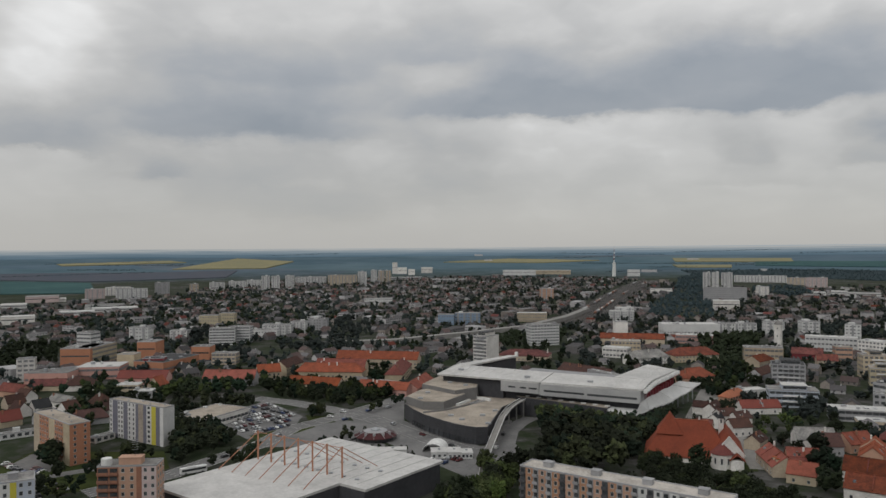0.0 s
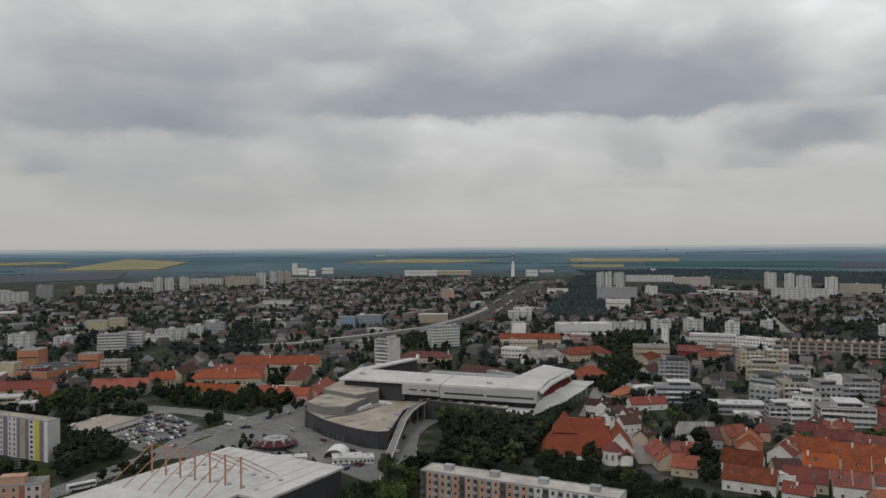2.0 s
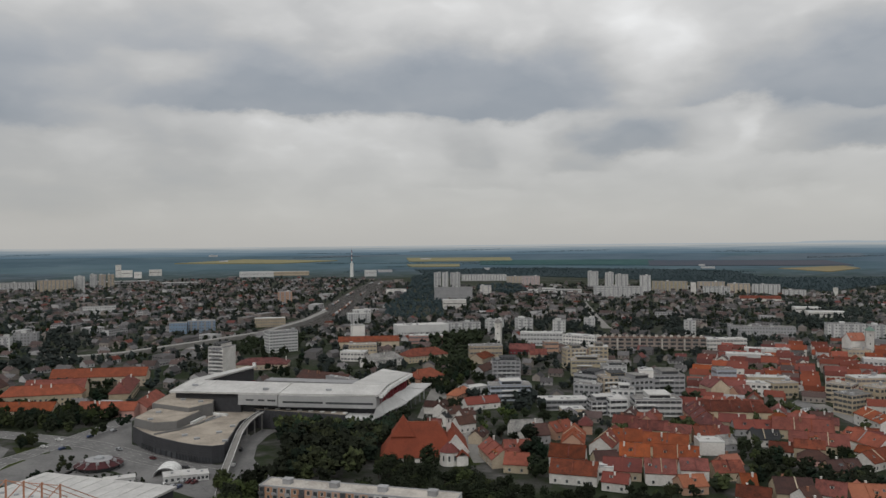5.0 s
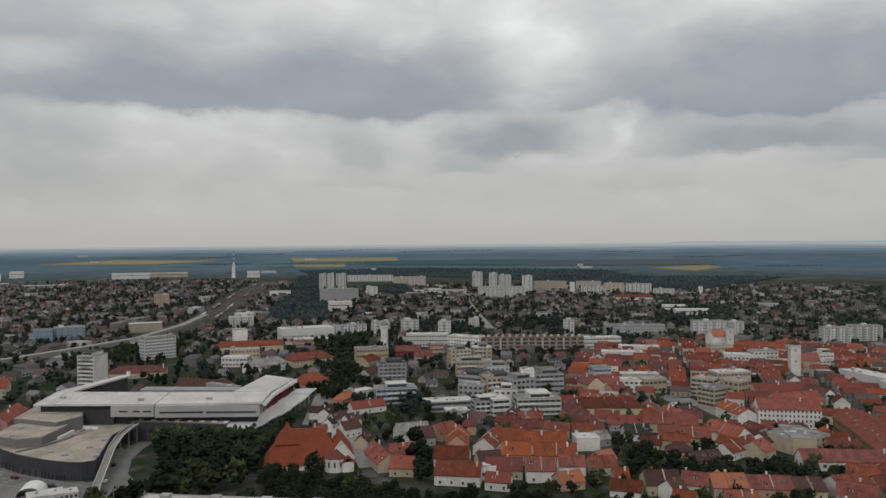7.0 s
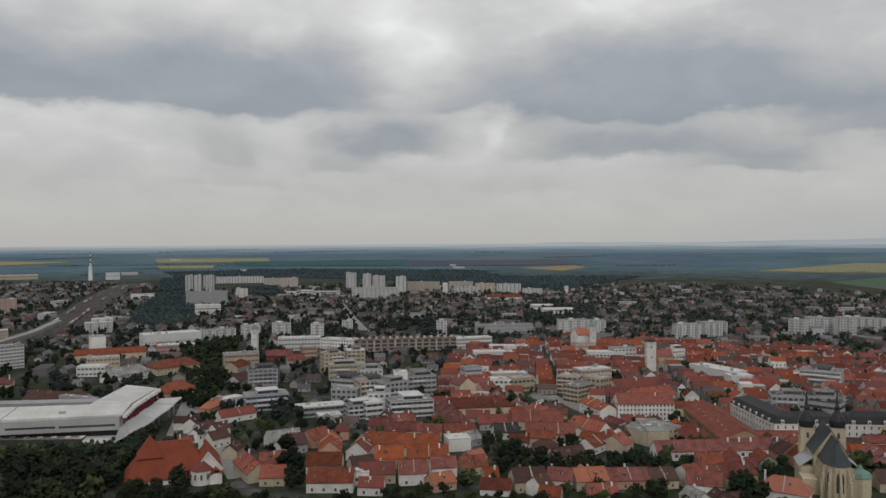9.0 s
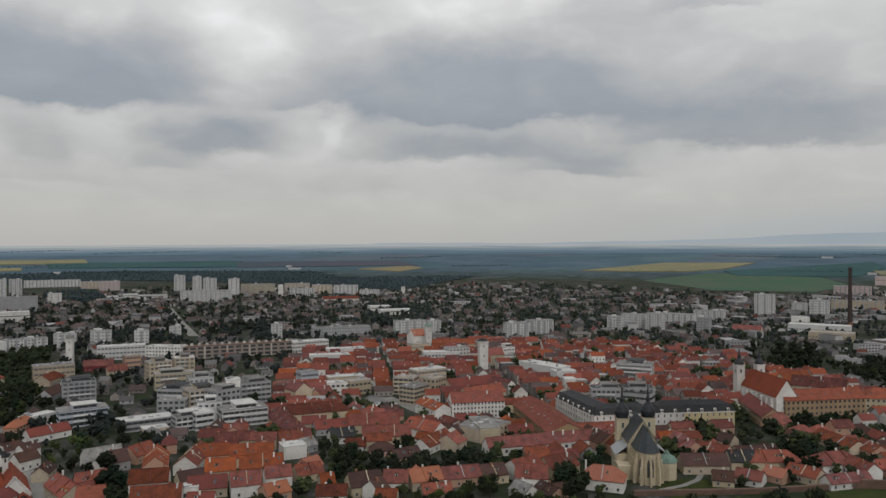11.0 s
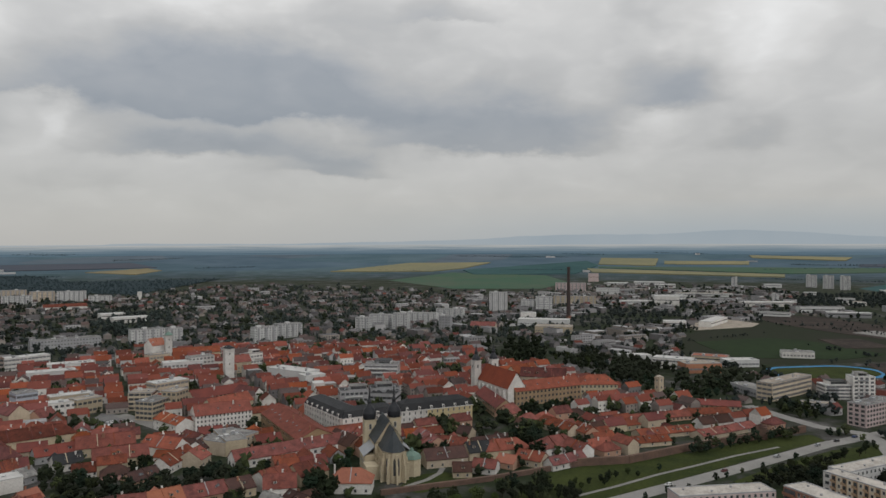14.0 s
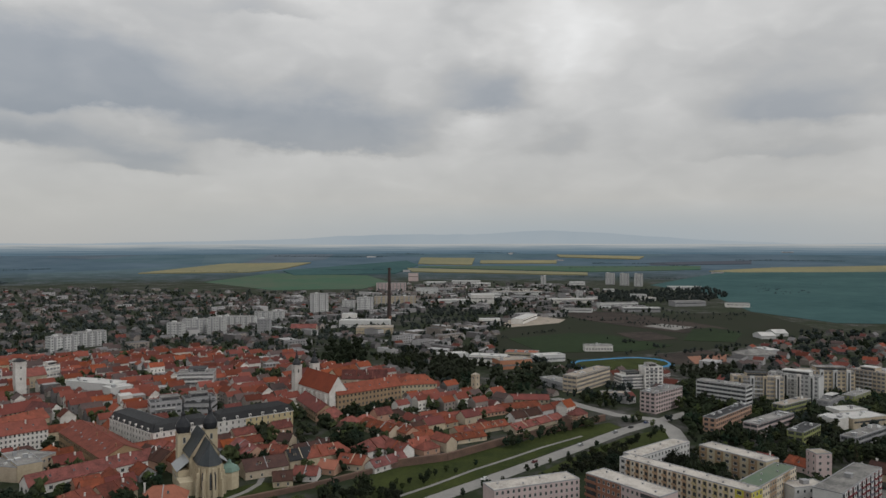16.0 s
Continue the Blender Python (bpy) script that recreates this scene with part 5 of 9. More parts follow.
    for k in range(6):                              # stepped sloping canopies from the stand down to the street
        drop = 0.0 if k % 2 else 0.45
        q = [(*foot[k], 10 - drop), (*foot[k + 1], 10 - drop), (*head[k + 1], 15.8 - drop), (*head[k], 15.8 - drop)]
        c = Shape()
        c.face(q)
        c.face([(x, y, z - 0.7) for x, y, z in q][::-1])
        for j in range(4):
            p0, p1 = q[j], q[(j + 1) % 4]
            c.face([(*p0[:2], p0[2] - 0.7), (*p1[:2], p1[2] - 0.7), p1, p0])
        part("canopy", c, "pale_panel", mall, "pale canopy roof over the side entrance")
    for k in range(11):
        f = (k + 0.5) / 11
        x, y = 109 + f * 64, 432 + f * 88
        part("column", Shape().box(x - 0.3, x + 0.3, y - 0.3, y + 0.3, 0, 9.2), "grey_metal", mall)
    claim(10, 452, 0, 70, 108)
    claim(74, 468, -35, 62, 30)
    claim(130, 480, 54, 110, 38)
    # footbridge ramp that runs beside the arena
    ramp = thing("footbridge", "pale concrete footbridge ramp beside the arena", "bridge")
    s = Shape()
    line = [(17, 340, 1.0), (21.4, 372, 3.0), (28.5, 406, 6.0), (33, 428, 7.6), (38.5, 446, 8.8), (44, 457, 9.8), (49, 464, 10.6)]
    for (x0, y0, z0), (x1, y1, z1) in zip(line, line[1:]):
        n = Vector((y1 - y0, x0 - x1)).normalized() * 1.7
        q = [(x0 - n.x, y0 - n.y, z0), (x0 + n.x, y0 + n.y, z0), (x1 + n.x, y1 + n.y, z1), (x1 - n.x, y1 - n.y, z1)]
        s.face([(a, b, c + 0.4) for a, b, c in q])
        for j in range(4):
            k = (j + 1) % 4
            s.face([q[j], q[k], (*q[k][:2], q[k][2] + 0.4), (*q[j][:2], q[j][2] + 0.4)])
    part("deck", s, "paving", ramp)
    for side in (-1, 1):
        r = Shape()
        for (x0, y0, z0), (x1, y1, z1) in zip(line, line[1:]):
            n = Vector((y1 - y0, x0 - x1)).normalized() * 1.7 * side
            r.bar((x0 + n.x, y0 + n.y, z0 + 1.2), (x1 + n.x, y1 + n.y, z1 + 1.2), 0.25)
        part("railing", r, "pale_panel", ramp)
    for x, y, z in line:
        part("pier", Shape().box(x - 0.4, x + 0.4, y - 0.4, y + 0.4, -0.3, z), "paving", ramp)


mat("grey_cladding", (0.185, 0.18, 0.175), colour2=(0.14, 0.138, 0.135), rough=0.6, scale=0.06, scale2=0.8)
mat("facade_sheet", (0.40, 0.40, 0.395), colour2=(0.33, 0.33, 0.33), rough=0.5, metal=0.15, scale=0.05, scale2=0.7)
mat("dark_clad", (0.10, 0.10, 0.105), colour2=(0.07, 0.07, 0.075), rough=0.5, scale=0.06)
stadium()

# ---------------------------------------------------------------- on the arena's forecourt


mat("dark_red_sheet", (0.075, 0.022, 0.024), colour2=(0.045, 0.018, 0.02), rough=0.6, scale=0.2)


def cafe_pavilion():
    ob = thing("cafe_pavilion", "round dark red roofed cafe pavilion with pale roof ribs", "pavilion", pose(-37.5, 413.5, 0))
    claim(-37.5, 413.5, 0, 24, 24, 0)
    part("wall", Shape().tube(0, 0, -0.3, 2.9, 9.8, 9.8, 16), "window_glass", ob, "dark glazed wall")
    part("roof", Shape().lathe(0, 0, [(11.8, 2.2), (11.6, 2.5), (7.0, 4.4), (6.4, 4.6)], 16), "dark_red_sheet", ob, "dark red sloping roof")
    part("roof_deck", Shape().tube(0, 0, 4.2, 4.7, 6.6, 6.6, 16), "grey_plaster", ob)
    part("roof_light", Shape().lathe(0, 0, [(2.6, 4.7), (2.4, 5.6), (0.1, 6.6)], 8), "grey_metal", ob)
    for k in range(12):
        a = 2 * math.pi * k / 12
        c, q = math.cos(a), math.sin(a)
        part("roof_rib", Shape().bar((6.5 * c, 6.5 * q, 4.75), (11.8 * c, 11.8 * q, 2.6), 0.2), "grey_plaster", ob)
        part("post", Shape().box(11.3 * c - 0.12, 11.3 * c + 0.12, 11.3 * q - 0.12, 11.3 * q + 0.12, -0.2, 2.6), "dark_metal", ob)
    for k in range(5):
        a = radians(200 + k * 35)
        x, y = 8.2 * math.cos(a), 8.2 * math.sin(a)
        part("dormer", Shape().box(x - 0.7, x + 0.7, y - 0.6, y + 0.6, 3.4, 4.8), "grey_plaster", ob)


def forecourt_things():
    tent = thing("tent", "white barrel-vaulted event tent beside the arena", "tent", pose(-4.5, 391, 0, 0, 0, -12))
    s, n = Shape(), 10
    arc = [(5.6 * math.cos(math.pi * k / n), 4.4 * math.sin(math.pi * k / n)) for k in range(n + 1)]
    for (x0, z0), (x1, z1) in zip(arc, arc[1:]):
        s.face([(x0, -6, z0), (x0, 6, z0), (x1, 6, z1), (x1, -6, z1)])
    part("canvas", s, "white_paint", tent, "white stretched canvas")
    part("end_canvas", Shape().face([(x, -5.9, z) for x, z in arc[::-1]]), "grey_plaster", tent)
    part("end_canvas", Shape().face([(x, 5.9, z) for x, z in arc]), "grey_plaster", tent)
    for k in range(5):
        r = Shape()
        for (x0, z0), (x1, z1) in zip(arc, arc[1:]):
            r.bar((x0, -6 + k * 3, z0 + 0.04), (x1, -6 + k * 3, z1 + 0.04), 0.14)
        part("hoop", r, "pale_panel", tent)
    claim(-4.5, 391, 0, 13, 13)
    for k, (x, y, L, W, h) in enumerate(((-2.5, 378, 8, 9, 3.2), (5, 377.5, 6.6, 10, 3.4), (11.2, 377, 5.6, 8, 3.0), (-26, 381, 14, 6, 3.3))):
        ob = thing("sales_cabin", "low white flat-roofed sales cabin", "cabin", pose(x, y, 0, 0, 0, 3), group="sales cabins")
        part("wall", Shape().box(-L / 2, L / 2, -W / 2, W / 2, -0.2, h), "pale_panel", ob)
        part("roof", Shape().box(-L / 2 - 0.2, L / 2 + 0.2, -W / 2 - 0.2, W / 2 + 0.2, h, h + 0.2), "white_roof", ob)
        for j in range(3):
            u = -L / 2 + (j + 0.5) * L / 3
            part("window", Shape().box(u - 0.6, u + 0.6, -W / 2 - 0.06, -W / 2, 0.9, 2.2), "window_glass", ob)
        part("roof_unit", Shape().box(-0.6, 0.6, 0, 1.0, h + 0.2, h + 0.8), "grey_metal", ob)
        claim(x, y, 0, L, W)


cafe_pavilion()
forecourt_things()


def lane_marks(label, line, lanes, dash=3.0, gap=6.0):
    """Painted white lane lines along a road."""
    s = Shape()
    for (x0, y0), (x1, y1) in zip(line, line[1:]):
        d = Vector((x1 - x0, y1 - y0))
        L, u = d.length, d.normalized()
        n = Vector((-u.y, u.x))
        for off in lanes:
            q = 0.0
            while q < L - dash:
                a = Vector((x0, y0)) + u * q + n * off
                b = a + u * (dash if off not in (lanes[0], lanes[-1]) else dash + gap - 0.3)
                w = n * 0.09
                s.prism([tuple(a - w), tuple(b - w), tuple(b + w), tuple(a + w)], 0.1, 0.19)
                q += dash + gap
    tagged(new("road_marking", s.mesh("road_marking", "frame_paint")), label, "marking", kind="structure")


lane_marks("white painted lane lines on the road", [(-154, 323), (-127, 349), (-114, 374), (-98, 403), (-88, 439), (-65, 468), (-37, 512)], (-6.1, -3, 0, 3, 6.1))
lane_marks("white painted lane lines on the road", [(-132, 526), (-101, 510), (-67, 484), (-43, 461), (-14, 419), (13, 386)], (-6.6, -3.3, 0, 3.3, 6.6))

# ---------------------------------------------------------------- panel-built flats near by


def slab(x0, y0, x1, y1, W, h, floors, base, roof, strips, label, end_wall=None, end_windows=0, huts=3, start_wall=None):
    """A panel block along its outward front from (x0, y0) to (x1, y1), dressed in upright strips.
    strips: where along the front it starts and ends (0 to 1), material, what it holds (w: window, b: balcony, -: bare)."""
    a, b = Vector((x0, y0)), Vector((x1, y1))
    L, u = (b - a).length, (b - a).normalized()
    n = Vector((-u.y, u.x))
    if n.dot((a + b) / 2) < 0:
        n = -n
    c = (a + b) / 2 + n * W / 2
    rot = math.degrees(math.atan2(u.y, u.x))
    ob = thing("apartment_block", label, "building", pose(c.x, c.y, 0, 0, 0, rot))
    claim(c.x, c.y, rot, L, W)
    part("wall", Shape().box(-L / 2, L / 2, -W / 2, W / 2, -0.5, h), base, ob)
    flat_roof(ob, L, W, h, roof, False)
    if not huts:
        # low vents along the roof
        for k in range(int(L / 9)):
            x, y = -L / 2 + (k + 0.5) * L / int(L / 9), (-1) ** k * W * 0.18
            part("roof_vent", Shape().box(x - 0.35, x + 0.35, y - 0.3, y + 0.3, h + 0.1, h + 0.75).box(x - 0.45, x + 0.45, y - 0.4, y + 0.4, h + 0.75, h + 0.85), "grey_plaster", ob)
    for k in range(huts):
        x = -L / 2 + (k + 0.5) * L / huts
        part("roof_hut", Shape().box(x - 1.6, x + 1.6, -1.4, 1.4, h + 0.1, h + 1.9).box(x - 1.8, x + 1.8, -1.6, 1.6, h + 1.9, h + 2.05), "grey_plaster", ob)
    fh = h / floors
    for s0, s1, m, what in strips:
        xa, xb = -L / 2 + s0 * L, -L / 2 + s1 * L
        part("panel", Shape().box(xa + 0.03, xb - 0.03, -W / 2 - 0.12, -W / 2, 0, h - 0.15), m, ob)
        for k in range(floors):
            z = k * fh + fh * 0.3
            if "w" in what:
                n_w = max(1, int((xb - xa) / 2.5))
                for j in range(n_w):
                    window(ob, (2.1, 1.5) if (xb - xa) / n_w > 3.6 else (1.2, 1.5), xa + (j + 0.5) * (xb - xa) / n_w, -W / 2 - 0.12, z)
            if "b" in what:
                part("balcony", Shape().box(xa + 0.15, xb - 0.15, -W / 2 - 1.25, -W / 2 - 0.12, k * fh + 0.05, k * fh + 0.22)
                     .box(xa + 0.15, xb - 0.15, -W / 2 - 1.3, -W / 2 - 1.2, k * fh + 0.22, k * fh + 1.15)
                     .box(xa + 0.4, xb - 0.4, -W / 2 - 0.2, -W / 2 - 0.125, k * fh + 0.25, k * fh + fh * 0.8, 1), [m, "window_glass"], ob)
    for wall, sgn in ((end_wall, 1), (start_wall, -1)):
        if wall:
            x = sgn * L / 2
            part("end_panel", Shape().box(min(x, x + sgn * 0.1), max(x, x + sgn * 0.1), -W / 2, W / 2, 0, h - 0.1), wall, ob)
        for k in range(floors if end_windows and wall else 0):
            for j in range(end_windows):
                window(ob, (1.2, 1.5), sgn * (L / 2 + 0.1), -W / 2 + (j + 0.5) * W / end_windows, k * fh + fh * 0.3, 90 * sgn)
    return ob


def flats():
    v, p, y = "violet_panel", "pale_panel", "yellow_plaster"
    slab(-187.6, 423.6, -148.4, 398.9, 7, 20.5, 8, p, "gravel_roof",
         [(0, 0.06, p, "w"), (0.06, 0.16, v, "-"), (0.16, 0.27, p, "w"), (0.27, 0.35, v, "-"), (0.35, 0.5, p, "w"), (0.5, 0.55, v, "-"), (0.55, 0.64, "gravel_roof", "-"),
          (0.64, 0.7, v, "-"), (0.7, 0.79, p, "w"), (0.79, 0.87, y, "-"), (0.87, 0.94, v, "-"), (0.94, 1, p, "-")],
         "pale grey panel block with violet-grey strips and a yellow stripe", "pale_panel", 0, 0)
    o, c = "orange_plaster", "cream_plaster"
    slab(-213.7, 393.3, -180.6, 363.9, 9.8, 20, 7, o, "gravel_roof",
         [(0, 0.17, c, "-"), (0.17, 0.44, o, "w"), (0.44, 0.6, c, "-"), (0.6, 0.83, o, "w"), (0.83, 1, c, "-")],
         "orange panel apartment block with cream upright strips", o, 2, 0)
    t = slab(-125.5, 272.6, -104.6, 274.2, 9, 26, 9, "peach_plaster", "grey_roof",
             [(0, 0.2, "brick_wall", "b"), (0.2, 0.36, "brick_wall", "b"), (0.36, 0.66, "peach_plaster", "w"), (0.66, 0.75, "brick_wall", "-"), (0.75, 1, "pinkish_panel", "w")],
             "peach panel tower block with brown balconies and roof aerials", "peach_plaster", 3, 1)
    part("lift_house", Shape().box(-3.5, 4.5, -2.5, 1.5, 26, 28.6).box(-3.7, 4.7, -2.7, 1.7, 28.6, 28.8), "peach_plaster", t)
    part("water_tank", Shape().tube(-8, -2, 26.1, 28.6, 1.9, 1.9, 14), "white_paint", t, "white round roof tank")
    mast = part("aerial", Shape().tube(1.5, 0, 28.8, 35.5, 0.12, 0.06, 6), "dark_metal", t)
    for k in range(5):
        part("crossbar", Shape().bar((0.4, -0.3 + k * 0.1, 31 + k * 0.9), (2.6, 0.3, 31 + k * 0.9), 0.1), "grey_metal", mast)
    slab(-162, 268.5, -149.5, 274.9, 12, 21, 7, "pale_panel", "grey_roof", [(0, 0.45, "pale_panel", "w"), (0.45, 0.6, "yellow_plaster", "-"), (0.6, 1, "bluish_panel", "w")],
         "pale grey tower block with a yellow top panel", "bluish_panel", 2, 1)
    pp, g = "peach_plaster", "grey_plaster"
    row = []
    for k in range(14):
        a = k / 14
        m = pp if k < 8 else "pale_panel"
        row += [(a, a + 0.03, g if k % 3 else "dark_clad", "b"), (a + 0.03, a + 1 / 14, m if k % 2 else ("brick_light" if k < 8 else m), "w")]
    slab(27.9, 276.8, 89, 234.8, 9.5, 24.5, 9, pp, "pale_roof", row, "long peach and white panel block with grey balconies", "pale_panel", 0, 4, pp)
    # flats round a court
    pc, oc = "flat_cream", "ochre_plaster"
    row = [(0, 0.06, "white_plaster", "w")]
    for k in range(11):
        a = 0.06 + k * 0.0754
        row += [(a, a + 0.033, "tan_plaster" if k < 7 else "flat_yellow", "b"), (a + 0.033, a + 0.0754, pc, "w")]
    row += [(0.89, 0.95, "yellow_plaster", "w"), (0.95, 1, oc, "w")]
    slab(372.5, -48, 326.5, -97.6, 9, 21, 7, pc, "pale_roof", row, "cream panel block with ochre and orange balcony stacks", "yellow_plaster", 3, 0, "white_plaster")
    slab(410, -93, 382, -119, 11, 18.5, 6, "pale_yellow", "pale_roof",
         [(k / 8, k / 8 + 0.125, "pale_yellow" if k % 2 else oc, "w") for k in range(8)], "pale yellow panel block round a green court", "pale_yellow", 0, 0)
    slab(383, -59, 416, -89, 10, 18.5, 6, "pale_panel", "pale_roof", [(k / 5, k / 5 + 0.2, "pale_panel", "w") for k in range(5)], "pale panel block at the corner of a court", None, 0, 0)
    slab(338, -102, 376, -131, 10, 18.5, 6, pc, "green_roof", [(k / 6, k / 6 + 1 / 6, pc if k % 2 else oc, "w") for k in range(6)], "cream panel block with a green roof", pc, 2, 0)
    slab(341, -30.1, 312, -58, 12, 22, 7, "pinkish_panel", "pale_roof",
         [(0, 0.16, "brick_wall", "b"), (0.16, 0.5, "brick_wall", "w"), (0.5, 0.75, "pinkish_panel", "w"), (0.75, 1, "pinkish_panel", "b")], "pink and brick-red panel apartment block", None, 0, 0, "white_plaster")
    slab(317.5, 9.8, 338.8, -27, 11, 20, 7, "pinkish_panel", "pale_roof", [(k / 8, k / 8 + 0.125, "pinkish_panel", "w") for k in range(8)],
         "pinkish panel apartment block with a pale roof", "pinkish_panel", 2, 0)
    # shops and stair tower beyond the court
    block(424.5, -158, -75, 9, 9, 13.5, "pinkish", "gravel", 4, "grid", "grid")
    house(436, -152.5, 38, 14, 9, 3.5, 6.6, "pinkish", "red", chimneys=0)
    row = []
    for k in range(9):
        a = k / 9
        row += [(a, a + 0.05, "dark_red" if k % 3 else "violet_panel", "b"), (a + 0.05, a + 1 / 9, "pale_panel", "w")]
    slab(333, -136, 374, -168.5, 12, 20, 7, "pale_panel", "grey_roof", row, "pale panel block with dark red balcony stacks", "pale_panel", 0, 1)
    slab(357.5, -124.5, 364, -141, 9, 14, 4, "pale_panel", "pale_roof", [(k / 5, k / 5 + 0.2, "pale_panel", "w") for k in range(5)], "low white panel block with a pale roof", "pale_panel", 2, 1)


mat("tan_plaster", (0.44, 0.31, 0.2), colour2=(0.35, 0.245, 0.16), rough=0.9, scale=0.2)
mat("brick_light", (0.40, 0.235, 0.15), colour2=(0.34, 0.19, 0.12), rough=0.9, scale=0.2)
flats()

# ---------------------------------------------------------------- church below the stadium


def red_church():
    ob = thing("church", "long white church under a steep orange tiled roof", "church", pose(121.3, 375.6, 0, 0, 0, -17))
    w, r = gable_shapes(40, 24, 3.2, 18, True, 0.6)
    part("wall", w, "white_plaster", ob)
    part("roof", r, "church_tile", ob)
    part("ridge_cap", Shape().bar((-9.8, 0, 18.5), (9.8, 0, 18.5), 0.35), "peach_tile", ob)
    # cross wing with a white-edged gable
    w, r = gable_shapes(29, 13, 6.5, 14.6, False, 0.5)
    wing = part("cross_wing", w, "white_plaster", ob)
    wing.matrix_local = pose(18.4, -1.6, 0, 0, 0, 90)
    part("wing_roof", r, "church_tile", wing)
    for sgn in (-1, 1):
        part("verge", Shape().bar((-14.9, sgn * 7.0, 6.2), (-14.9, 0, 15.1), 0.5), "white_plaster", wing)
    # steep raised roof over the choir end of the ridge
    w, r = gable_shapes(13, 12, 12.5, 21.5, True, 0.4)
    choir = part("choir_roof", r, "church_tile", ob)
    choir.matrix_local = pose(-8.5, 0.6, 0, 0, 0, 90)
    # bell turret behind the ridge
    t = part("bell_turret", Shape().box(14.9, 17.3, 7.1, 9.5, 8, 18.5), "white_plaster", ob)
    part("turret_cap", Shape().lathe(16.1, 8.3, [(1.9, 18.5), (1.3, 19.6), (0.12, 21.5)], 8), "dark_roof", t)
    part("turret_opening", Shape().box(15.7, 16.5, 7.0, 7.12, 16, 17.8), "window_glass", t)
    # polygonal chapel with a pointed roof, and a low porch beside it
    ch = part("chapel", Shape().tube(15.2, -15.4, -0.5, 7.2, 5.0, 5.0, 10), "white_plaster", ob, "white polygonal chapel")
    part("chapel_roof", Shape().lathe(15.2, -15.4, [(5.6, 7.0), (2.9, 9.6), (0.1, 12.0)], 10), "maroon_tile", ch)
    for k in range(3):
        a = radians(-130 + k * 36)
        win = new("window", WIN[(1.0, 1.9)])
        win.parent = ch
        win.matrix_local = pose(15.2 + 4.9 * math.cos(a), -15.4 + 4.9 * math.sin(a), 2.6, 0, 0, math.degrees(a) + 90) @ Matrix.Diagonal((1, 1, 1.5, 1))
    part("porch", Shape().box(18.8, 24.5, -20, -13, -0.5, 5), "white_plaster", ob)
    w, r = gable_shapes(8, 6, 4.9, 7.4, False)
    pr = part("porch_roof", r, "church_tile", ob)
    pr.matrix_local = pose(21.7, -16.5, 0, 0, 0, 90)
    for k in range(6):
        window(ob, (1.0, 1.9), -17 + k * 4.6, -12, 1.3)
    claim(123, 371, -17, 48, 34)


red_church()

# ---------------------------------------------------------------- cathedral with twin onion towers


def onion_tower(parent, x, y, half, body, scale=1.0):
    t = part("tower", Shape().box(x - half, x + half, y - half, y + half, -0.5, body).box(x - half - 0.25, x + half + 0.25, y - half - 0.25, y + half + 0.25, body - 0.5, body)
             .box(x - half - 0.2, x + half + 0.2, y - half - 0.2, y + half + 0.2, body * 0.62, body * 0.62 + 0.4), "church_cream", parent, "cream tower")
    r = half * 0.92
    part("onion_dome", Shape().lathe(x, y, [(r * 1.08, body), (r * 1.25, body + 1.6 * scale), (r * 1.3, body + 3.4 * scale), (r * 1.0, body + 5.6 * scale), (r * 0.5, body + 7.4 * scale),
                                             (r * 0.33, body + 8.6 * scale), (r * 0.42, body + 9.8 * scale), (r * 0.2, body + 11.4 * scale), (0.08, body + 19 * scale)], 14),
         "slate_dark", t, "dark onion dome with a spire", True)
    for k, (dx, dy, turn) in enumerate(((0, -half, 0), (half, 0, 90), (-half, 0, -90), (0, half, 180))):
        for z in (body - 5.2, body * 0.4):
            win = new("belfry_opening", WIN[(1.0, 1.9)])
            win.parent = t
            win.matrix_local = pose(x + dx, y + dy, z, 0, 0, turn) @ Matrix.Diagonal((1.4, 1.4, 1.6, 1))
    return t


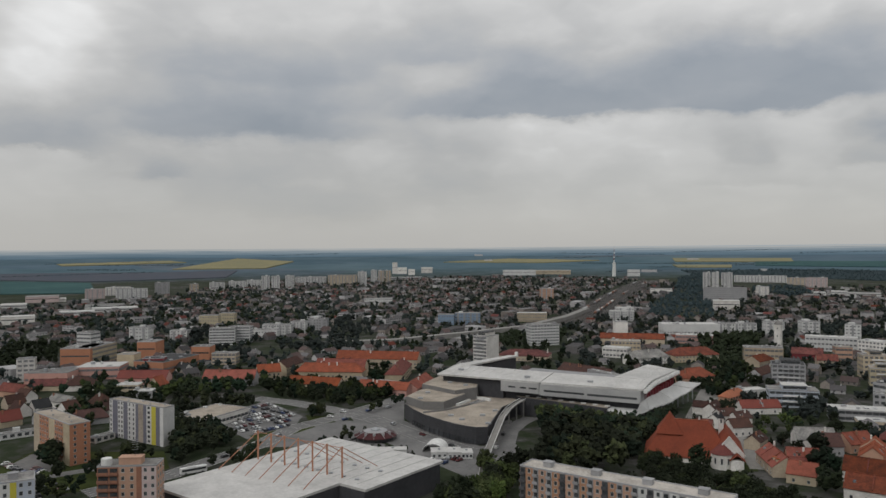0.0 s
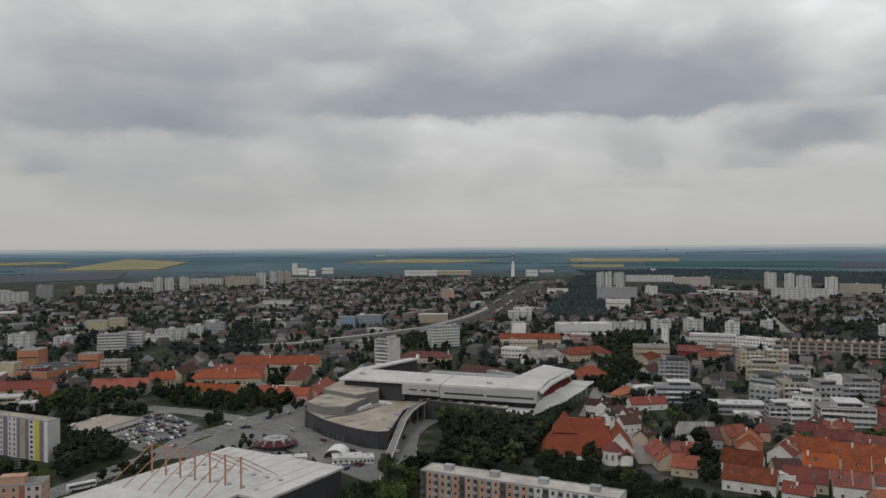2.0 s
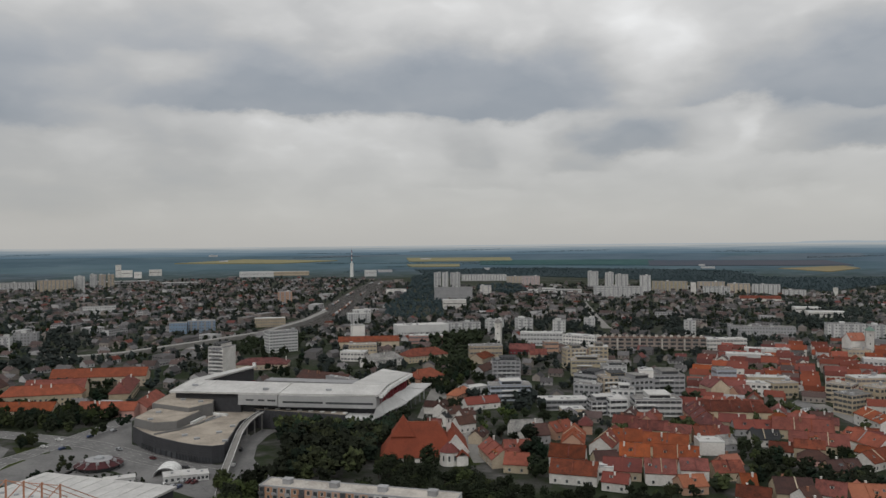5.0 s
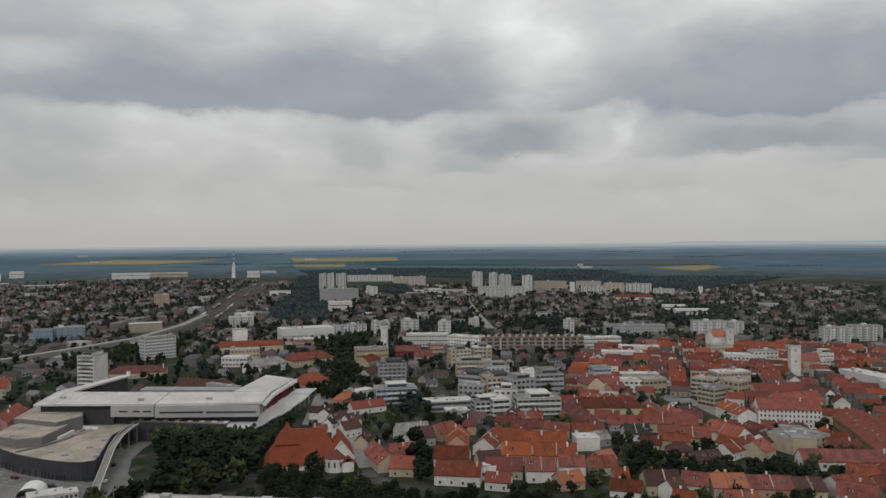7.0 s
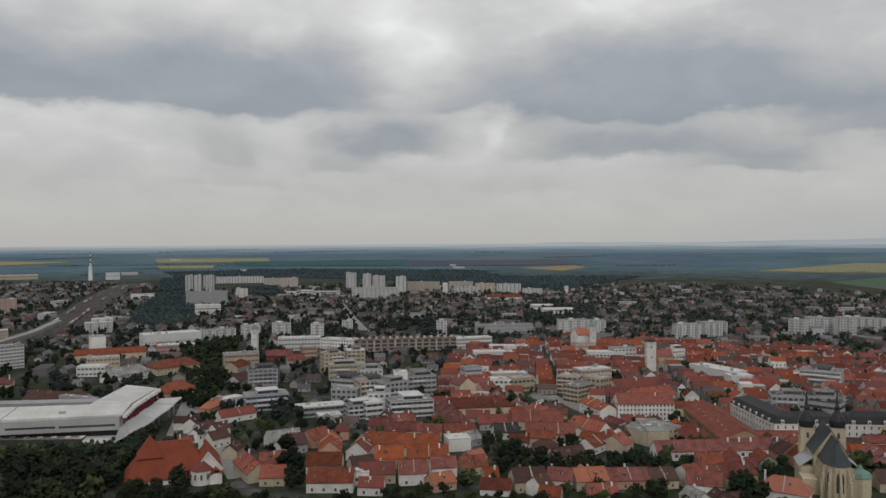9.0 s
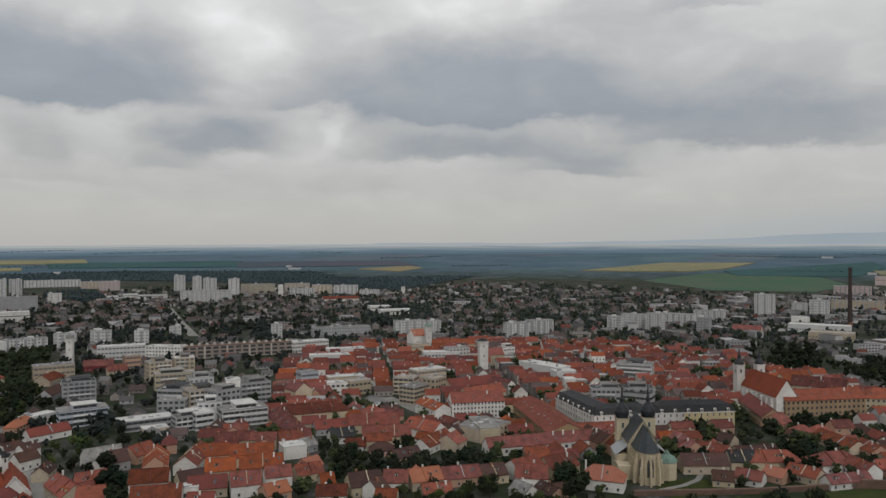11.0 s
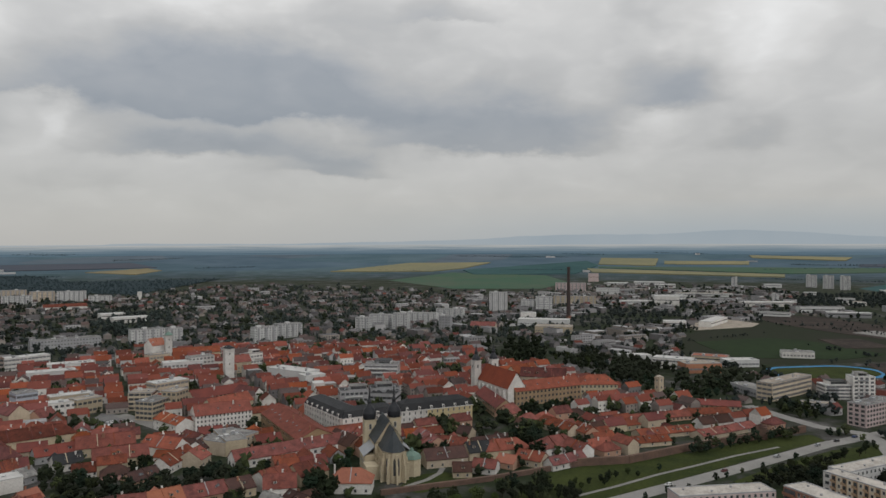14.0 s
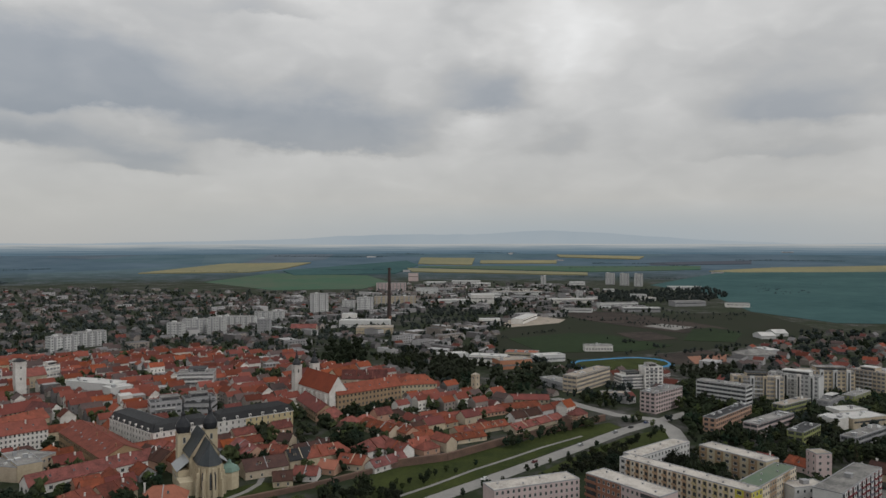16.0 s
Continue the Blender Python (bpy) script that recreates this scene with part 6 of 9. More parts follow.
def cathedral():
    # local x runs from the towers to the apse
    ax = Vector((-0.80, -0.60))
    rot = math.degrees(math.atan2(ax.y, ax.x))
    ob = thing("cathedral", "cream gothic cathedral with dark slate roofs and two onion-domed towers", "church", pose(380, 173.5, 0, 0, 0, rot))
    onion_tower(ob, 0, -7, 3.3, 25)
    onion_tower(ob, 0, 7, 3.3, 25.5)
    part("nave", Shape().box(2, 20, -7.5, 7.5, -0.5, 17), "church_cream", ob)
    w, r = gable_shapes(20, 15, 17, 28, False, 0.5)
    nr = part("nave_roof", r, "slate_roof", ob, "steep dark slate roof")
    nr.matrix_local = pose(11, 0, 0)
    gable = Shape()
    for x in (1.2, 20.8):
        gable.face([(x, -7.5, 17), (x, 7.5, 17), (x, 0, 27.8)])
    part("gable", gable, "church_cream", ob)
    # lower choir with its own steep roof and an eight-sided end
    part("choir", Shape().box(20, 32, -5.6, 5.6, -0.5, 16), "church_cream", ob)
    w, r = gable_shapes(12, 11.2, 16, 26, False, 0.4)
    cr = part("choir_roof", r, "slate_roof", ob)
    cr.matrix_local = pose(26.2, 0, 0)
    foot = [(32, -5.6), (35.5, -4.6), (38.6, -1.9), (38.6, 1.9), (35.5, 4.6), (32, 5.6)]
    part("apse", Shape().prism(foot, -0.5, 16), "church_cream", ob)
    s = Shape()
    grown = [(x + (0.5 if x > 32 else 0), y * 1.09) for x, y in foot]
    for a, b in zip(grown, grown[1:]):
        s.face([(a[0], a[1], 15.8), (b[0], b[1], 15.8), (32.2, 0, 26)])
    part("apse_roof", s, "slate_roof", ob)
    # buttresses and tall pointed windows between them
    spots = [(22, -5.6, -90), (26, -5.6, -90), (30, -5.6, -90), (34, -5.4, -72), (37.4, -3.4, -38), (39, 0, 0), (37.4, 3.4, 38), (34, 5.4, 72), (30, 5.6, 90), (26, 5.6, 90), (22, 5.6, 90)]
    for x, y, a in spots:
        b = part("buttress", Shape().box(0, 2.2, -0.45, 0.45, -0.5, 9).box(0, 1.5, -0.45, 0.45, 9, 12).box(0, 0.8, -0.45, 0.45, 12, 14.5), "church_cream", ob)
        b.matrix_local = pose(x, y, 0, 0, 0, a)
    for x, y, a in ((24, -5.6, 0), (28, -5.6, 0), (32.6, -5.5, 8), (36.2, -4.4, 42), (38.62, -1.0, 90), (38.62, 1.0, 90), (36.2, 4.4, 138), (28, 5.6, 180), (24, 5.6, 180)):
        wdw = part("lancet_window", Shape().prism([(-0.6, -0.1), (0.6, -0.1), (0.6, 0), (-0.6, 0)], 4, 11.5).prism([(-0.3, -0.1), (0.3, -0.1), (0.3, 0), (-0.3, 0)], 11.5, 12.6), "window_glass", ob)
        wdw.matrix_local = pose(x, y, 0, 0, 0, a)
    # aisles with lean-to roofs, and a domed chapel
    for sgn in (-1, 1):
        part("aisle", Shape().box(3, 19, min(sgn * 7.5, sgn * 13), max(sgn * 7.5, sgn * 13), -0.5, 10), "church_cream", ob)
        s = Shape()
        q = [(2.6, sgn * 13.6, 9.8), (19.4, sgn * 13.6, 9.8), (19.4, sgn * 7.5, 14.5), (2.6, sgn * 7.5, 14.5)]
        s.face(q if sgn < 0 else q[::-1])
        s.face([(a, b, c - 0.3) for a, b, c in (q[::-1] if sgn < 0 else q)])
        part("aisle_roof", s, "grey_metal", ob, "pale metal lean-to roof")
        for k in range(4):
            window(ob, (1.0, 1.9), 5.5 + k * 3.8, sgn * 13, 5.0, 0 if sgn < 0 else 180)
    chp = part("side_chapel", Shape().tube(26, 11, -0.5, 9, 5, 5, 8), "church_cream", ob, "low cream side chapel")
    part("chapel_roof", Shape().lathe(26, 11, [(5.5, 9), (4.2, 11), (1.4, 12.6), (0.6, 14.5)], 8), "copper", chp)
    part("sacristy", Shape().box(20, 30, -14, -6, -0.5, 7), "church_cream", ob)
    claim(364, 161, rot, 46, 34)


mat("church_cream", (0.55, 0.48, 0.34), colour2=(0.34, 0.285, 0.205), rough=0.9, scale=0.2, scale2=1.5, mottled=0.7)
mat("slate_dark", (0.022, 0.024, 0.028), colour2=(0.04, 0.042, 0.046), rough=0.4, scale=0.3)
cathedral()

# ---------------------------------------------------------------- seminary: white and yellow wings under dark mansards


def mansard_wing(x0, y0, x1, y1, W, eave, ridge, walls, label, floors=3):
    a, b = Vector((x0, y0)), Vector((x1, y1))
    L, u = (b - a).length, (b - a).normalized()
    n = Vector((-u.y, u.x))
    if n.dot((a + b) / 2) < 0:
        n = -n
    c = (a + b) / 2 + n * W / 2
    rot = math.degrees(math.atan2(u.y, u.x))
    ob = thing("seminary_wing", label, "building", pose(c.x, c.y, 0, 0, 0, rot))
    claim(c.x, c.y, rot, L, W)
    for s0, s1, m in walls:
        part("wall", Shape().box(-L / 2 + s0 * L, -L / 2 + s1 * L, -W / 2, W / 2, -0.5, eave), m, ob)
    part("cornice", Shape().box(-L / 2 - 0.4, L / 2 + 0.4, -W / 2 - 0.4, W / 2 + 0.4, eave, eave + 0.5), "white_plaster", ob)
    s = Shape()
    r0 = [(-L / 2 - 0.2, -W / 2 - 0.2), (L / 2 + 0.2, -W / 2 - 0.2), (L / 2 + 0.2, W / 2 + 0.2), (-L / 2 - 0.2, W / 2 + 0.2)]
    k1, z0, z1 = 2.2, eave + 0.5, eave + 0.5 + (ridge - eave) * 0.6
    r1 = [(-L / 2 + k1, -W / 2 + k1), (L / 2 - k1, -W / 2 + k1), (L / 2 - k1, W / 2 - k1), (-L / 2 + k1, W / 2 - k1)]
    for j in range(4):
        q = (j + 1) % 4
        s.face([(*r0[j], z0), (*r0[q], z0), (*r1[q], z1), (*r1[j], z1)])
    rx = L / 2 - W / 2
    s.face([(*r1[0], z1), (*r1[1], z1), (rx, 0, ridge), (-rx, 0, ridge)])
    s.face([(*r1[2], z1), (*r1[3], z1), (-rx, 0, ridge), (rx, 0, ridge)])
    s.face([(*r1[1], z1), (*r1[2], z1), (rx, 0, ridge)])
    s.face([(*r1[3], z1), (*r1[0], z1), (-rx, 0, ridge)])
    part("mansard_roof", s, "dark_roof", ob, "dark mansard roof")
    nb = max(3, int(L / 4.0))
    fh = eave / floors
    for k in range(floors):
        for j in range(nb):
            window(ob, (1.0, 1.9), -L / 2 + (j + 0.5) * L / nb, -W / 2, k * fh + fh * 0.35)
    for sgn in (-1, 1):
        ne = max(3, int(W / 4))
        for k in range(floors):
            for j in range(ne):
                window(ob, (1.0, 1.9), sgn * L / 2, -W / 2 + (j + 0.5) * W / ne, k * fh + fh * 0.35, 90 * sgn)
    for j in range(max(2, nb // 2)):
        x = -L / 2 + (j + 0.5) * L / max(2, nb // 2)
        d = part("dormer", Shape().box(x - 0.8, x + 0.8, -W / 2 - 0.1, -W / 2 + 2.2, eave + 0.6, eave + 2.6), "white_plaster", ob)
        part("dormer_pane", Shape().box(x - 0.5, x + 0.5, -W / 2 - 0.16, -W / 2 - 0.1, eave + 0.9, eave + 2.2), "window_glass", d)
    return ob


mansard_wing(453.5, 268.5, 421.5, 222.5, 17, 11.2, 18.5, [(0, 1, "white_plaster")], "white seminary wing under a dark mansard roof", 3)
mansard_wing(421, 220.5, 451.5, 196, 15, 11.2, 17.5, [(0, 1, "white_plaster")], "white seminary wing with a rounded corner and dark roof", 3)
mansard_wing(453.2, 194.6, 492, 158, 15, 11, 18, [(0, 0.36, "white_plaster"), (0.36, 1, "flat_yellow")], "white and yellow seminary wing under a dark mansard roof", 3)

# ---------------------------------------------------------------- university church and its college


def college():
    rot = -134
    ob = thing("university_church", "white baroque church with a steep red roof and a slim tower", "church", pose(566, 159.5, 0, 0, 0, rot + 180))
    w, r = gable_shapes(48, 15, 14, 25, False, 0.7)
    part("wall", w, "white_plaster", ob)
    part("roof", r, "church_tile", ob)
    for k in range(7):
        x = -20 + k * 6.6
        part("buttress", Shape().box(x - 0.7, x + 0.7, 7.5, 9.7, 0, 11.5), "white_plaster", ob)
        window(ob, (1.0, 1.9), x + 3.3, 7.5, 9.0, 180)
    for x, y in ((27, 8), (27, -8)):
        t = part("tower", Shape().box(x - 3, x + 3, y - 3, y + 3, -0.5, 28).box(x - 3.3, x + 3.3, y - 3.3, y + 3.3, 27.4, 28.2).box(x - 3.2, x + 3.2, y - 3.2, y + 3.2, 18, 18.5), "white_plaster", ob)
        part("tower_cap", Shape().lathe(x, y, [(3.6, 28.2), (3.2, 30), (2.0, 32), (1.3, 33), (1.5, 34.4), (0.7, 36), (0.08, 41)], 12), "slate_dark", t, "dark tower cap")
        for dx, dy, turn in ((0, 3, 180), (-3, 0, -90)):
            win = new("belfry_opening", WIN[(1.0, 1.9)])
            win.parent = t
            win.matrix_local = pose(x + dx, y + dy, 22, 0, 0, turn) @ Matrix.Diagonal((1.3, 1.3, 1.5, 1))
    claim(567, 160, rot, 56, 26)


college()

# ---------------------------------------------------------------- towers and chimneys


def slim_tower(x, y, half, h, cap, wall, roof, label):
    ob = thing("tower", label, "tower", pose(x, y, 0, 0, 0, -38))
    part("shaft", Shape().box(-half, half, -half, half, -0.5, h).box(-half - 0.3, half + 0.3, -half - 0.3, half + 0.3, h * 0.93, h * 0.96), wall, ob)
    part("cap", Shape().lathe(0, 0, [(half * 1.45, h), (half * 0.9, h + cap * 0.45), (0.1, h + cap)], 8), roof, ob)
    for z in (h * 0.8, h * 0.5):
        for dx, dy, turn in ((0, -half, 0), (-half, 0, -90)):
            win = new("opening", WIN[(1.0, 1.9)])
            win.parent = ob
            win.matrix_local = pose(dx, dy, z, 0, 0, turn)
    claim(x, y, -38, half * 2, half * 2)


slim_tower(338, 762, 3.2, 25, 5, "white_plaster", "grey_roof", "white square town tower with a low cap")
slim_tower(556, 409, 4.0, 30, 2.5, "white_plaster", "dark_roof", "white medieval town tower with a flat dark cap")
slim_tower(632, 542, 3.4, 27, 4, "white_plaster", "copper", "white church tower with a small copper cap")
slim_tower(612, 44, 2.4, 18, 1.5, "cream_plaster", "gravel_roof", "pale cream square tower beside a small house")


def chimney_stack():
    ob = thing("factory_chimney", "tall dark brick factory chimney", "chimney", pose(1216, 240, 0))
    part("shaft", Shape().lathe(0, 0, [(3.6, -0.5), (3.0, 30), (2.5, 60), (2.2, 83)], 16), "soot_brick", ob, "", True)
    part("rim", Shape().lathe(0, 0, [(2.5, 81.5), (2.7, 82.5), (2.7, 84), (2.2, 84.3)], 16), "soot_brick", ob)
    part("base", Shape().box(-4, 4, -4, 4, -0.5, 5), "brick_wall", ob)
    for k in range(6):
        part("band", Shape().tube(0, 0, 12 + k * 12, 12.5 + k * 12, 3.45 - k * 0.2, 3.45 - k * 0.2, 16), "dark_metal", ob)
    claim(1216, 240, 0, 10, 10)
    ob = thing("transmitter_tower", "slim white transmitter tower with a red and white lattice top", "tower", pose(582, 2570, 0))
    part("shaft", Shape().lathe(0, 0, [(6.5, -0.5), (5.6, 30), (5.0, 48)], 14), "white_paint", ob, "", True)
    part("platform", Shape().tube(0, 0, 44, 46, 7.0, 7.0, 14), "pale_panel", ob)
    for k in range(7):
        z = 48 + k * 7.5
        part("mast_section", Shape().tube(0, 0, z, z + 7.5, 1.9 - k * 0.18, 1.75 - k * 0.18, 8), "red_seat" if k % 2 else "white_paint", ob)


mat("soot_brick", (0.075, 0.055, 0.05), colour2=(0.05, 0.04, 0.04), rough=0.95, scale=0.15)
chimney_stack()

# ---------------------------------------------------------------- town wall


def town_wall():
    line = [(330, 150), (370, 107), (412, 70), (428, 44), (472, 10), (512, -27), (540, -54)]
    ob = thing("town_wall", "old brown stone and brick town wall with square towers", "wall")
    for k, ((x0, y0), (x1, y1)) in enumerate(zip(line, line[1:])):
        d = Vector((x1 - x0, y1 - y0))
        h = 1.6 if x1 < 420 else 3.2
        n = Vector((-d.y, d.x)).normalized() * 0.8
        q = [(x0 - n.x, y0 - n.y), (x1 - n.x, y1 - n.y), (x1 + n.x, y1 + n.y), (x0 + n.x, y0 + n.y)]
        part("wall_length", Shape().prism(q if area(q) > 0 else q[::-1], -0.5, h), "stone_wall", ob)
        a, b = Vector((x0, y0)), Vector((x1, y1))
        part("coping", Shape().bar((a.x, a.y, h + 0.15), (b.x, b.y, h + 0.15), 1.75), "stone_wall", ob)
        claim((x0 + x1) / 2, (y0 + y1) / 2, math.degrees(math.atan2(d.y, d.x)), d.length, 2, 0.5)
        if k == 4:
            t = part("wall_tower", Shape().prism([(x1 - 3.4, y1 - 3), (x1 + 3, y1 - 3.4), (x1 + 3.4, y1 + 3), (x1 - 3, y1 + 3.4)], -0.5, 7.8), "stone_wall", ob)
            part("tower_roof", Shape().lathe(x1, y1, [(4.4, 7.8), (0.2, 9.4)], 4), "brown_tile", t)


town_wall()

# ---------------------------------------------------------------- blue running track


def running_track():
    ob = thing("running_track", "bright blue oval running track round a pitch", "sports ground", pose(797, -92, 0, 0, 0, -60))
    s = Shape()
    n, L = 48, 22.0
    def ring(r):
        out = []
        for k in range(n):
            a = 2 * math.pi * k / n
            out.append((math.copysign(L, math.cos(a)) * (1 if abs(math.cos(a)) > 1e-6 else 0) + r * math.cos(a), r * math.sin(a)))
        return out
    for (r0, r1, k) in ((29, 36, 0),):
        a, b = ring(r0), ring(r1)
        for j in range(n):
            q = (j + 1) % n
            s.face([(*a[j], 0.2), (*b[j], 0.2), (*b[q], 0.2), (*a[q], 0.2)][::-1])
    part("lane_ring", s, "track_blue", ob, "blue synthetic lanes")
    part("infield", Shape().prism(ring(28.6), -0.2, 0.14), "grass", ob, "green infield")
    claim(797, -92, -60, 120, 80)


running_track()


def terrace_row(x, y, rot, L, W, h):
    """A long brownish row of flats: loggias between piers, a set-back top storey and pale stair heads on the roof."""
    ob = thing("apartment_block", "long brownish pink row of flats with loggias and pale stair heads", "building", pose(x, y, 0, 0, 0, rot))
    claim(x, y, rot, L, W)
    part("wall", Shape().box(-L / 2, L / 2, -W / 2, W / 2, -0.5, h), "row_plaster", ob)
    part("roof", Shape().box(-L / 2 - 0.4, L / 2 + 0.4, -W / 2 - 0.6, W / 2 + 0.4, h, h + 0.35), "stone_wall", ob, "brown roof edge")
    n = int(L / 7.6)
    for k in range(n):
        c = -L / 2 + (k + 0.5) * L / n
        part("pier", Shape().box(c - L / n / 2 + 0.1, c - L / n / 2 + 1.6, -W / 2 - 0.9, -W / 2, 0, h), "row_plaster" if k % 3 else "pale_roof", ob)
        part("stair_head", Shape().box(c - 1.4, c + 1.4, -1.6, 1.6, h + 0.35, h + 2.0).box(c - 1.1, c + 1.1, -1.6, 1.6, h + 2.0, h + 2.5), "pale_roof", ob)
        for f in range(3):
            part("loggia", Shape().box(c - 2.0, c + 3.2, -W / 2 - 0.05, -W / 2, 1.4 + f * 4.1, 3.9 + f * 4.1, 0).box(c - 2.2, c + 3.4, -W / 2 - 0.8, -W / 2 - 0.06, 0.7 + f * 4.1, 1.7 + f * 4.1, 1), ["window_glass", "row_plaster"], ob)


mat("row_plaster", (0.33, 0.275, 0.245), colour2=(0.25, 0.205, 0.18), rough=0.9, scale=0.15, scale2=1.0)

# ---------------------------------------------------------------- named blocks and houses, quarter by quarter
# works, market and barracks beyond the crossroads
for x, y, rot, L, W, eave, ridge, wall, roof, hip in (
        (-259, 449, 50, 12, 9, 4, 9, "cream", "maroon", False), (-267, 475, -35, 12, 9, 4, 9, "white", "brown", False), (-259, 484, 58, 11, 8, 4, 8.5, "white", "dark", False),
        (-252, 500, -30, 22, 9, 4.5, 8, "white", "greyr", False), (-239, 481, 60, 10, 9, 4, 8, "white", "brown", False), (-213, 453, 32, 21, 9, 4, 8.5, "grey", "brown", True),
        (-226, 497, -30, 14, 11, 4, 9.5, "cream", "brown", True), (-209, 478, 30, 12, 9, 4, 8, "white", "brown", False), (-196, 466, 30, 11, 9, 4, 8, "cream", "maroon", False),
        (-306, 538, -25, 24, 10, 4.5, 9, "peach", "orange", False), (-294, 562, 5, 26, 9, 4, 8, "cream", "red", False), (-270, 563, 10, 21, 14, 4.5, 9.5, "white", "brown", True),
        (-211, 557, 80, 12, 10, 5, 10.5, "cream", "orange", False), (-285, 500, 55, 12, 9, 4, 8.5, "cream", "brown", False), (-281, 460, -35, 12, 9, 4, 8.5, "white", "maroon", False),
        (-288, 520, -30, 13, 9, 4, 8.5, "white", "brown", False), (-241, 455, 55, 11, 8, 4, 8, "grey", "dark", False)):
    house(x, y, rot, L, W, eave, ridge, wall, roof, hip=hip, detail=False, chimneys=1)
block(-225, 541, 5, 15, 10, 8, "cream", "white", 2, "band")
block(-212, 533, 5, 14, 9, 5, "grey", "white", 1, "band")
block(-187, 413, 65, 13, 5, 3, "white", "grey", 1, "band")
block(-238, 422, 40, 26, 6, 3, "pale", "grey", 1, "band")
block(-329, 691, 4, 26, 40, 16, "orange", "grey", 0, "none")
block(-322, 697, 84, 44, 18, 16, "yellowish", "grey", 4, "band")
block(-279, 618, 6, 33, 25, 10, "pink", "white", 2, "band")
block(-332, 601, 20, 13, 10, 18, "white", "grey", 5, "grid")
block(-308, 593, 2, 33, 20, 9, "pink", "grey", 1, "band")
house(-233, 588, 1, 38, 14, 5.2, 10, "pink", "maroon")
block(-273, 655, -2, 15, 14, 14, "cream", "gravel", 0, "none")
block(-282, 727, -2, 18, 20, 16, "orange", "grey", 0, "none")
block(-224, 704, -2, 17, 15, 14, "orange", "grey", 0, "none")
block(-240, 655, 72, 48, 30, 10, "orange", "dark", 1, "band")
block(-198, 686, -2, 22, 12, 10, "cream", "grey", 3, "grid")
block(-246, 643, 7, 17, 12, 12, "maroon", "dark", 0, "none")
house(-164, 582, -2, 40, 14, 5.7, 11, "grey", "orange")
block(-141, 457, 64, 37, 26, 6, "white", "gravel", 1, "band")
block(-221, 838, -3, 16, 14, 18, "pale", "grey", 6, "band")
block(-240, 822, 7, 27, 14, 18, "pale", "grey", 6, "band")
block(-316, 1023, -4, 26, 12, 14, "yellowish", "grey", 3, "grid")
block(-301, 1056, -4, 21, 12, 14, "yellowish", "grey", 3, "grid")
block(-343, 857, -3, 22, 14, 16, "pale", "grey", 4, "band")
block(-299, 858, -3, 20, 12, 12, "pale", "grey", 4, "band")
block(-197, 899, -3, 34, 14, 14, "pale", "grey", 4, "band")
block(-178, 932, -3, 18, 14, 14, "pale", "grey", 4, "band")
block(-160, 967, -3, 24, 14, 14, "grey", "grey", 4, "band")
block(-207, 878, -3, 30, 12, 10, "pale", "grey", 2, "band")
block(-363, 772, -16, 17, 14, 20, "pale", "grey", 5, "band")
house(-89, 594, -5, 53, 14, 8.4, 14, "cream", "orange", hip=True)
house(-57, 660, -11, 73, 14, 8.4, 14, "cream", "orange")
house(-83, 616, -7, 41, 14, 8.4, 14, "cream", "red")
house(-95, 560, -19, 42, 12, 4.7, 9, "cream", "orange")
house(-42, 541, -22, 39, 12, 4.7, 9, "pink", "orange")
house(-19, 556, 75, 42, 12, 4.7, 9, "pink", "orange")
house(-36, 605, 85, 53, 14, 7.4, 13, "cream", "orange", hip=True)
house(-140, 603, 21, 18, 13, 6.8, 12, "cream", "orange")
house(-130, 633, 76, 33, 12, 7.2, 12, "cream", "brown")
# far white sheds, slab blocks and towers on the edge of the town
block(-733, 1589, 24, 38, 14, 20, "pinkish", "grey", 4, "band")
block(-732, 1700, 23, 53, 14, 18, "white", "white", 4, "band")
block(-653, 1583, 22, 62, 14, 21, "pale", "grey", 5, "band")
block(-645, 1733, 20, 32, 14, 26, "grey", "grey", 7, "band")
block(-599, 1815, 18, 20, 14, 19, "cream", "grey", 5, "band")
block(-579, 1934, 16, 38, 14, 17, "pale", "grey", 5, "band")
block(-540, 1983, 15, 45, 14, 18, "pale", "grey", 5, "band")
block(-510, 2035, 14, 36, 14, 18, "pale", "grey", 5, "band")
block(-446, 1896, 13, 20, 14, 34, "pale", "grey", 11, "band")
block(-420, 1893, 12, 20, 14, 34, "pale", "grey", 11, "band")
block(-400, 1969, 11, 23, 14, 32, "pale", "grey", 11, "band")
block(-375, 2142, 9, 86, 14, 22, "pale", "grey", 7, "band")
block(-280, 2101, 7, 80, 14, 28, "cream", "grey", 8, "band")
block(-228, 2126, 6, 25, 14, 36, "pale", "grey", 12, "band")
block(-204, 2223, 5, 18, 14, 37, "pale", "grey", 12, "band")
block(-182, 2221, 4, 18, 14, 36, "cream", "grey", 12, "band")
block(-161, 2218, 4, 16, 14, 36, "cream", "grey", 12, "band")
block(-178, 2785, 3, 18, 14, 42, "white", "grey", 0, "none")
block(-151, 2786, 3, 35, 25, 23, "white", "white", 0, "none")
block(-114, 2728, 2, 24, 25, 20, "white", "white", 0, "none")
block(-61, 2829, 1, 42, 25, 21, "white", "white", 0, "none")
block(270, 2677, -5, 115, 30, 18, "pale", "white", 0, "none")
block(392, 2712, -8, 129, 30, 14, "cream", "white", 0, "none")
block(650, 2575, -14, 42, 30, 21, "pale", "white", 0, "none")
block(-147, 2407, 3, 152, 20, 9, "grey", "white", 0, "none")
block(16, 2272, 0, 98, 20, 8, "grey", "white", 0, "none")
block(473, 1639, -16, 46, 18, 12, "white", "grey", 3, "band")
block(-773, 1506, 27, 37, 40, 6, "white", "white", 0, "none")
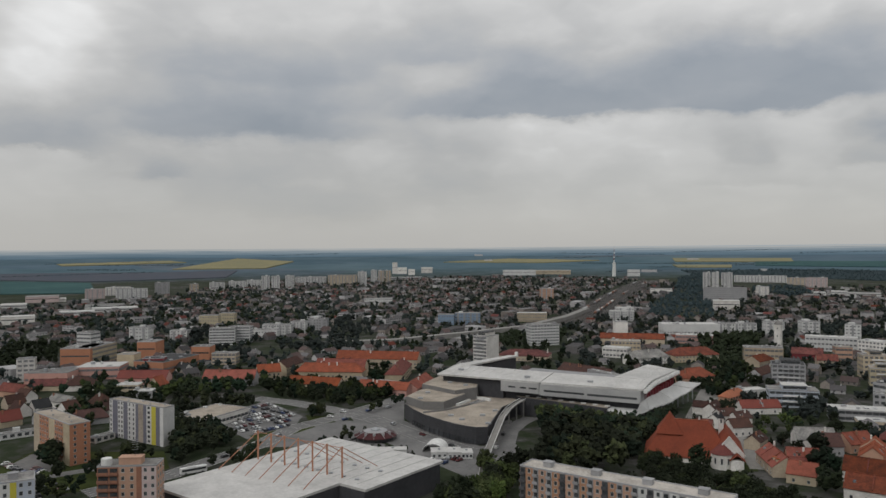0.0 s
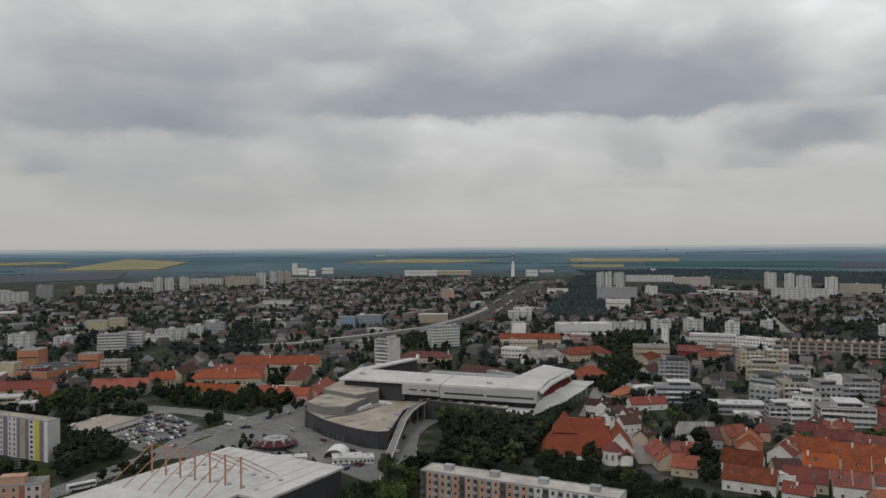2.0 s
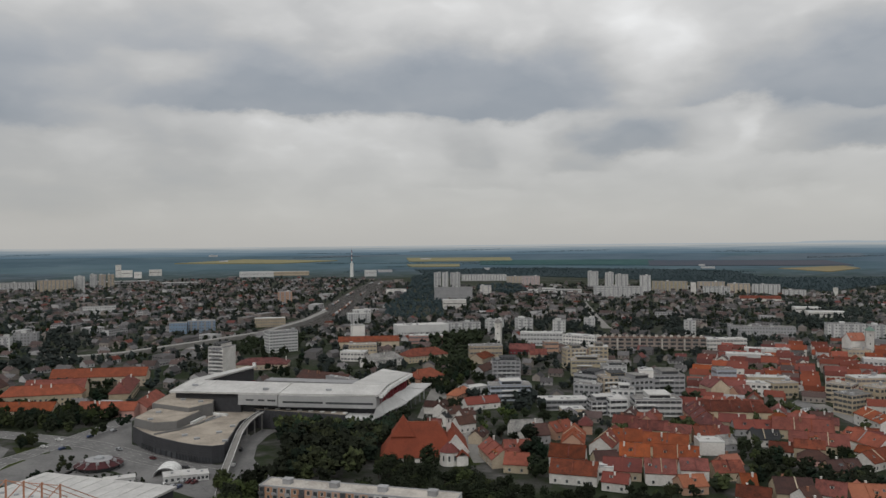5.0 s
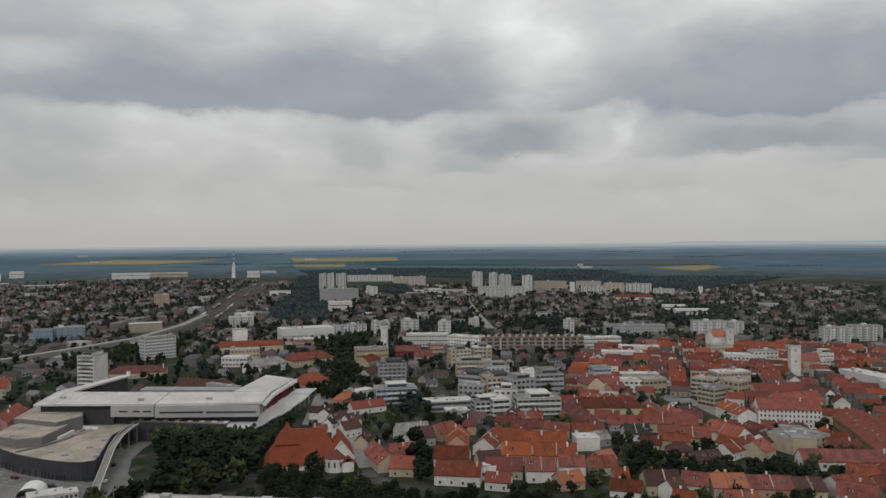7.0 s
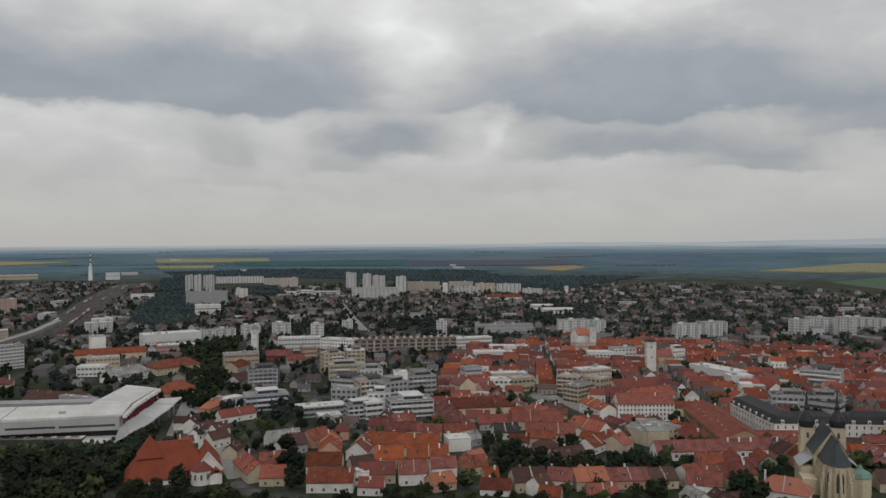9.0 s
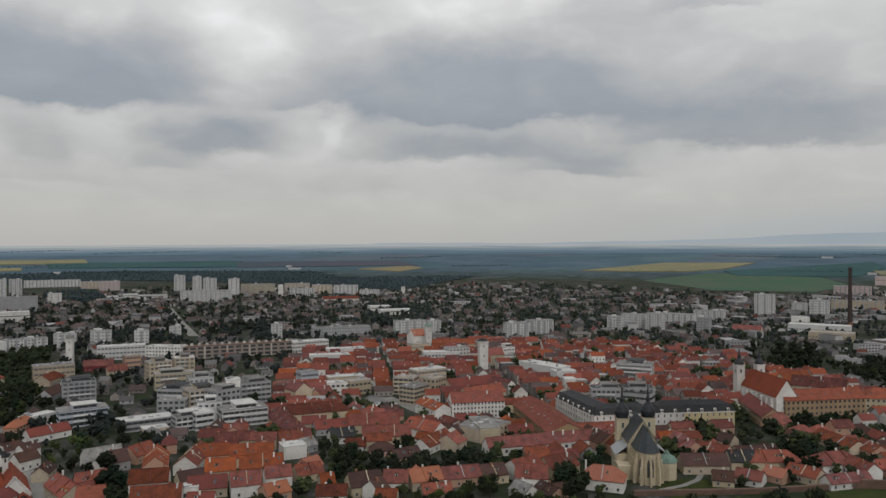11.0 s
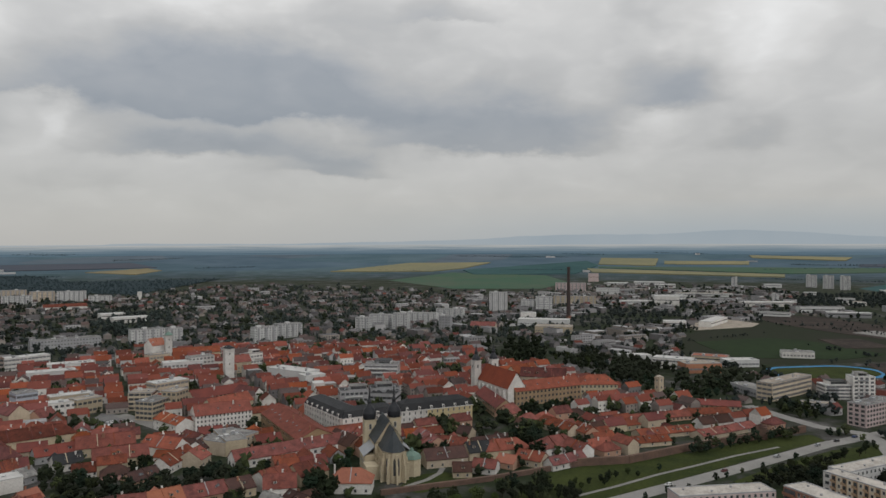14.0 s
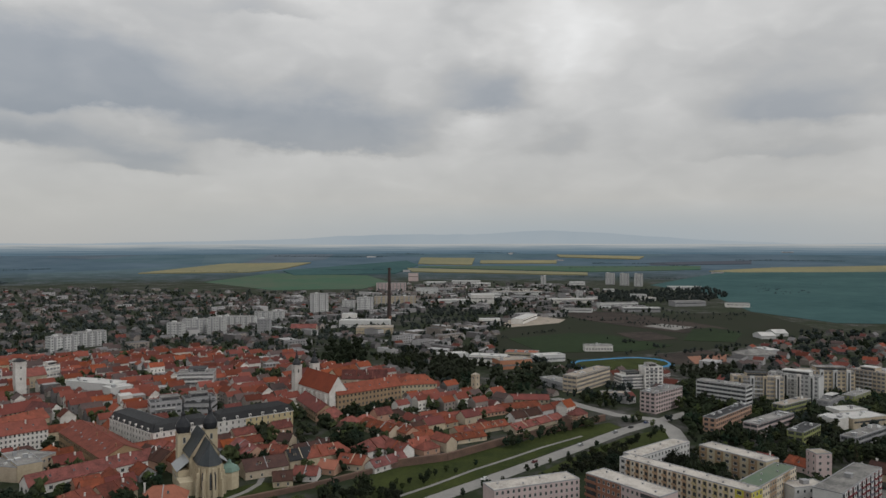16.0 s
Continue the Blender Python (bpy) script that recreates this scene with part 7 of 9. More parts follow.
block(-764, 1343, 29, 41, 40, 7, "pale", "white", 0, "none")
block(-597, 1059, 29, 42, 25, 11, "white", "white", 0, "none")
block(-581, 1198, 25, 50, 30, 6, "pale", "white", 0, "none")
block(-547, 1257, 23, 70, 30, 7, "pale", "white", 0, "none")
block(-595, 1328, 24, 64, 30, 7, "pale", "grey", 0, "none")
block(-792, 1492, 27, 58, 40, 12, "pinkish", "grey", 0, "none")
block(626, 1794, -19, 17, 14, 41, "pale", "grey", 12, "band")
block(646, 1792, -19, 16, 14, 41, "pale", "grey", 12, "band")
block(690, 1836, -20, 26, 14, 38, "pale", "grey", 12, "band")
block(895, 2132, -22, 137, 14, 19, "pale", "grey", 6, "band")
block(924, 1973, -25, 46, 14, 19, "cream", "grey", 6, "band")
block(922, 1864, -26, 48, 14, 24, "pinkish", "grey", 6, "band")
block(528, 1415, -20, 76, 16, 26, "grey", "grey", 7, "band")
block(655, 1549, -22, 25, 16, 20, "white", "grey", 4, "band")
block(462, 1233, -20, 41, 20, 15, "white", "white", 0, "none")
block(203, 1484, -7, 27, 14, 22, "peach", "grey", 5, "band")
block(-117, 1364, 4, 50, 14, 13, "pale", "grey", 3, "band")
block(767, 1538, -26, 22, 14, 9, "pale", "white", 0, "none")
block(823, 1569, -27, 31, 14, 9, "pale", "white", 0, "none")
block(845, 1515, -29, 59, 14, 9, "pale", "grey", 0, "none")
block(1007, 1680, -30, 26, 14, 41, "pale", "grey", 12, "band")
block(945, 1504, -32, 19, 14, 45, "pale", "grey", 12, "band")
block(979, 1506, -32, 29, 14, 40, "pale", "grey", 12, "band")
block(1022, 1475, -34, 24, 14, 38, "pale", "grey", 12, "band")
block(872, 1354, -32, 100, 14, 23, "pale", "grey", 5, "band")
block(1091, 1478, -36, 79, 14, 23, "yellowish", "grey", 6, "band")
block(1082, 1381, -37, 11, 12, 25, "white", "grey", 0, "none")
block(1238, 1514, -39, 63, 14, 17, "cream", "grey", 6, "band")
block(1110, 1339, -39, 55, 14, 17, "pale", "grey", 5, "band")
block(1186, 1358, -41, 47, 14, 21, "cream", "grey", 6, "band")
block(1204, 1295, -42, 56, 14, 22, "pale", "grey", 6, "band")
block(1209, 1222, -44, 45, 14, 14, "pale", "grey", 4, "band")
block(1300, 1202, -47, 9, 12, 17, "white", "grey", 0, "none")
block(1299, 384, -73, 32, 16, 35, "pale", "grey", 10, "band")
block(1344, 342, -75, 24, 14, 20, "pale", "grey", 6, "band")
block(1318, 305, -76, 29, 14, 28, "pale", "grey", 7, "band")
block(1503, 287, -78, 83, 14, 17, "cream", "grey", 4, "band")
block(1903, 376, -78, 76, 16, 22, "pinkish", "grey", 4, "band")
block(2423, 408, -80, 32, 14, 26, "pinkish", "grey", 0, "none")
block(2313, -211, -94, 27, 14, 34, "pale", "grey", 12, "band")
block(2265, -248, -95, 26, 14, 35, "pale", "grey", 12, "band")
block(2219, -283, -97, 24, 14, 36, "pale", "grey", 12, "band")
block(2205, -12, -90, 15, 14, 29, "pale", "grey", 10, "band")
block(1820, 270, -81, 54, 16, 16, "pale", "grey", 3, "band")
block(1551, 113, -85, 47, 22, 18, "white", "white", 0, "none")
block(1742, -93, -92, 14, 14, 15, "pale", "grey", 4, "band")
# mid-town blocks and halls by the railway
block(36, 639, -38, 14, 18, 30, "glassy", "grey", 10, "band", "plain")
block(106, 806, 14, 32, 14, 22, "pale", "grey", 7, "band")
block(124, 1057, -4, 41, 12, 12, "cream", "white", 3, "band")
block(4, 1018, -4, 21, 15, 14, "skyblue", "grey", 3, "band")
block(33, 1026, -3, 34, 15, 15, "skyblue", "grey", 4, "band")
block(249, 1059, -3, 31, 14, 14, "pale", "white", 4, "band")
block(256, 1067, -4, 25, 12, 18, "pale", "white", 4, "band")
block(199, 849, -3, 14, 15, 20, "white", "grey", 0, "none")
block(286, 880, -3, 64, 25, 14, "pale", "white", 1, "band")
block(270, 812, -22, 38, 14, 9, "pink", "white", 2, "band")
house(200, 801, -12, 66, 12, 7.2, 12, "cream", "red")
block(179, 742, -13, 28, 15, 12, "cream", "gravel", 3, "grid")
block(164, 715, -29, 24, 14, 9, "white", "white", 2, "band")
house(181, 674, 21, 39, 16, 6.2, 12, "white", "greyr", hip=True)
house(227, 690, 11, 44, 20, 6.2, 12, "cream", "red", hip=True)
house(76, 703, -16, 46, 25, 4.7, 9, "cream", "red", hip=True)
block(341, 883, -3, 46, 12, 14, "pale", "grey", 4, "band")
block(386, 890, -3, 16, 12, 15, "pale", "grey", 4, "band")
block(425, 885, -3, 14, 12, 16, "pale", "grey", 4, "band")
block(285, 674, -16, 32, 15, 14, "cream", "grey", 3, "grid")
block(259, 568, -21, 23, 18, 16, "grey", "dark", 5, "band")
block(228, 494, -16, 30, 16, 11, "bluish", "grey", 3, "band")
house(197, 473, 3, 25, 10, 4.2, 8, "white", "maroon")
house(192, 502, 43, 23, 8, 5.8, 9, "peach", "peachr", hip=True)
house(190, 574, 28, 28, 16, 6.2, 12, "peach", "orange", hip=True)
block(208, 514, 15, 21, 10, 7, "pale", "white", 1, "band")
house(165, 463, 55, 16, 8, 5.8, 9, "white", "brown")
house(164, 440, 15, 11, 8, 6.8, 10, "white", "brown")
house(171, 436, 24, 11, 8, 5.8, 9, "white", "brown")
house(163, 418, 12, 12, 9, 5.4, 9, "white", "brown")
house(158, 437, 50, 11, 8, 4.8, 8, "white", "dark")
house(114, 598, -51, 49, 16, 5.2, 10, "grey", "brown")
block(122, 574, -59, 31, 6, 9, "grey", "grey", 0, "none")
# new quarter of flats and offices beside the old town
house(281, 665, 41, 39, 14, 4.7, 9.1, "cream", "red")
house(253, 599, 46, 31, 10, 4.3, 8.3, "grey", "brown")
house(335, 695, -30, 26, 12, 5.2, 10.0, "maroon", "red")
house(335, 660, -19, 17, 12, 4.7, 9.1, "cream", "red")
block(360, 681, -15, 14, 12, 13, "peach", "gravel", 3, "grid")
block(340, 597, -12, 19, 15, 18, "cream", "gravel", 5, "band")
block(367, 601, -25, 17, 14, 18, "cream", "white", 5, "band")
block(334, 561, -25, 31, 14, 13, "yellowish", "gravel", 3, "band")
block(299, 499, -59, 20, 18, 13, "grey", "dark", 3, "band")
block(281, 473, -43, 19, 10, 11, "grey", "grey", 3, "grid")
block(249, 452, -17, 33, 14, 7, "grey", "white", 2, "band")
block(244, 431, -17, 15, 10, 5, "cream", "white", 1, "band")
block(264, 429, -16, 15, 12, 9, "grey", "grey", 3, "band")
house(192, 392, -12, 19, 14, 5.2, 10.0, "white", "greyr")
block(298, 416, -22, 30, 20, 11, "dimglass", "grey", 3, "band")
block(273, 427, -12, 12, 20, 11, "dimglass", "white", 3, "band")
block(310, 456, -2, 19, 16, 16, "grey", "grey", 4, "band")
block(321, 460, -30, 10, 12, 21, "white", "white", 0, "none")
block(345, 470, -17, 23, 20, 15, "grey", "grey", 4, "band")
block(303, 475, -15, 19, 16, 15, "cream", "gravel", 4, "band")
block(404, 476, -21, 15, 14, 14, "bluish", "grey", 3, "grid")
block(334, 523, -23, 19, 14, 14, "pale", "grey", 3, "band")
block(286, 436, -30, 16, 12, 14, "pale", "grey", 3, "band")
block(498, 555, -37, 39, 14, 10, "pale", "white", 1, "band")
block(403, 438, -37, 19, 10, 10, "white", "white", 2, "band")
block(416, 429, -15, 19, 12, 11, "cream", "gravel", 2, "grid")
block(418, 446, -30, 29, 10, 12, "cream", "white", 2, "grid")
# old town
house(367, 442, 78, 18, 14, 9.4, 15, "cream", "red")
house(380, 430, 7, 15, 12, 5.2, 10.0, "peach", "red")
house(336, 389, -29, 49, 16, 5.6, 10.8, "cream", "red", hip=True)
house(308, 383, -115, 49, 14, 5.2, 10.0, "peach", "red", hip=True)
house(319, 350, -29, 23, 12, 4.3, 8.3, "grey", "maroon")
house(308, 329, -29, 15, 11, 4.3, 8.3, "white", "dark")
house(340, 334, -41, 32, 15, 5.6, 10.8, "cream", "orange")
house(325, 308, -43, 29, 15, 5.2, 10.0, "cream", "orange")
house(351, 300, -90, 25, 13, 5.2, 10.0, "white", "orange")
house(396, 332, -110, 29, 13, 7.0, 10.5, "white", "orange")
house(405, 323, 1, 17, 12, 4.7, 9.1, "white", "orange")
block(422, 372, 5, 22, 14, 13, "cream", "grey", 4, "grid", "grid")
block(442, 400, -64, 17, 16, 13, "cream", "gravel", 4, "grid")
block(483, 413, -17, 29, 14, 13, "cream", "white", 3, "grid")
block(438, 367, 7, 15, 12, 17, "cream", "gravel", 4, "grid")
long_house(413.5, 308, -38, 37, 16, 11.5, 17, "white", "orange", 4, 2.4)
house(486, 366, -22, 49, 13, 5.6, 10.8, "cream", "maroon")
house(495, 344, -105, 24, 13, 5.6, 10.8, "white", "red")
house(447, 328, -14, 36, 13, 8.8, 14, "cream", "orange")
block(373, 272, -5, 29, 22, 8, "cream", "grey", 2, "grid")
block(372, 270, -129, 31, 12, 9, "cream", "grey", 2, "grid")
house(374, 298, -108, 17, 12, 3.9, 7.5, "cream", "red")
house(362, 282, 15, 18, 12, 4.3, 8.3, "white", "brown")
house(333, 278, 10, 28, 12, 4.3, 8.3, "white", "orange")
house(339, 269, 12, 12, 14, 4.7, 9.1, "cream", "orange")
house(302, 272, -11, 17, 10, 3.9, 7.5, "peach", "brown")
house(252, 252, -29, 16, 14, 5.2, 10.0, "cream", "brown")
house(266, 244, -51, 12, 12, 4.7, 9.1, "white", "red")
house(277, 236, -29, 16, 14, 4.7, 9.1, "cream", "peachr")
house(293, 226, -34, 20, 14, 4.3, 8.3, "peach", "red")
house(306, 216, -29, 13, 14, 4.3, 8.3, "cream", "brown")
house(321, 206, -17, 17, 16, 5.2, 10.0, "white", "red")
house(248, 233, -55, 10, 10, 3.4, 6.6, "cream", "red")
house(269, 221, -35, 14, 9, 3.4, 6.6, "cream", "orange")
house(250, 242, 2, 8, 10, 5.1, 9.1, "white", "brown")
house(257, 365, -33, 22, 10, 6.0, 10.0, "cream", "red")
house(233, 352, -29, 18, 13, 5.2, 10.0, "white", "orange")
house(246, 333, -39, 23, 15, 5.6, 10.8, "cream", "orange")
house(221, 325, -34, 15, 13, 5.2, 10.0, "cream", "orange")
house(238, 314, -35, 22, 13, 5.2, 10.0, "peach", "orange")
house(202, 307, -35, 18, 12, 4.7, 9.1, "cream", "maroon")
house(214, 294, -30, 14, 12, 6.0, 10.8, "white", "orange")
house(233, 294, -29, 13, 10, 5.1, 9.1, "white", "red")
house(247, 288, -16, 14, 10, 4.3, 8.3, "cream", "red")
house(219, 278, -12, 12, 11, 3.9, 7.5, "peach", "peachr")
house(244, 270, -29, 7, 10, 3.9, 7.5, "cream", "orange")
house(188, 335, -36, 18, 13, 5.2, 10.0, "white", "red")
house(177, 309, -37, 22, 12, 5.2, 10.0, "white", "red")
house(207, 363, 58, 26, 12, 5.2, 10.0, "peach", "orange")
house(222, 352, 43, 31, 12, 5.2, 10.0, "white", "orange")
block(191, 310, -29, 13, 8, 6, "white", "white", 1, "band")
house(201, 321, -14, 12, 11, 4.7, 9.1, "cream", "brown")
house(189, 292, -42, 12, 8, 4.3, 7.5, "white", "maroon")
house(156, 353, -97, 26, 12, 4.7, 9.1, "cream", "orange")
house(160, 336, -33, 12, 14, 4.3, 8.3, "cream", "orange")
house(169, 356, -15, 14, 11, 4.7, 9.1, "peach", "red")
house(162, 392, -129, 13, 8, 4.3, 7.5, "cream", "brown")
house(194, 380, -7, 10, 12, 5.2, 10.0, "grey", "brown")
house(210, 386, 14, 15, 12, 4.7, 9.1, "peach", "orange")
block(269, 327, -24, 13, 12, 7, "white", "white", 0, "none")
house(257, 298, -4, 10, 10, 3.9, 7.5, "peach", "peachr")
house(283, 348, -18, 14, 12, 4.3, 8.3, "peach", "red")
house(281, 330, -7, 10, 10, 3.9, 7.5, "grey", "greyr")
house(293, 348, -30, 10, 11, 3.9, 7.5, "cream", "maroon")
# old town round the cathedral
long_house(411.5, 248.5, -130.5, 80, 24, 8.5, 14, "ochre", "orange", 2, 3.2)
long_house(413, 222, -40, 44, 13, 5.5, 8.5, "cream", "orange", 1, 3.4)
long_house(369, 227.5, -32.4, 67, 11, 5.0, 9.5, "white", "red", 1, 4.0)
house(337, 196, -21, 18, 14, 5.2, 10.0, "cream", "red")
house(332, 167, -70, 21, 13, 5.6, 10.8, "white", "peachr", hip=True)
house(314, 197, -57, 16, 15, 5.2, 10.0, "white", "red")
house(294, 188, -108, 12, 9, 3.9, 7.5, "white", "greyr")
house(302, 179, -112, 14, 10, 3.4, 6.6, "peach", "brown")
house(397, 205, -121, 26, 13, 5.2, 10.0, "peach", "brown")
house(406, 203, -121, 18, 12, 6.0, 10.8, "cream", "red")
house(390, 140, -50, 24, 13, 4.7, 9.1, "cream", "brown")
house(409, 127, -50, 14, 13, 4.7, 9.1, "cream", "dark")
house(420, 114, -50, 28, 14, 4.7, 9.1, "cream", "orange", hip=True)
house(419, 161, -134, 27, 13, 4.7, 9.1, "peach", "red")
house(420, 146, -90, 19, 13, 3.9, 7.5, "cream", "red")
house(447, 147, -98, 9, 10, 3.9, 7.5, "cream", "brown")
house(375, 124, -67, 10, 12, 3.4, 6.6, "cream", "brown")
house(385, 114, -86, 13, 11, 3.4, 6.6, "white", "orange")
house(398, 105, -100, 11, 11, 3.4, 6.6, "peach", "peachr")
house(407, 94, -103, 16, 11, 3.9, 7.5, "cream", "orange")
house(438, 88, -36, 26, 15, 4.7, 9.1, "white", "red", hip=True)
house(434, 74, -125, 16, 11, 4.3, 8.3, "white", "orange")
house(410, 76, -35, 25, 8, 3.4, 6.6, "white", "red")
house(486, 96, -127, 31, 12, 3.9, 7.5, "cream", "red")
house(487, 119, -96, 12, 9, 3.0, 5.8, "peach", "brown")
house(480, 78, -137, 18, 11, 3.9, 7.5, "peach", "red")
house(434, 126, -43, 27, 10, 3.4, 6.6, "cream", "brown")
house(508, 137, -13, 13, 14, 5.2, 10.0, "peach", "red")
long_house(574, 127.5, -41, 61, 15, 11.5, 17.5, "ochre", "orange", 3, 3.4)
long_house(606, 92, -67, 30, 18, 11.5, 17.5, "yellowish", "orange", 3, 3.0, True)
house(626, 140, -82, 38, 14, 10.8, 17, "cream", "red")
long_house(530.5, 154, 34, 54, 14, 7.5, 12.5, "ochre", "maroon", 2, 4.0)
house(642, 163, -21, 33, 12, 10.8, 16.5, "cream", "orange")
block(613, 285, -72, 30, 20, 15, "dimglass", "grey", 4, "band")
block(511, 234, -80, 21, 14, 11, "grey", "dark", 2, "band")
block(524, 299, -50, 9, 12, 12, "white", "white", 1, "band")
block(578, 356, -103, 47, 18, 11, "pale", "white", 1, "band")
block(565, 329, -33, 19, 14, 10, "pale", "white", 1, "band")
block(384, 748, -27, 46, 14, 14, "pale", "white", 3, "band")
block(412, 708, -57, 38, 16, 14, "white", "white", 4, "band")
terrace_row(472, 672, -27, 114, 14, 13)
block(543, 641, -19, 43, 14, 12, "white", "white", 3, "band")
block(543, 581, -39, 40, 14, 9, "pale", "white", 1, "band")
block(619, 427, -20, 14, 10, 16, "white", "gravel", 3, "band")
house(602, 431, -32, 18, 14, 10.4, 16, "cream", "orange")
house(662, 533, -40, 52, 14, 5.6, 10.8, "cream", "orange")
house(636, 563, -17, 16, 16, 15.6, 22, "white", "peachr")
block(602, 530, -23, 21, 12, 12, "cream", "gravel", 2, "grid")
block(573, 474, -43, 36, 14, 12, "pale", "white", 2, "band")
block(589, 467, -25, 23, 14, 15, "white", "grey", 4, "grid")
house(1059, 1155, -34, 74, 20, 5.2, 10.0, "white", "red")
block(957, 941, -33, 38, 25, 8, "white", "white", 0, "none")
block(924, 871, -33, 54, 25, 8, "white", "white", 0, "none")
block(732, 662, -32, 40, 14, 18, "pale", "grey", 5, "band")
block(767, 651, -32, 18, 14, 16, "pale", "grey", 5, "band")
block(662, 718, -32, 75, 14, 12, "grey", "grey", 3, "band")
block(591, 759, -33, 13, 12, 18, "pale", "grey", 5, "band")
block(801, 540, -32, 30, 14, 18, "pale", "grey", 6, "band")
block(848, 535, -32, 35, 14, 18, "pale", "grey", 6, "band")
block(387, 879, -32, 18, 12, 16, "pale", "grey", 4, "band")
block(428, 878, -32, 18, 12, 16, "pale", "grey", 4, "band")
block(462, 851, -32, 16, 12, 15, "pale", "grey", 4, "band")
block(512, 861, -32, 14, 12, 15, "pale", "grey", 4, "band")
block(500, 255, -54, 21, 14, 14, "grey", "dark", 3, "band")
block(522, 240, -54, 22, 14, 13, "grey", "dark", 3, "band")
house(516, -5, -39, 51, 11, 2.8, 5.4, "cream", "red")
house(596, 1, -86, 33, 12, 3.0, 5.8, "cream", "maroon")
house(539, 38, -49, 47, 12, 3.0, 5.8, "peach", "red")
house(498, 31, -50, 41, 11, 2.8, 5.4, "cream", "red")
house(472, 38, -53, 26, 10, 2.8, 5.4, "cream", "red")
house(565, 8, -58, 34, 11, 3.0, 5.8, "peach", "red")
# eastern estates and works
block(939, 470, -82, 20, 14, 20, "pale", "grey", 6, "band")
block(987, 465, -82, 34, 14, 20, "pale", "grey", 6, "band")
block(975, 429, -82, 22, 14, 24, "pale", "grey", 7, "band")
block(1152, 421, -82, 45, 14, 16, "pale", "grey", 5, "band")
block(980, 364, -82, 17, 12, 22, "grey", "grey", 6, "band")
block(1091, 451, -82, 60, 14, 14, "pale", "grey", 4, "band")
block(1100, 253, -82, 75, 25, 10, "pale", "white", 1, "band")
block(1026, 221, -82, 50, 30, 9, "cream", "gravel", 1, "band")
block(1174, 296, -82, 23, 14, 12, "white", "white", 1, "band")
house(1031, 325, -82, 36, 16, 5.2, 10.0, "cream", "red")
block(1894, 238, -73, 40, 26, 9, "grey", "grey", 0, "none")
block(2213, 302, -82, 58, 26, 9, "pale", "white", 0, "none")
block(2290, 222, -82, 86, 26, 9, "pale", "white", 0, "none")
block(2170, 167, -82, 54, 26, 9, "pale", "white", 0, "none")
block(1964, 75, -87, 139, 20, 6, "white", "grey", 0, "none")
block(1702, 121, -66, 70, 18, 10, "pale", "white", 0, "none")
block(1830, 53, -79, 122, 26, 8, "pale", "gravel", 0, "none")
block(1679, 23, -91, 75, 20, 7, "grey", "grey", 0, "none")
block(1592, -72, -70, 105, 18, 9, "white", "white", 0, "none")
block(1387, -74, -96, 51, 26, 6, "pale", "grey", 0, "none")
block(1486, -153, -73, 76, 20, 10, "pale", "grey", 0, "none")
block(1402, -187, -87, 66, 18, 8, "grey", "white", 0, "none")
block(1680, -237, -66, 24, 26, 7, "white", "gravel", 0, "none")
block(1749, -225, -79, 32, 20, 9, "pale", "grey", 0, "none")
block(1975, -179, -91, 29, 18, 6, "pale", "white", 0, "none")
block(2078, -383, -82, 83, 26, 9, "pale", "white", 0, "none")
block(1547, -295, -70, 67, 26, 10, "grey", "grey", 0, "none")
block(1532, -387, -96, 44, 20, 8, "white", "grey", 0, "none")
block(1558, 174, -73, 64, 18, 7, "pale", "white", 0, "none")
block(2271, -111, -82, 42, 26, 9, "pale", "white", 0, "none")
block(1161, 71, -82, 32, 18, 8, "white", "white", 0, "none")
block(1209, 18, -14, 89, 18, 8, "white", "white", 0, "none")
block(889, -74, -82, 32, 14, 7, "white", "grey", 1, "band")
block(760, 20, -63, 35, 20, 9, "orange", "gravel", 1, "band")
block(774, 45, -99, 37, 18, 10, "white", "white", 2, "band")
block(795, 85, -64, 31, 16, 8, "pale", "white", 1, "band")
block(824, 12, -96, 35, 20, 7, "cream", "peachflat", 0, "none")
block(807, -16, -65, 33, 16, 7, "pale", "white", 1, "band")
block(663, -25, -144, 37, 16, 6, "grey", "grey", 1, "band")
block(664, -49, -31, 62, 13, 14, "cream", "gravel", 4, "grid", "grid")
block(669, -86, -68, 23, 14, 11, "white", "white", 4, "band", "band")
block(672, -104, -71, 17, 12, 18, "white", "white", 6, "band", "plain")
block(585, -100, -38, 40, 13, 15, "pinkish", "grey", 5, "grid", "grid")
block(623, -70, -86, 24, 10, 4, "grey", "gravel", 1, "band")
block(596, -148, -127, 39, 12, 19, "pale", "grey", 6, "grid", "grid")
block(611, -176, -94, 37, 13, 22, "cream", "gravel", 7, "band", "plain")
block(625, -209, -124, 38, 13, 22, "pale", "grey", 7, "band", "plain")
block(647, -239, -90, 41, 13, 22, "cream", "gravel", 7, "band")
block(649, -276, -140, 28, 13, 22, "cream", "gravel", 7, "band")
block(540, -138, -36, 60, 9, 9.5, "peach", "dark", 3, "grid", "grid")
block(522, -160, -42, 50, 10, 9.5, "pinkish", "grey", 3, "grid", "grid")
block(579, -192, -45, 39, 9, 9.5, "lime", "gravel", 3, "grid", "grid")
block(497, -174, -38, 29, 10, 9.5, "lime", "dark", 3, "grid", "grid")
block(492, -208, -45, 45, 9, 9.5, "grey", "grey", 3, "grid", "grid")
block(618, -252, -41, 33, 9, 9.5, "lime", "grey", 3, "grid", "grid")
block(596, -225, -40, 30, 9, 9, "grey", "grey", 3, "band")
block(538, -206, -137, 14, 14, 8, "white", "white", 0, "none")
block(571, -227, -70, 23, 14, 7, "white", "white", 0, "none")
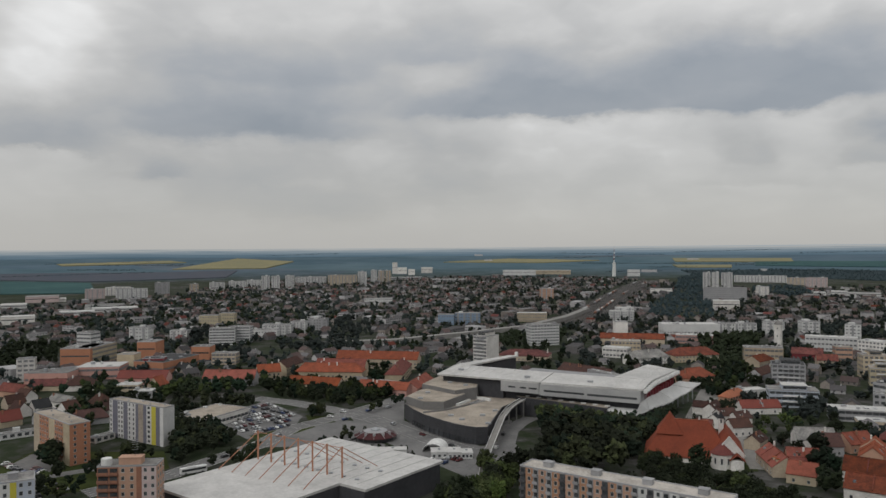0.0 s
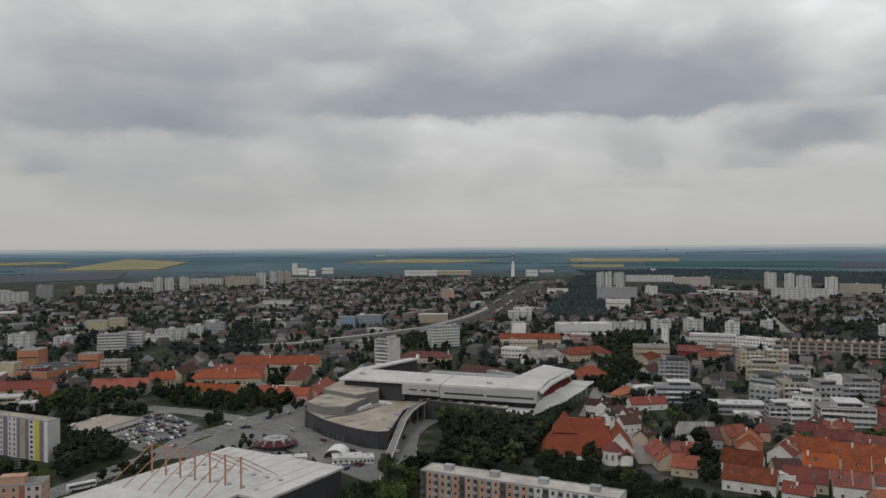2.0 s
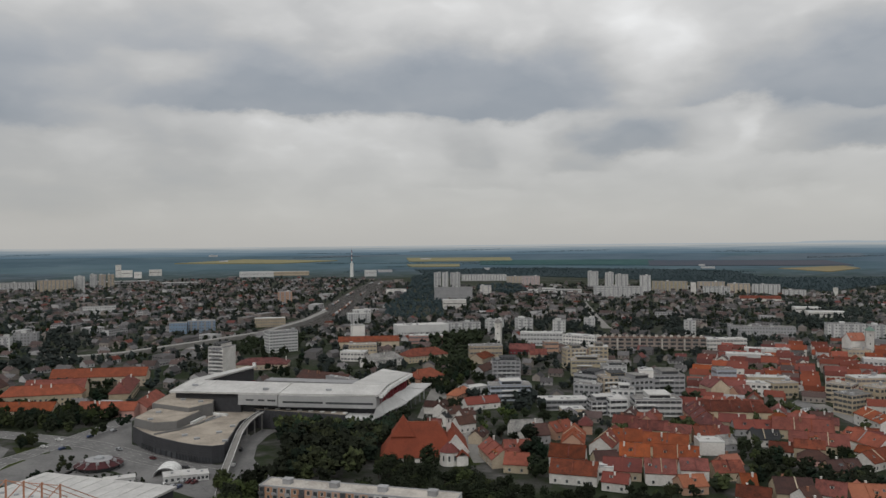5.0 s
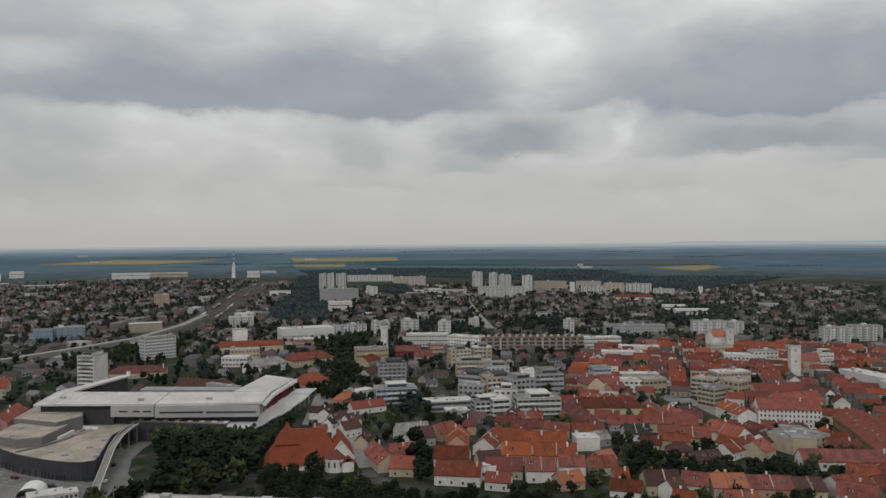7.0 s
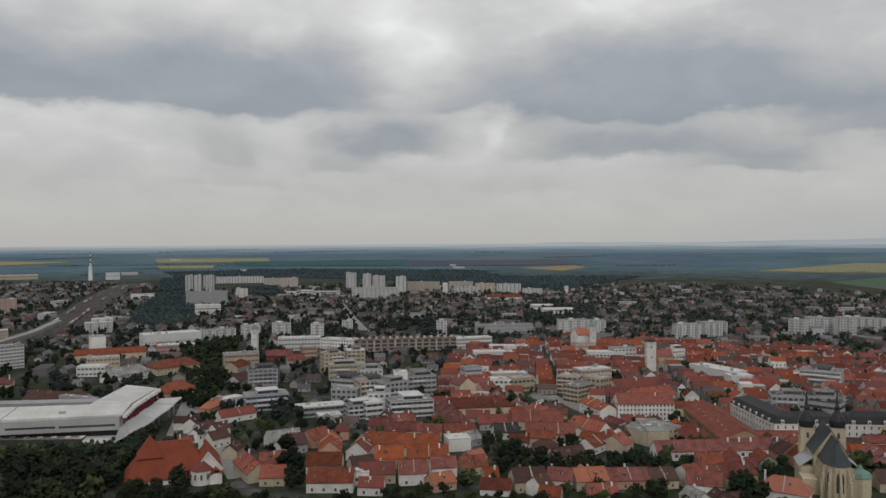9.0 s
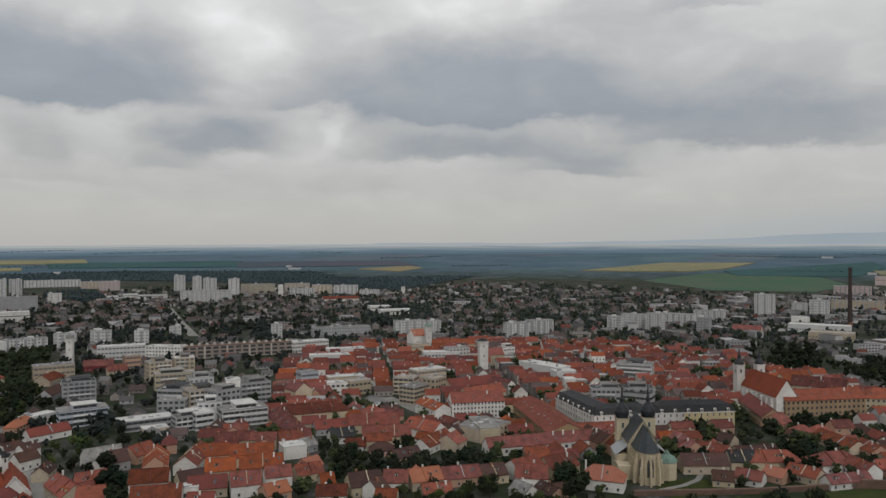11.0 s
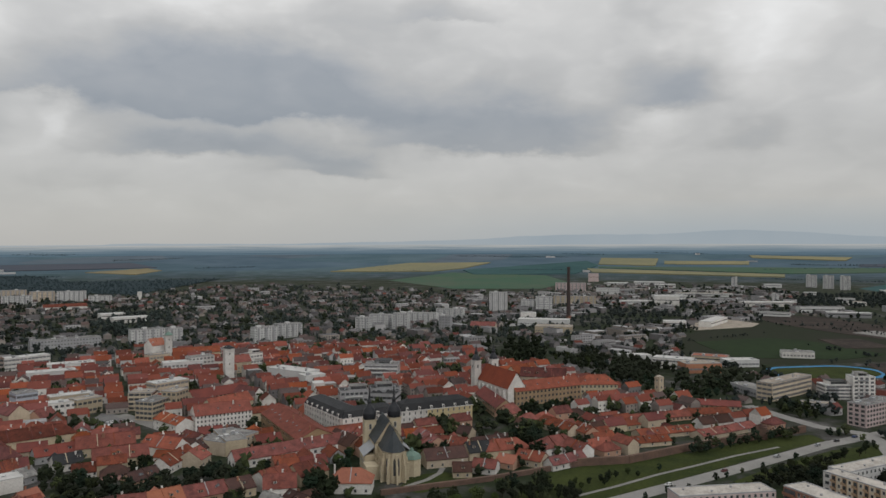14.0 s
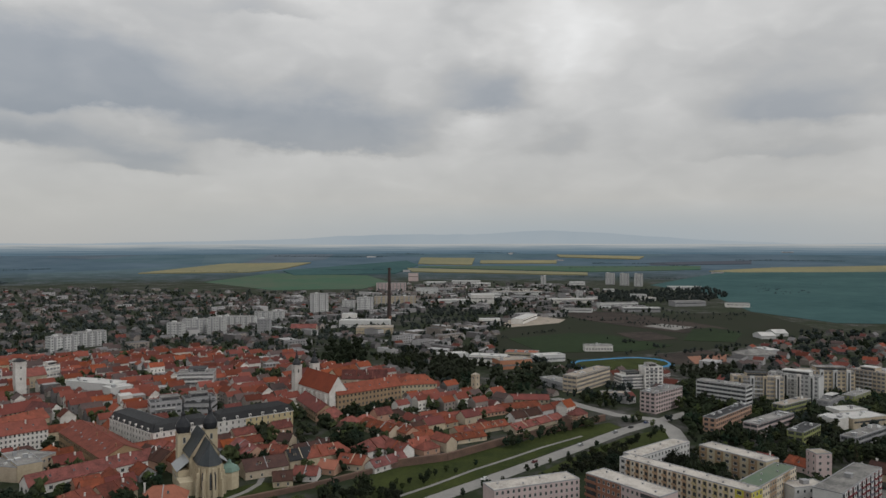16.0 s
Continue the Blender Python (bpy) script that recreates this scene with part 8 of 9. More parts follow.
block(550, -228, -63, 30, 16, 7, "cream", "white", 0, "none")
house(1041, -301, -82, 19, 28, 3.9, 7.5, "pale", "white")
house(1074, -327, -83, 18, 28, 3.9, 7.5, "pale", "white")
house(858, -240, -70, 38, 26, 5.0, 9.5, "grey", "greyr", hip=True)
block(890, -262, -160, 26, 14, 6, "grey", "white", 0, "none")

# ---------------------------------------------------------------- trees and woods
grove([(31, 350), (35, 397), (48, 443), (91, 442), (108, 407), (96, 363), (69, 336), (37, 343)], 42, ['dark', 'green', 'wide', 'dark', 'green', 'light'], 1.0, 1.55)
grove([(54, 458), (92, 431), (106, 422), (100, 404), (60, 430)], 26, ['dark', 'green', 'wide', 'light'], 0.95, 1.3)
grove([(-22, 298), (-6, 333), (9, 350), (25, 350), (28, 320), (21, 297)], 22, ['light', 'light', 'green'], 0.8, 1.2)
grove([(30, 332), (36, 328), (38, 364), (29, 374)], 4, ['dark', 'green', 'wide', 'dark'], 0.6, 0.9)
grove([(67, 326), (115, 330), (131, 322), (135, 293), (69, 294)], 46, ['dark', 'green', 'wide', 'dark'], 0.7, 1.0)
grove([(192, 286), (227, 258), (265, 208), (299, 157), (313, 134), (294, 125), (178, 264)], 50, ['dark', 'green', 'wide', 'dark'], 0.5, 0.8)
grove([(261, 246), (310, 173), (318, 150), (331, 118), (355, 98), (335, 92), (291, 145), (247, 233)], 40, ['green', 'light', 'dark'], 0.5, 0.85)
grove([(-134, 367), (-145, 407), (-113, 412), (-98, 377), (-112, 352)], 18, ['dark', 'green', 'wide', 'dark'], 0.7, 1.0)
grove([(-100, 367), (-104, 394), (-94, 400), (-94, 362)], 4, ['fir', 'poplar'], 0.5, 0.7)
grove([(-116, 527), (-92, 548), (-38, 524), (-25, 504), (-51, 469), (-84, 496)], 34, ['dark', 'green', 'wide', 'dark'], 0.6, 0.9)
grove([(-88, 478), (-76, 474), (-70, 462), (-80, 462)], 5, ['light', 'green'], 0.6, 0.8)
grove([(-203, 379), (-196, 384), (-177, 349), (-186, 349)], 2, ['wide'], 1.1, 1.3)
grove([(-176, 324), (-187, 345), (-184, 351), (-160, 335), (-150, 323), (-156, 308)], 8, ['green', 'light', 'dark'], 0.5, 0.9)
grove([(-185, 508), (-176, 528), (-130, 527), (-128, 503), (-145, 482), (-165, 468)], 18, ['dark', 'green', 'wide', 'dark'], 0.6, 0.9)
grove([(-257, 501), (-232, 520), (-208, 473), (-220, 442)], 14, ['dark', 'green', 'wide', 'dark'], 0.5, 0.8)
grove([(-71, 655), (-49, 688), (-42, 582), (-59, 583)], 10, ['dark', 'green', 'wide', 'dark'], 0.7, 1.0)
grove([(39, 703), (88, 808), (130, 807), (104, 649), (72, 619)], 16, ['poplar', 'dark', 'dark'], 0.6, 0.9)
grove([(157, 519), (196, 587), (258, 643), (233, 561), (199, 518), (173, 508)], 30, ['dark', 'green', 'wide', 'dark'], 0.7, 1.0)
grove([(176, 433), (196, 455), (218, 439), (202, 412), (172, 406)], 14, ['green', 'light', 'dark'], 0.5, 0.8)
grove([(176, 361), (194, 388), (186, 361), (162, 326)], 3, ['fir', 'wide'], 1.1, 1.3)
grove([(106, 335), (121, 348), (113, 322), (102, 323)], 3, ['wide'], 0.8, 1.0)
grove([(178, 358), (188, 358), (162, 310), (157, 312)], 3, ['poplar', 'wide'], 0.9, 1.1)
grove([(285, 325), (302, 330), (294, 299), (276, 296), (263, 297)], 9, ['dark', 'green', 'wide', 'dark'], 0.6, 0.9)
grove([(270, 294), (298, 290), (280, 265), (260, 260), (249, 271)], 16, ['dark', 'green', 'wide', 'dark'], 0.6, 0.9)
grove([(290, 282), (296, 269), (330, 246), (316, 229), (288, 244), (273, 260)], 24, ['dark', 'green', 'wide', 'dark'], 0.6, 0.9)
grove([(321, 298), (339, 288), (317, 273), (304, 280)], 6, ['dark', 'green', 'wide', 'dark'], 0.5, 0.8)
grove([(324, 231), (348, 227), (332, 217), (316, 226)], 7, ['light', 'green'], 0.5, 0.7)
grove([(288, 212), (304, 211), (290, 201), (281, 205)], 4, ['green', 'light', 'dark'], 0.6, 0.8)
grove([(92, 331), (119, 318), (149, 297), (173, 277), (193, 254), (187, 239), (127, 273), (82, 298)], 85, ['dark', 'green', 'wide', 'dark'], 0.55, 0.9)
grove([(366, 266), (382, 257), (367, 246), (351, 251)], 5, ['dark', 'green', 'wide', 'dark'], 0.5, 0.8)
grove([(336, 194), (360, 190), (321, 168), (296, 161), (304, 175)], 5, ['wide', 'dark'], 1.0, 1.3)
grove([(369, 196), (388, 192), (364, 180), (353, 186)], 3, ['light', 'green'], 0.7, 0.9)
grove([(364, 101), (370, 93), (355, 88), (348, 96)], 4, ['green', 'light', 'dark'], 0.6, 0.8)
grove([(459, 116), (482, 109), (461, 95), (439, 95), (423, 105)], 9, ['green', 'light', 'dark'], 0.7, 1.0)
grove([(542, 116), (565, 108), (534, 101), (518, 109)], 4, ['dark', 'green', 'wide', 'dark'], 0.7, 0.9)
grove([(414, 161), (415, 150), (405, 144), (398, 153)], 4, ['fir', 'dark'], 0.6, 0.8)
grove([(459, 147), (490, 143), (468, 135), (441, 138)], 6, ['dark', 'green', 'wide', 'dark'], 0.5, 0.8)
grove([(351, 13), (409, -23), (463, -60), (450, -60), (394, -22), (362, 0)], 34, ['dark', 'green', 'wide', 'dark'], 0.45, 0.75)
grove([(412, -35), (437, -54), (390, -49), (403, -40)], 9, ['dark', 'green', 'wide', 'dark'], 0.6, 0.9)
grove([(364, 36), (405, 8), (460, -34), (455, -36), (399, 6), (360, 33)], 12, ['green', 'dark'], 0.35, 0.5)
grove([(424, -83), (434, -100), (408, -119), (398, -111), (409, -85)], 14, ['dark', 'green', 'wide', 'dark'], 0.6, 0.9)
grove([(547, -115), (548, -123), (506, -115), (513, -109)], 4, ['poplar', 'dark'], 0.6, 0.8)
grove([(631, -125), (603, -166), (618, -200), (566, -184), (580, -152), (576, -117)], 26, ['dark', 'green', 'wide', 'dark'], 0.6, 0.9)
grove([(502, -144), (521, -170), (483, -162), (467, -138)], 12, ['dark', 'green', 'wide', 'dark'], 0.6, 0.9)
grove([(578, -203), (652, -284), (602, -266), (571, -228), (549, -197)], 18, ['dark', 'green', 'wide', 'dark'], 0.6, 0.9)
grove([(486, -178), (510, -201), (454, -181), (453, -168)], 12, ['dark', 'green', 'wide', 'dark'], 0.6, 0.9)
grove([(387, -129), (407, -147), (393, -142), (368, -126)], 8, ['dark', 'green', 'wide', 'dark'], 0.6, 0.9)
grove([(496, -204), (522, -233), (470, -211), (462, -193)], 10, ['dark', 'green', 'wide', 'dark'], 0.6, 0.9)
grove([(700, 79), (696, -5), (616, -10), (612, 17), (651, 68)], 34, ['poplar', 'dark', 'dark'], 0.6, 0.9)
grove([(607, -31), (624, -70), (575, -65), (571, -40)], 14, ['dark', 'green', 'wide', 'dark'], 0.5, 0.8)
grove([(733, 215), (839, 195), (748, 102), (669, 85), (743, 136), (718, 188)], 26, ['dark', 'green', 'wide', 'dark'], 0.6, 0.9)
grove([(-43, 392), (-19, 392), (-14, 375), (-24, 370), (-38, 378)], 9, ['dark', 'green', 'wide', 'dark'], 0.25, 0.4)
grove([(-52, 417), (-47, 431), (-27, 417), (-22, 398), (-26, 408), (-46, 421)], 8, ['dark', 'green', 'wide', 'dark'], 0.25, 0.4)
grove([(469, 18), (518, -26), (530, -49), (518, -49), (498, -25), (450, 15)], 18, ['dark', 'green', 'wide', 'dark'], 0.5, 0.8)
grove([(532, -65), (552, -87), (536, -94), (522, -83)], 6, ['light', 'green'], 0.5, 0.8)
grove([(-168, 467), (-175, 495), (-158, 448), (-132, 428), (-112, 402), (-132, 389), (-144, 400)], 30, ['dark', 'wide', 'dark', 'green'], 0.75, 1.1)
grove([(-277, 541), (-246, 561), (-143, 600), (-127, 558), (-180, 528), (-232, 525)], 44, ['dark', 'wide', 'dark', 'green'], 0.7, 1.0)
grove([(-131, 556), (-108, 585), (-45, 548), (-30, 512), (-86, 514), (-120, 526)], 40, ['dark', 'wide', 'dark', 'green'], 0.7, 1.0)
grove([(-235, 470), (-240, 520), (-190, 520), (-180, 450), (-205, 430)], 26, ['dark', 'wide', 'dark', 'green'], 0.7, 1.0)
grove([(-150, 330), (-172, 352), (-160, 385), (-146, 388), (-133, 362), (-140, 340)], 14, ['dark', 'poplar', 'green'], 0.5, 0.85)
grove([(91, 355), (98, 370), (114, 360), (108, 342), (89, 338)], 12, ['dark', 'wide', 'green'], 0.55, 0.85)
tree("wide", 116.1, 344.5, 1.15)
tree("wide", -191.4, 368.2, 1.3)
grove([(361, 75), (389, 59), (424, 25), (416, 24), (373, 56), (351, 70)], 12, ['dark', 'green', 'wide', 'dark'], 0.35, 0.6)
grove([(372, 9), (417, -23), (471, -62), (465, -62), (411, -23), (366, 7)], 22, ['dark', 'green', 'wide', 'dark'], 0.3, 0.5)
grove([(367, 34), (401, 7), (446, -24), (495, -58), (489, -58), (439, -24), (396, 6), (362, 32)], 14, ['dark', 'green', 'wide', 'dark'], 0.3, 0.55)
grove([(97, 435), (118, 434), (137, 452), (117, 418), (99, 371), (84, 368)], 24, ['dark', 'green', 'wide', 'dark'], 0.9, 1.3)
grove([(441, -78), (449, -94), (425, -115), (414, -125), (392, -104), (403, -81), (423, -75)], 20, ['dark', 'green', 'wide', 'dark'], 0.7, 1.0)
grove([(597, -121), (599, -136), (540, -128), (490, -108), (497, -102)], 16, ['dark', 'green', 'wide', 'dark'], 0.6, 1.0)
grove([(481, -111), (525, -142), (563, -166), (576, -191), (532, -157), (480, -134)], 30, ['dark', 'green', 'wide', 'dark'], 0.6, 1.0)
grove([(466, -131), (476, -160), (464, -166), (468, -195), (448, -188), (443, -150), (454, -131)], 34, ['dark', 'green', 'wide', 'dark'], 0.5, 0.9)
grove([(530, -176), (550, -201), (534, -207), (495, -199), (465, -172), (506, -172)], 30, ['dark', 'green', 'wide', 'dark'], 0.6, 1.0)
grove([(621, -222), (637, -252), (629, -278), (581, -258), (566, -226), (574, -202)], 26, ['dark', 'green', 'wide', 'dark'], 0.6, 1.0)
grove([(619, -204), (669, -219), (702, -309), (641, -283), (621, -222)], 40, ['dark', 'green', 'wide', 'dark'], 0.7, 1.1)
grove([(643, -122), (691, -142), (609, -134), (588, -166), (572, -162), (581, -112)], 24, ['dark', 'green', 'wide', 'dark'], 0.7, 1.1)
grove([(474, -191), (506, -226), (458, -206), (449, -185)], 20, ['dark', 'green', 'wide', 'dark'], 0.7, 1.1)
grove([(391, -128), (410, -150), (399, -155), (379, -135), (368, -124)], 12, ['dark', 'green', 'wide', 'dark'], 0.6, 0.9)
grove([(518, -86), (512, -105), (478, -124), (465, -121), (489, -99), (502, -84)], 10, ['green', 'light', 'dark'], 0.3, 0.5)
grove([(438, 125), (467, 119), (462, 103), (418, 92), (411, 103)], 8, ['dark', 'green', 'wide', 'dark'], 0.8, 1.1)
grove([(451, 82), (462, 74), (440, 68), (438, 80)], 4, ['dark', 'green', 'wide', 'dark'], 0.6, 0.8)
grove([(350, 98), (371, 87), (368, 74), (354, 54), (341, 57), (336, 94)], 14, ['dark', 'green', 'wide', 'dark'], 0.5, 0.8)
grove([(-16, 298), (-6, 333), (19, 347), (22, 320), (19, 297)], 14, ['green', 'wide', 'dark'], 0.8, 1.2)
grove([(-68, 393), (-64, 409), (-56, 399), (-56, 382), (-65, 382)], 5, ['green', 'dark'], 0.5, 0.7)
grove([(-57, 431), (-47, 427), (-49, 405), (-56, 405)], 5, ['dark', 'green', 'wide', 'dark'], 0.35, 0.5)
grove([(25, 350), (30, 354), (28, 332), (24, 335)], 3, ['dark', 'green', 'wide', 'dark'], 0.6, 0.8)
for x, y, size in ((396, -78, 1.55), (393, -87, 1.6), (387, -89, 1.55), (382, -94, 1.6), (376.5, -99, 1.5), (389, -79, 1.5), (383, -85, 1.55), (401, -84, 1.5), (371, -104, 1.4)):
    tree("wide" if size > 1.5 else "dark", x, y, size)
hedge = [(427, -26), (447, -43), (468, -60), (499, -85)]
for (x0, y0), (x1, y1) in zip(hedge, hedge[1:]):
    for k in range(5):
        f = (k + SEEDS.uniform(0.2, 0.8)) / 5
        tree(SEEDS.choice(("dark", "wide", "green")), x0 + (x1 - x0) * f + SEEDS.uniform(-2, 2), y0 + (y1 - y0) * f + SEEDS.uniform(-2, 2), SEEDS.uniform(0.4, 0.62))
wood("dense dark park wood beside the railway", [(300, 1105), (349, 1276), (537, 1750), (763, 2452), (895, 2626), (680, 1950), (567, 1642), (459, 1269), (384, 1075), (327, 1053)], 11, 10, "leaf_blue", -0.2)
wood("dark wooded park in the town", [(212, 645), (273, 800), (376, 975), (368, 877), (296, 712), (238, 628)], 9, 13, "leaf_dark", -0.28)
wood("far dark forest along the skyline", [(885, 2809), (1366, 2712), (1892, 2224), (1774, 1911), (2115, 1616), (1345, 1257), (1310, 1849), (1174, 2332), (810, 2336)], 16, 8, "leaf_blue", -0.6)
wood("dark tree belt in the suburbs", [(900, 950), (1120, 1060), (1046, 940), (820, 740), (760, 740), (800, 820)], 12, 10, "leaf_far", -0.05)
wood("dark tree belt beside the works", [(1150, 270), (1366, 196), (1383, 72), (1223, 63), (1084, 153), (975, 190)], 12, 11, "leaf_far", 0.0)
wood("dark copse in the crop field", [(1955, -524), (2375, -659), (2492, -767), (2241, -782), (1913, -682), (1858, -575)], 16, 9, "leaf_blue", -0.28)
wood("tree belt along the field edge", [(1901, -135), (2113, -449), (1839, -443), (1649, -353), (1542, -122)], 14, 13, "leaf_far", -0.28)
wood("dark hedge line", [(994, 45), (1119, -51), (1096, -52), (976, 44)], 7, 5, "leaf_far", 0.02)
wood("dark hedge line", [(1001, -94), (931, -158), (915, -155), (983, -91)], 7, 5, "leaf_far", 0.02)
wood("dark hedge line", [(1278, -48), (1145, -240), (1079, -287), (1058, -280), (1121, -232), (1238, -46)], 9, 5, "leaf_far", 0.02)
wood("dark hedge line", [(925, -190), (954, -256), (934, -257), (900, -188)], 7, 6, "leaf_far", 0.02)
wood("dark trees by the sports ground", [(780, -140), (770, -198), (714, -184), (692, -150), (728, -132)], 9, 10, "leaf_dark", -0.28)
wood("dark trees by the college", [(722, 38), (763, -10), (715, -32), (662, -10), (662, 29)], 9, 12, "leaf_dark", -0.28)
wood("scrub at the meadow edge", [(956, -108), (895, -222), (788, -197), (812, -151), (847, -103)], 12, 7, "leaf_far", 0.02)
wood("dark scrub and hedges", [(1238, -46), (1425, -236), (1363, -369), (1256, -315), (1178, -130)], 14, 6, "leaf_far", 0.02)
wood("dark tree belt before the works", [(-461, 785), (-426, 831), (-355, 692), (-376, 666), (-373, 634)], 9, 12, "leaf_dark", -0.28)
wood("dark trees among the blocks", [(-262, 776), (-310, 910), (-303, 975), (-250, 823), (-212, 774), (-174, 675), (-220, 724)], 10, 12, "leaf_far", -0.02)
wood("dark trees among the blocks", [(-126, 818), (-150, 1086), (-114, 1129), (-81, 869), (-94, 760), (-128, 762), (-162, 711), (-200, 797), (-162, 820)], 10, 12, "leaf_far", -0.02)
wood("dark trees behind the white blocks", [(494, 996), (517, 969), (525, 858), (486, 776), (442, 829), (436, 877)], 10, 11, "leaf_far", -0.1)
wood("dark trees behind the sheds", [(974, 1004), (1060, 990), (1063, 913), (904, 770), (814, 726), (768, 722), (824, 847)], 12, 12, "leaf_far", -0.15)
wood("dark trees along the main street", [(639, 878), (631, 730), (640, 657), (602, 636), (544, 747)], 10, 11, "leaf_far", -0.1)
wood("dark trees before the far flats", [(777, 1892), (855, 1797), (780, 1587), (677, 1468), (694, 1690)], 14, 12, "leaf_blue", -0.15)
wood("dark trees by the white blocks", [(405, 914), (416, 901), (378, 797), (357, 790)], 9, 12, "leaf_far", -0.2)
wood("tall dark trees beyond the old town", [(761, 103), (836, 87), (817, 62), (729, 38), (668, 65), (685, 91)], 8, 15, "leaf_dark", -0.2)
wood("dark trees beyond the college", [(841, 263), (907, 253), (901, 211), (770, 176), (736, 198), (740, 227)], 10, 13, "leaf_dark", -0.05)
wood("dark trees behind the college", [(764, 150), (864, 135), (788, 109), (691, 101), (716, 135)], 9, 13, "leaf_dark", -0.15)
grove([(519, 133), (539, 128), (536, 115), (565, 102), (527, 96), (518, 111), (501, 124)], 9, ['dark', 'wide', 'green'], 0.7, 1.0)
wood("dark trees in the rail suburb", [(29, 864), (148, 919), (130, 807), (68, 785), (28, 756)], 9, 12, "leaf_dark", -0.28)

# ---------------------------------------------------------------- the rest of the old town: rows of tiled houses
OLD_TOWN = [(240, 385), (419, 541), (534, 633), (671, 574), (764, 446), (813, 363), (773, 252), (726, 167), (632, 66), (583, -10), (530, -50), (428, 50), (340, 140), (225, 262)]


def far_house(s, x, y, rot, L, W, eave, ridge, wall, roof):
    c, sn = math.cos(rot), math.sin(rot)
    def w(px, py, z):
        return x + px * c - py * sn, y + px * sn + py * c, z
    a, b, o = L / 2, W / 2, 0.4
    base = [(-a, -b), (a, -b), (a, b), (-a, b)]
    for j in range(4):
        p, q = base[j], base[(j + 1) % 4]
        s.face([w(*p, 0), w(*q, 0), w(*q, eave), w(*p, eave)], wall)
    if ridge > eave:
        for e in (-a, a):
            s.face([w(e, -b, eave), w(e, b, eave), w(e, 0, ridge)][::1 if e > 0 else -1], wall)
        s.face([w(-a - o, -b - o, eave - 0.2), w(a + o, -b - o, eave - 0.2), w(a + o, 0, ridge), w(-a - o, 0, ridge)], roof)
        s.face([w(a + o, b + o, eave - 0.2), w(-a - o, b + o, eave - 0.2), w(-a - o, 0, ridge), w(a + o, 0, ridge)], roof)
        s.face([w(a * 0.3, -0.4, ridge - 1), w(a * 0.3 + 0.8, -0.4, ridge - 1), w(a * 0.3 + 0.8, -0.4, ridge + 0.9), w(a * 0.3, -0.4, ridge + 0.9)], wall)
        n = max(2, int(L / 3.2))
        for z in [0.9 + k * 2.9 for k in range(max(1, int(eave / 2.9)))]:      # dark windows, storey by storey, on both long sides
            for k in range(n):
                px = -a + (k + 0.5) * L / n
                for side in (-1, 1):
                    q = side * (b + 0.05)
                    s.face([w(px - 0.55 * side, q, z), w(px + 0.55 * side, q, z), w(px + 0.55 * side, q, z + 1.45), w(px - 0.55 * side, q, z + 1.45)][::-side], 8)
    else:
        s.face([w(-a, -b, eave), w(a, -b, eave), w(a, b, eave), w(-a, b, eave)], roof)
        for z in [k * 3.0 + 1 for k in range(int(eave / 3))]:
            for k in range(int(L / 3.5)):
                px = -a + (k + 0.5) * 3.5
                s.face([w(px - 1, -b - 0.06, z), w(px + 1, -b - 0.06, z), w(px + 1, -b - 0.06, z + 1.4), w(px - 1, -b - 0.06, z + 1.4)], 8)


SUBURB = ["white_far", "cream_far", "grey_far", "brown_far", "dark_far", "red_far", "roofgrey_far", "shed_sheet", "window_glass", "orange_far", "maroon_far", "lime_wash"]
for nm, c1 in (("white_far", (0.44, 0.43, 0.43)), ("cream_far", (0.29, 0.255, 0.23)), ("grey_far", (0.18, 0.17, 0.17)), ("brown_far", (0.105, 0.075, 0.07)),
               ("dark_far", (0.08, 0.076, 0.078)), ("red_far", (0.182, 0.05, 0.034)), ("roofgrey_far", (0.165, 0.158, 0.16)), ("shed_sheet", (0.34, 0.335, 0.335)),
               ("lime_wash", (0.7, 0.67, 0.62)), ("orange_far", (0.24, 0.062, 0.035)), ("maroon_far", (0.135, 0.042, 0.033))):
    mat(nm, c1, rough=0.9, scale=0.1, scale2=0.8, per_island=0.5)


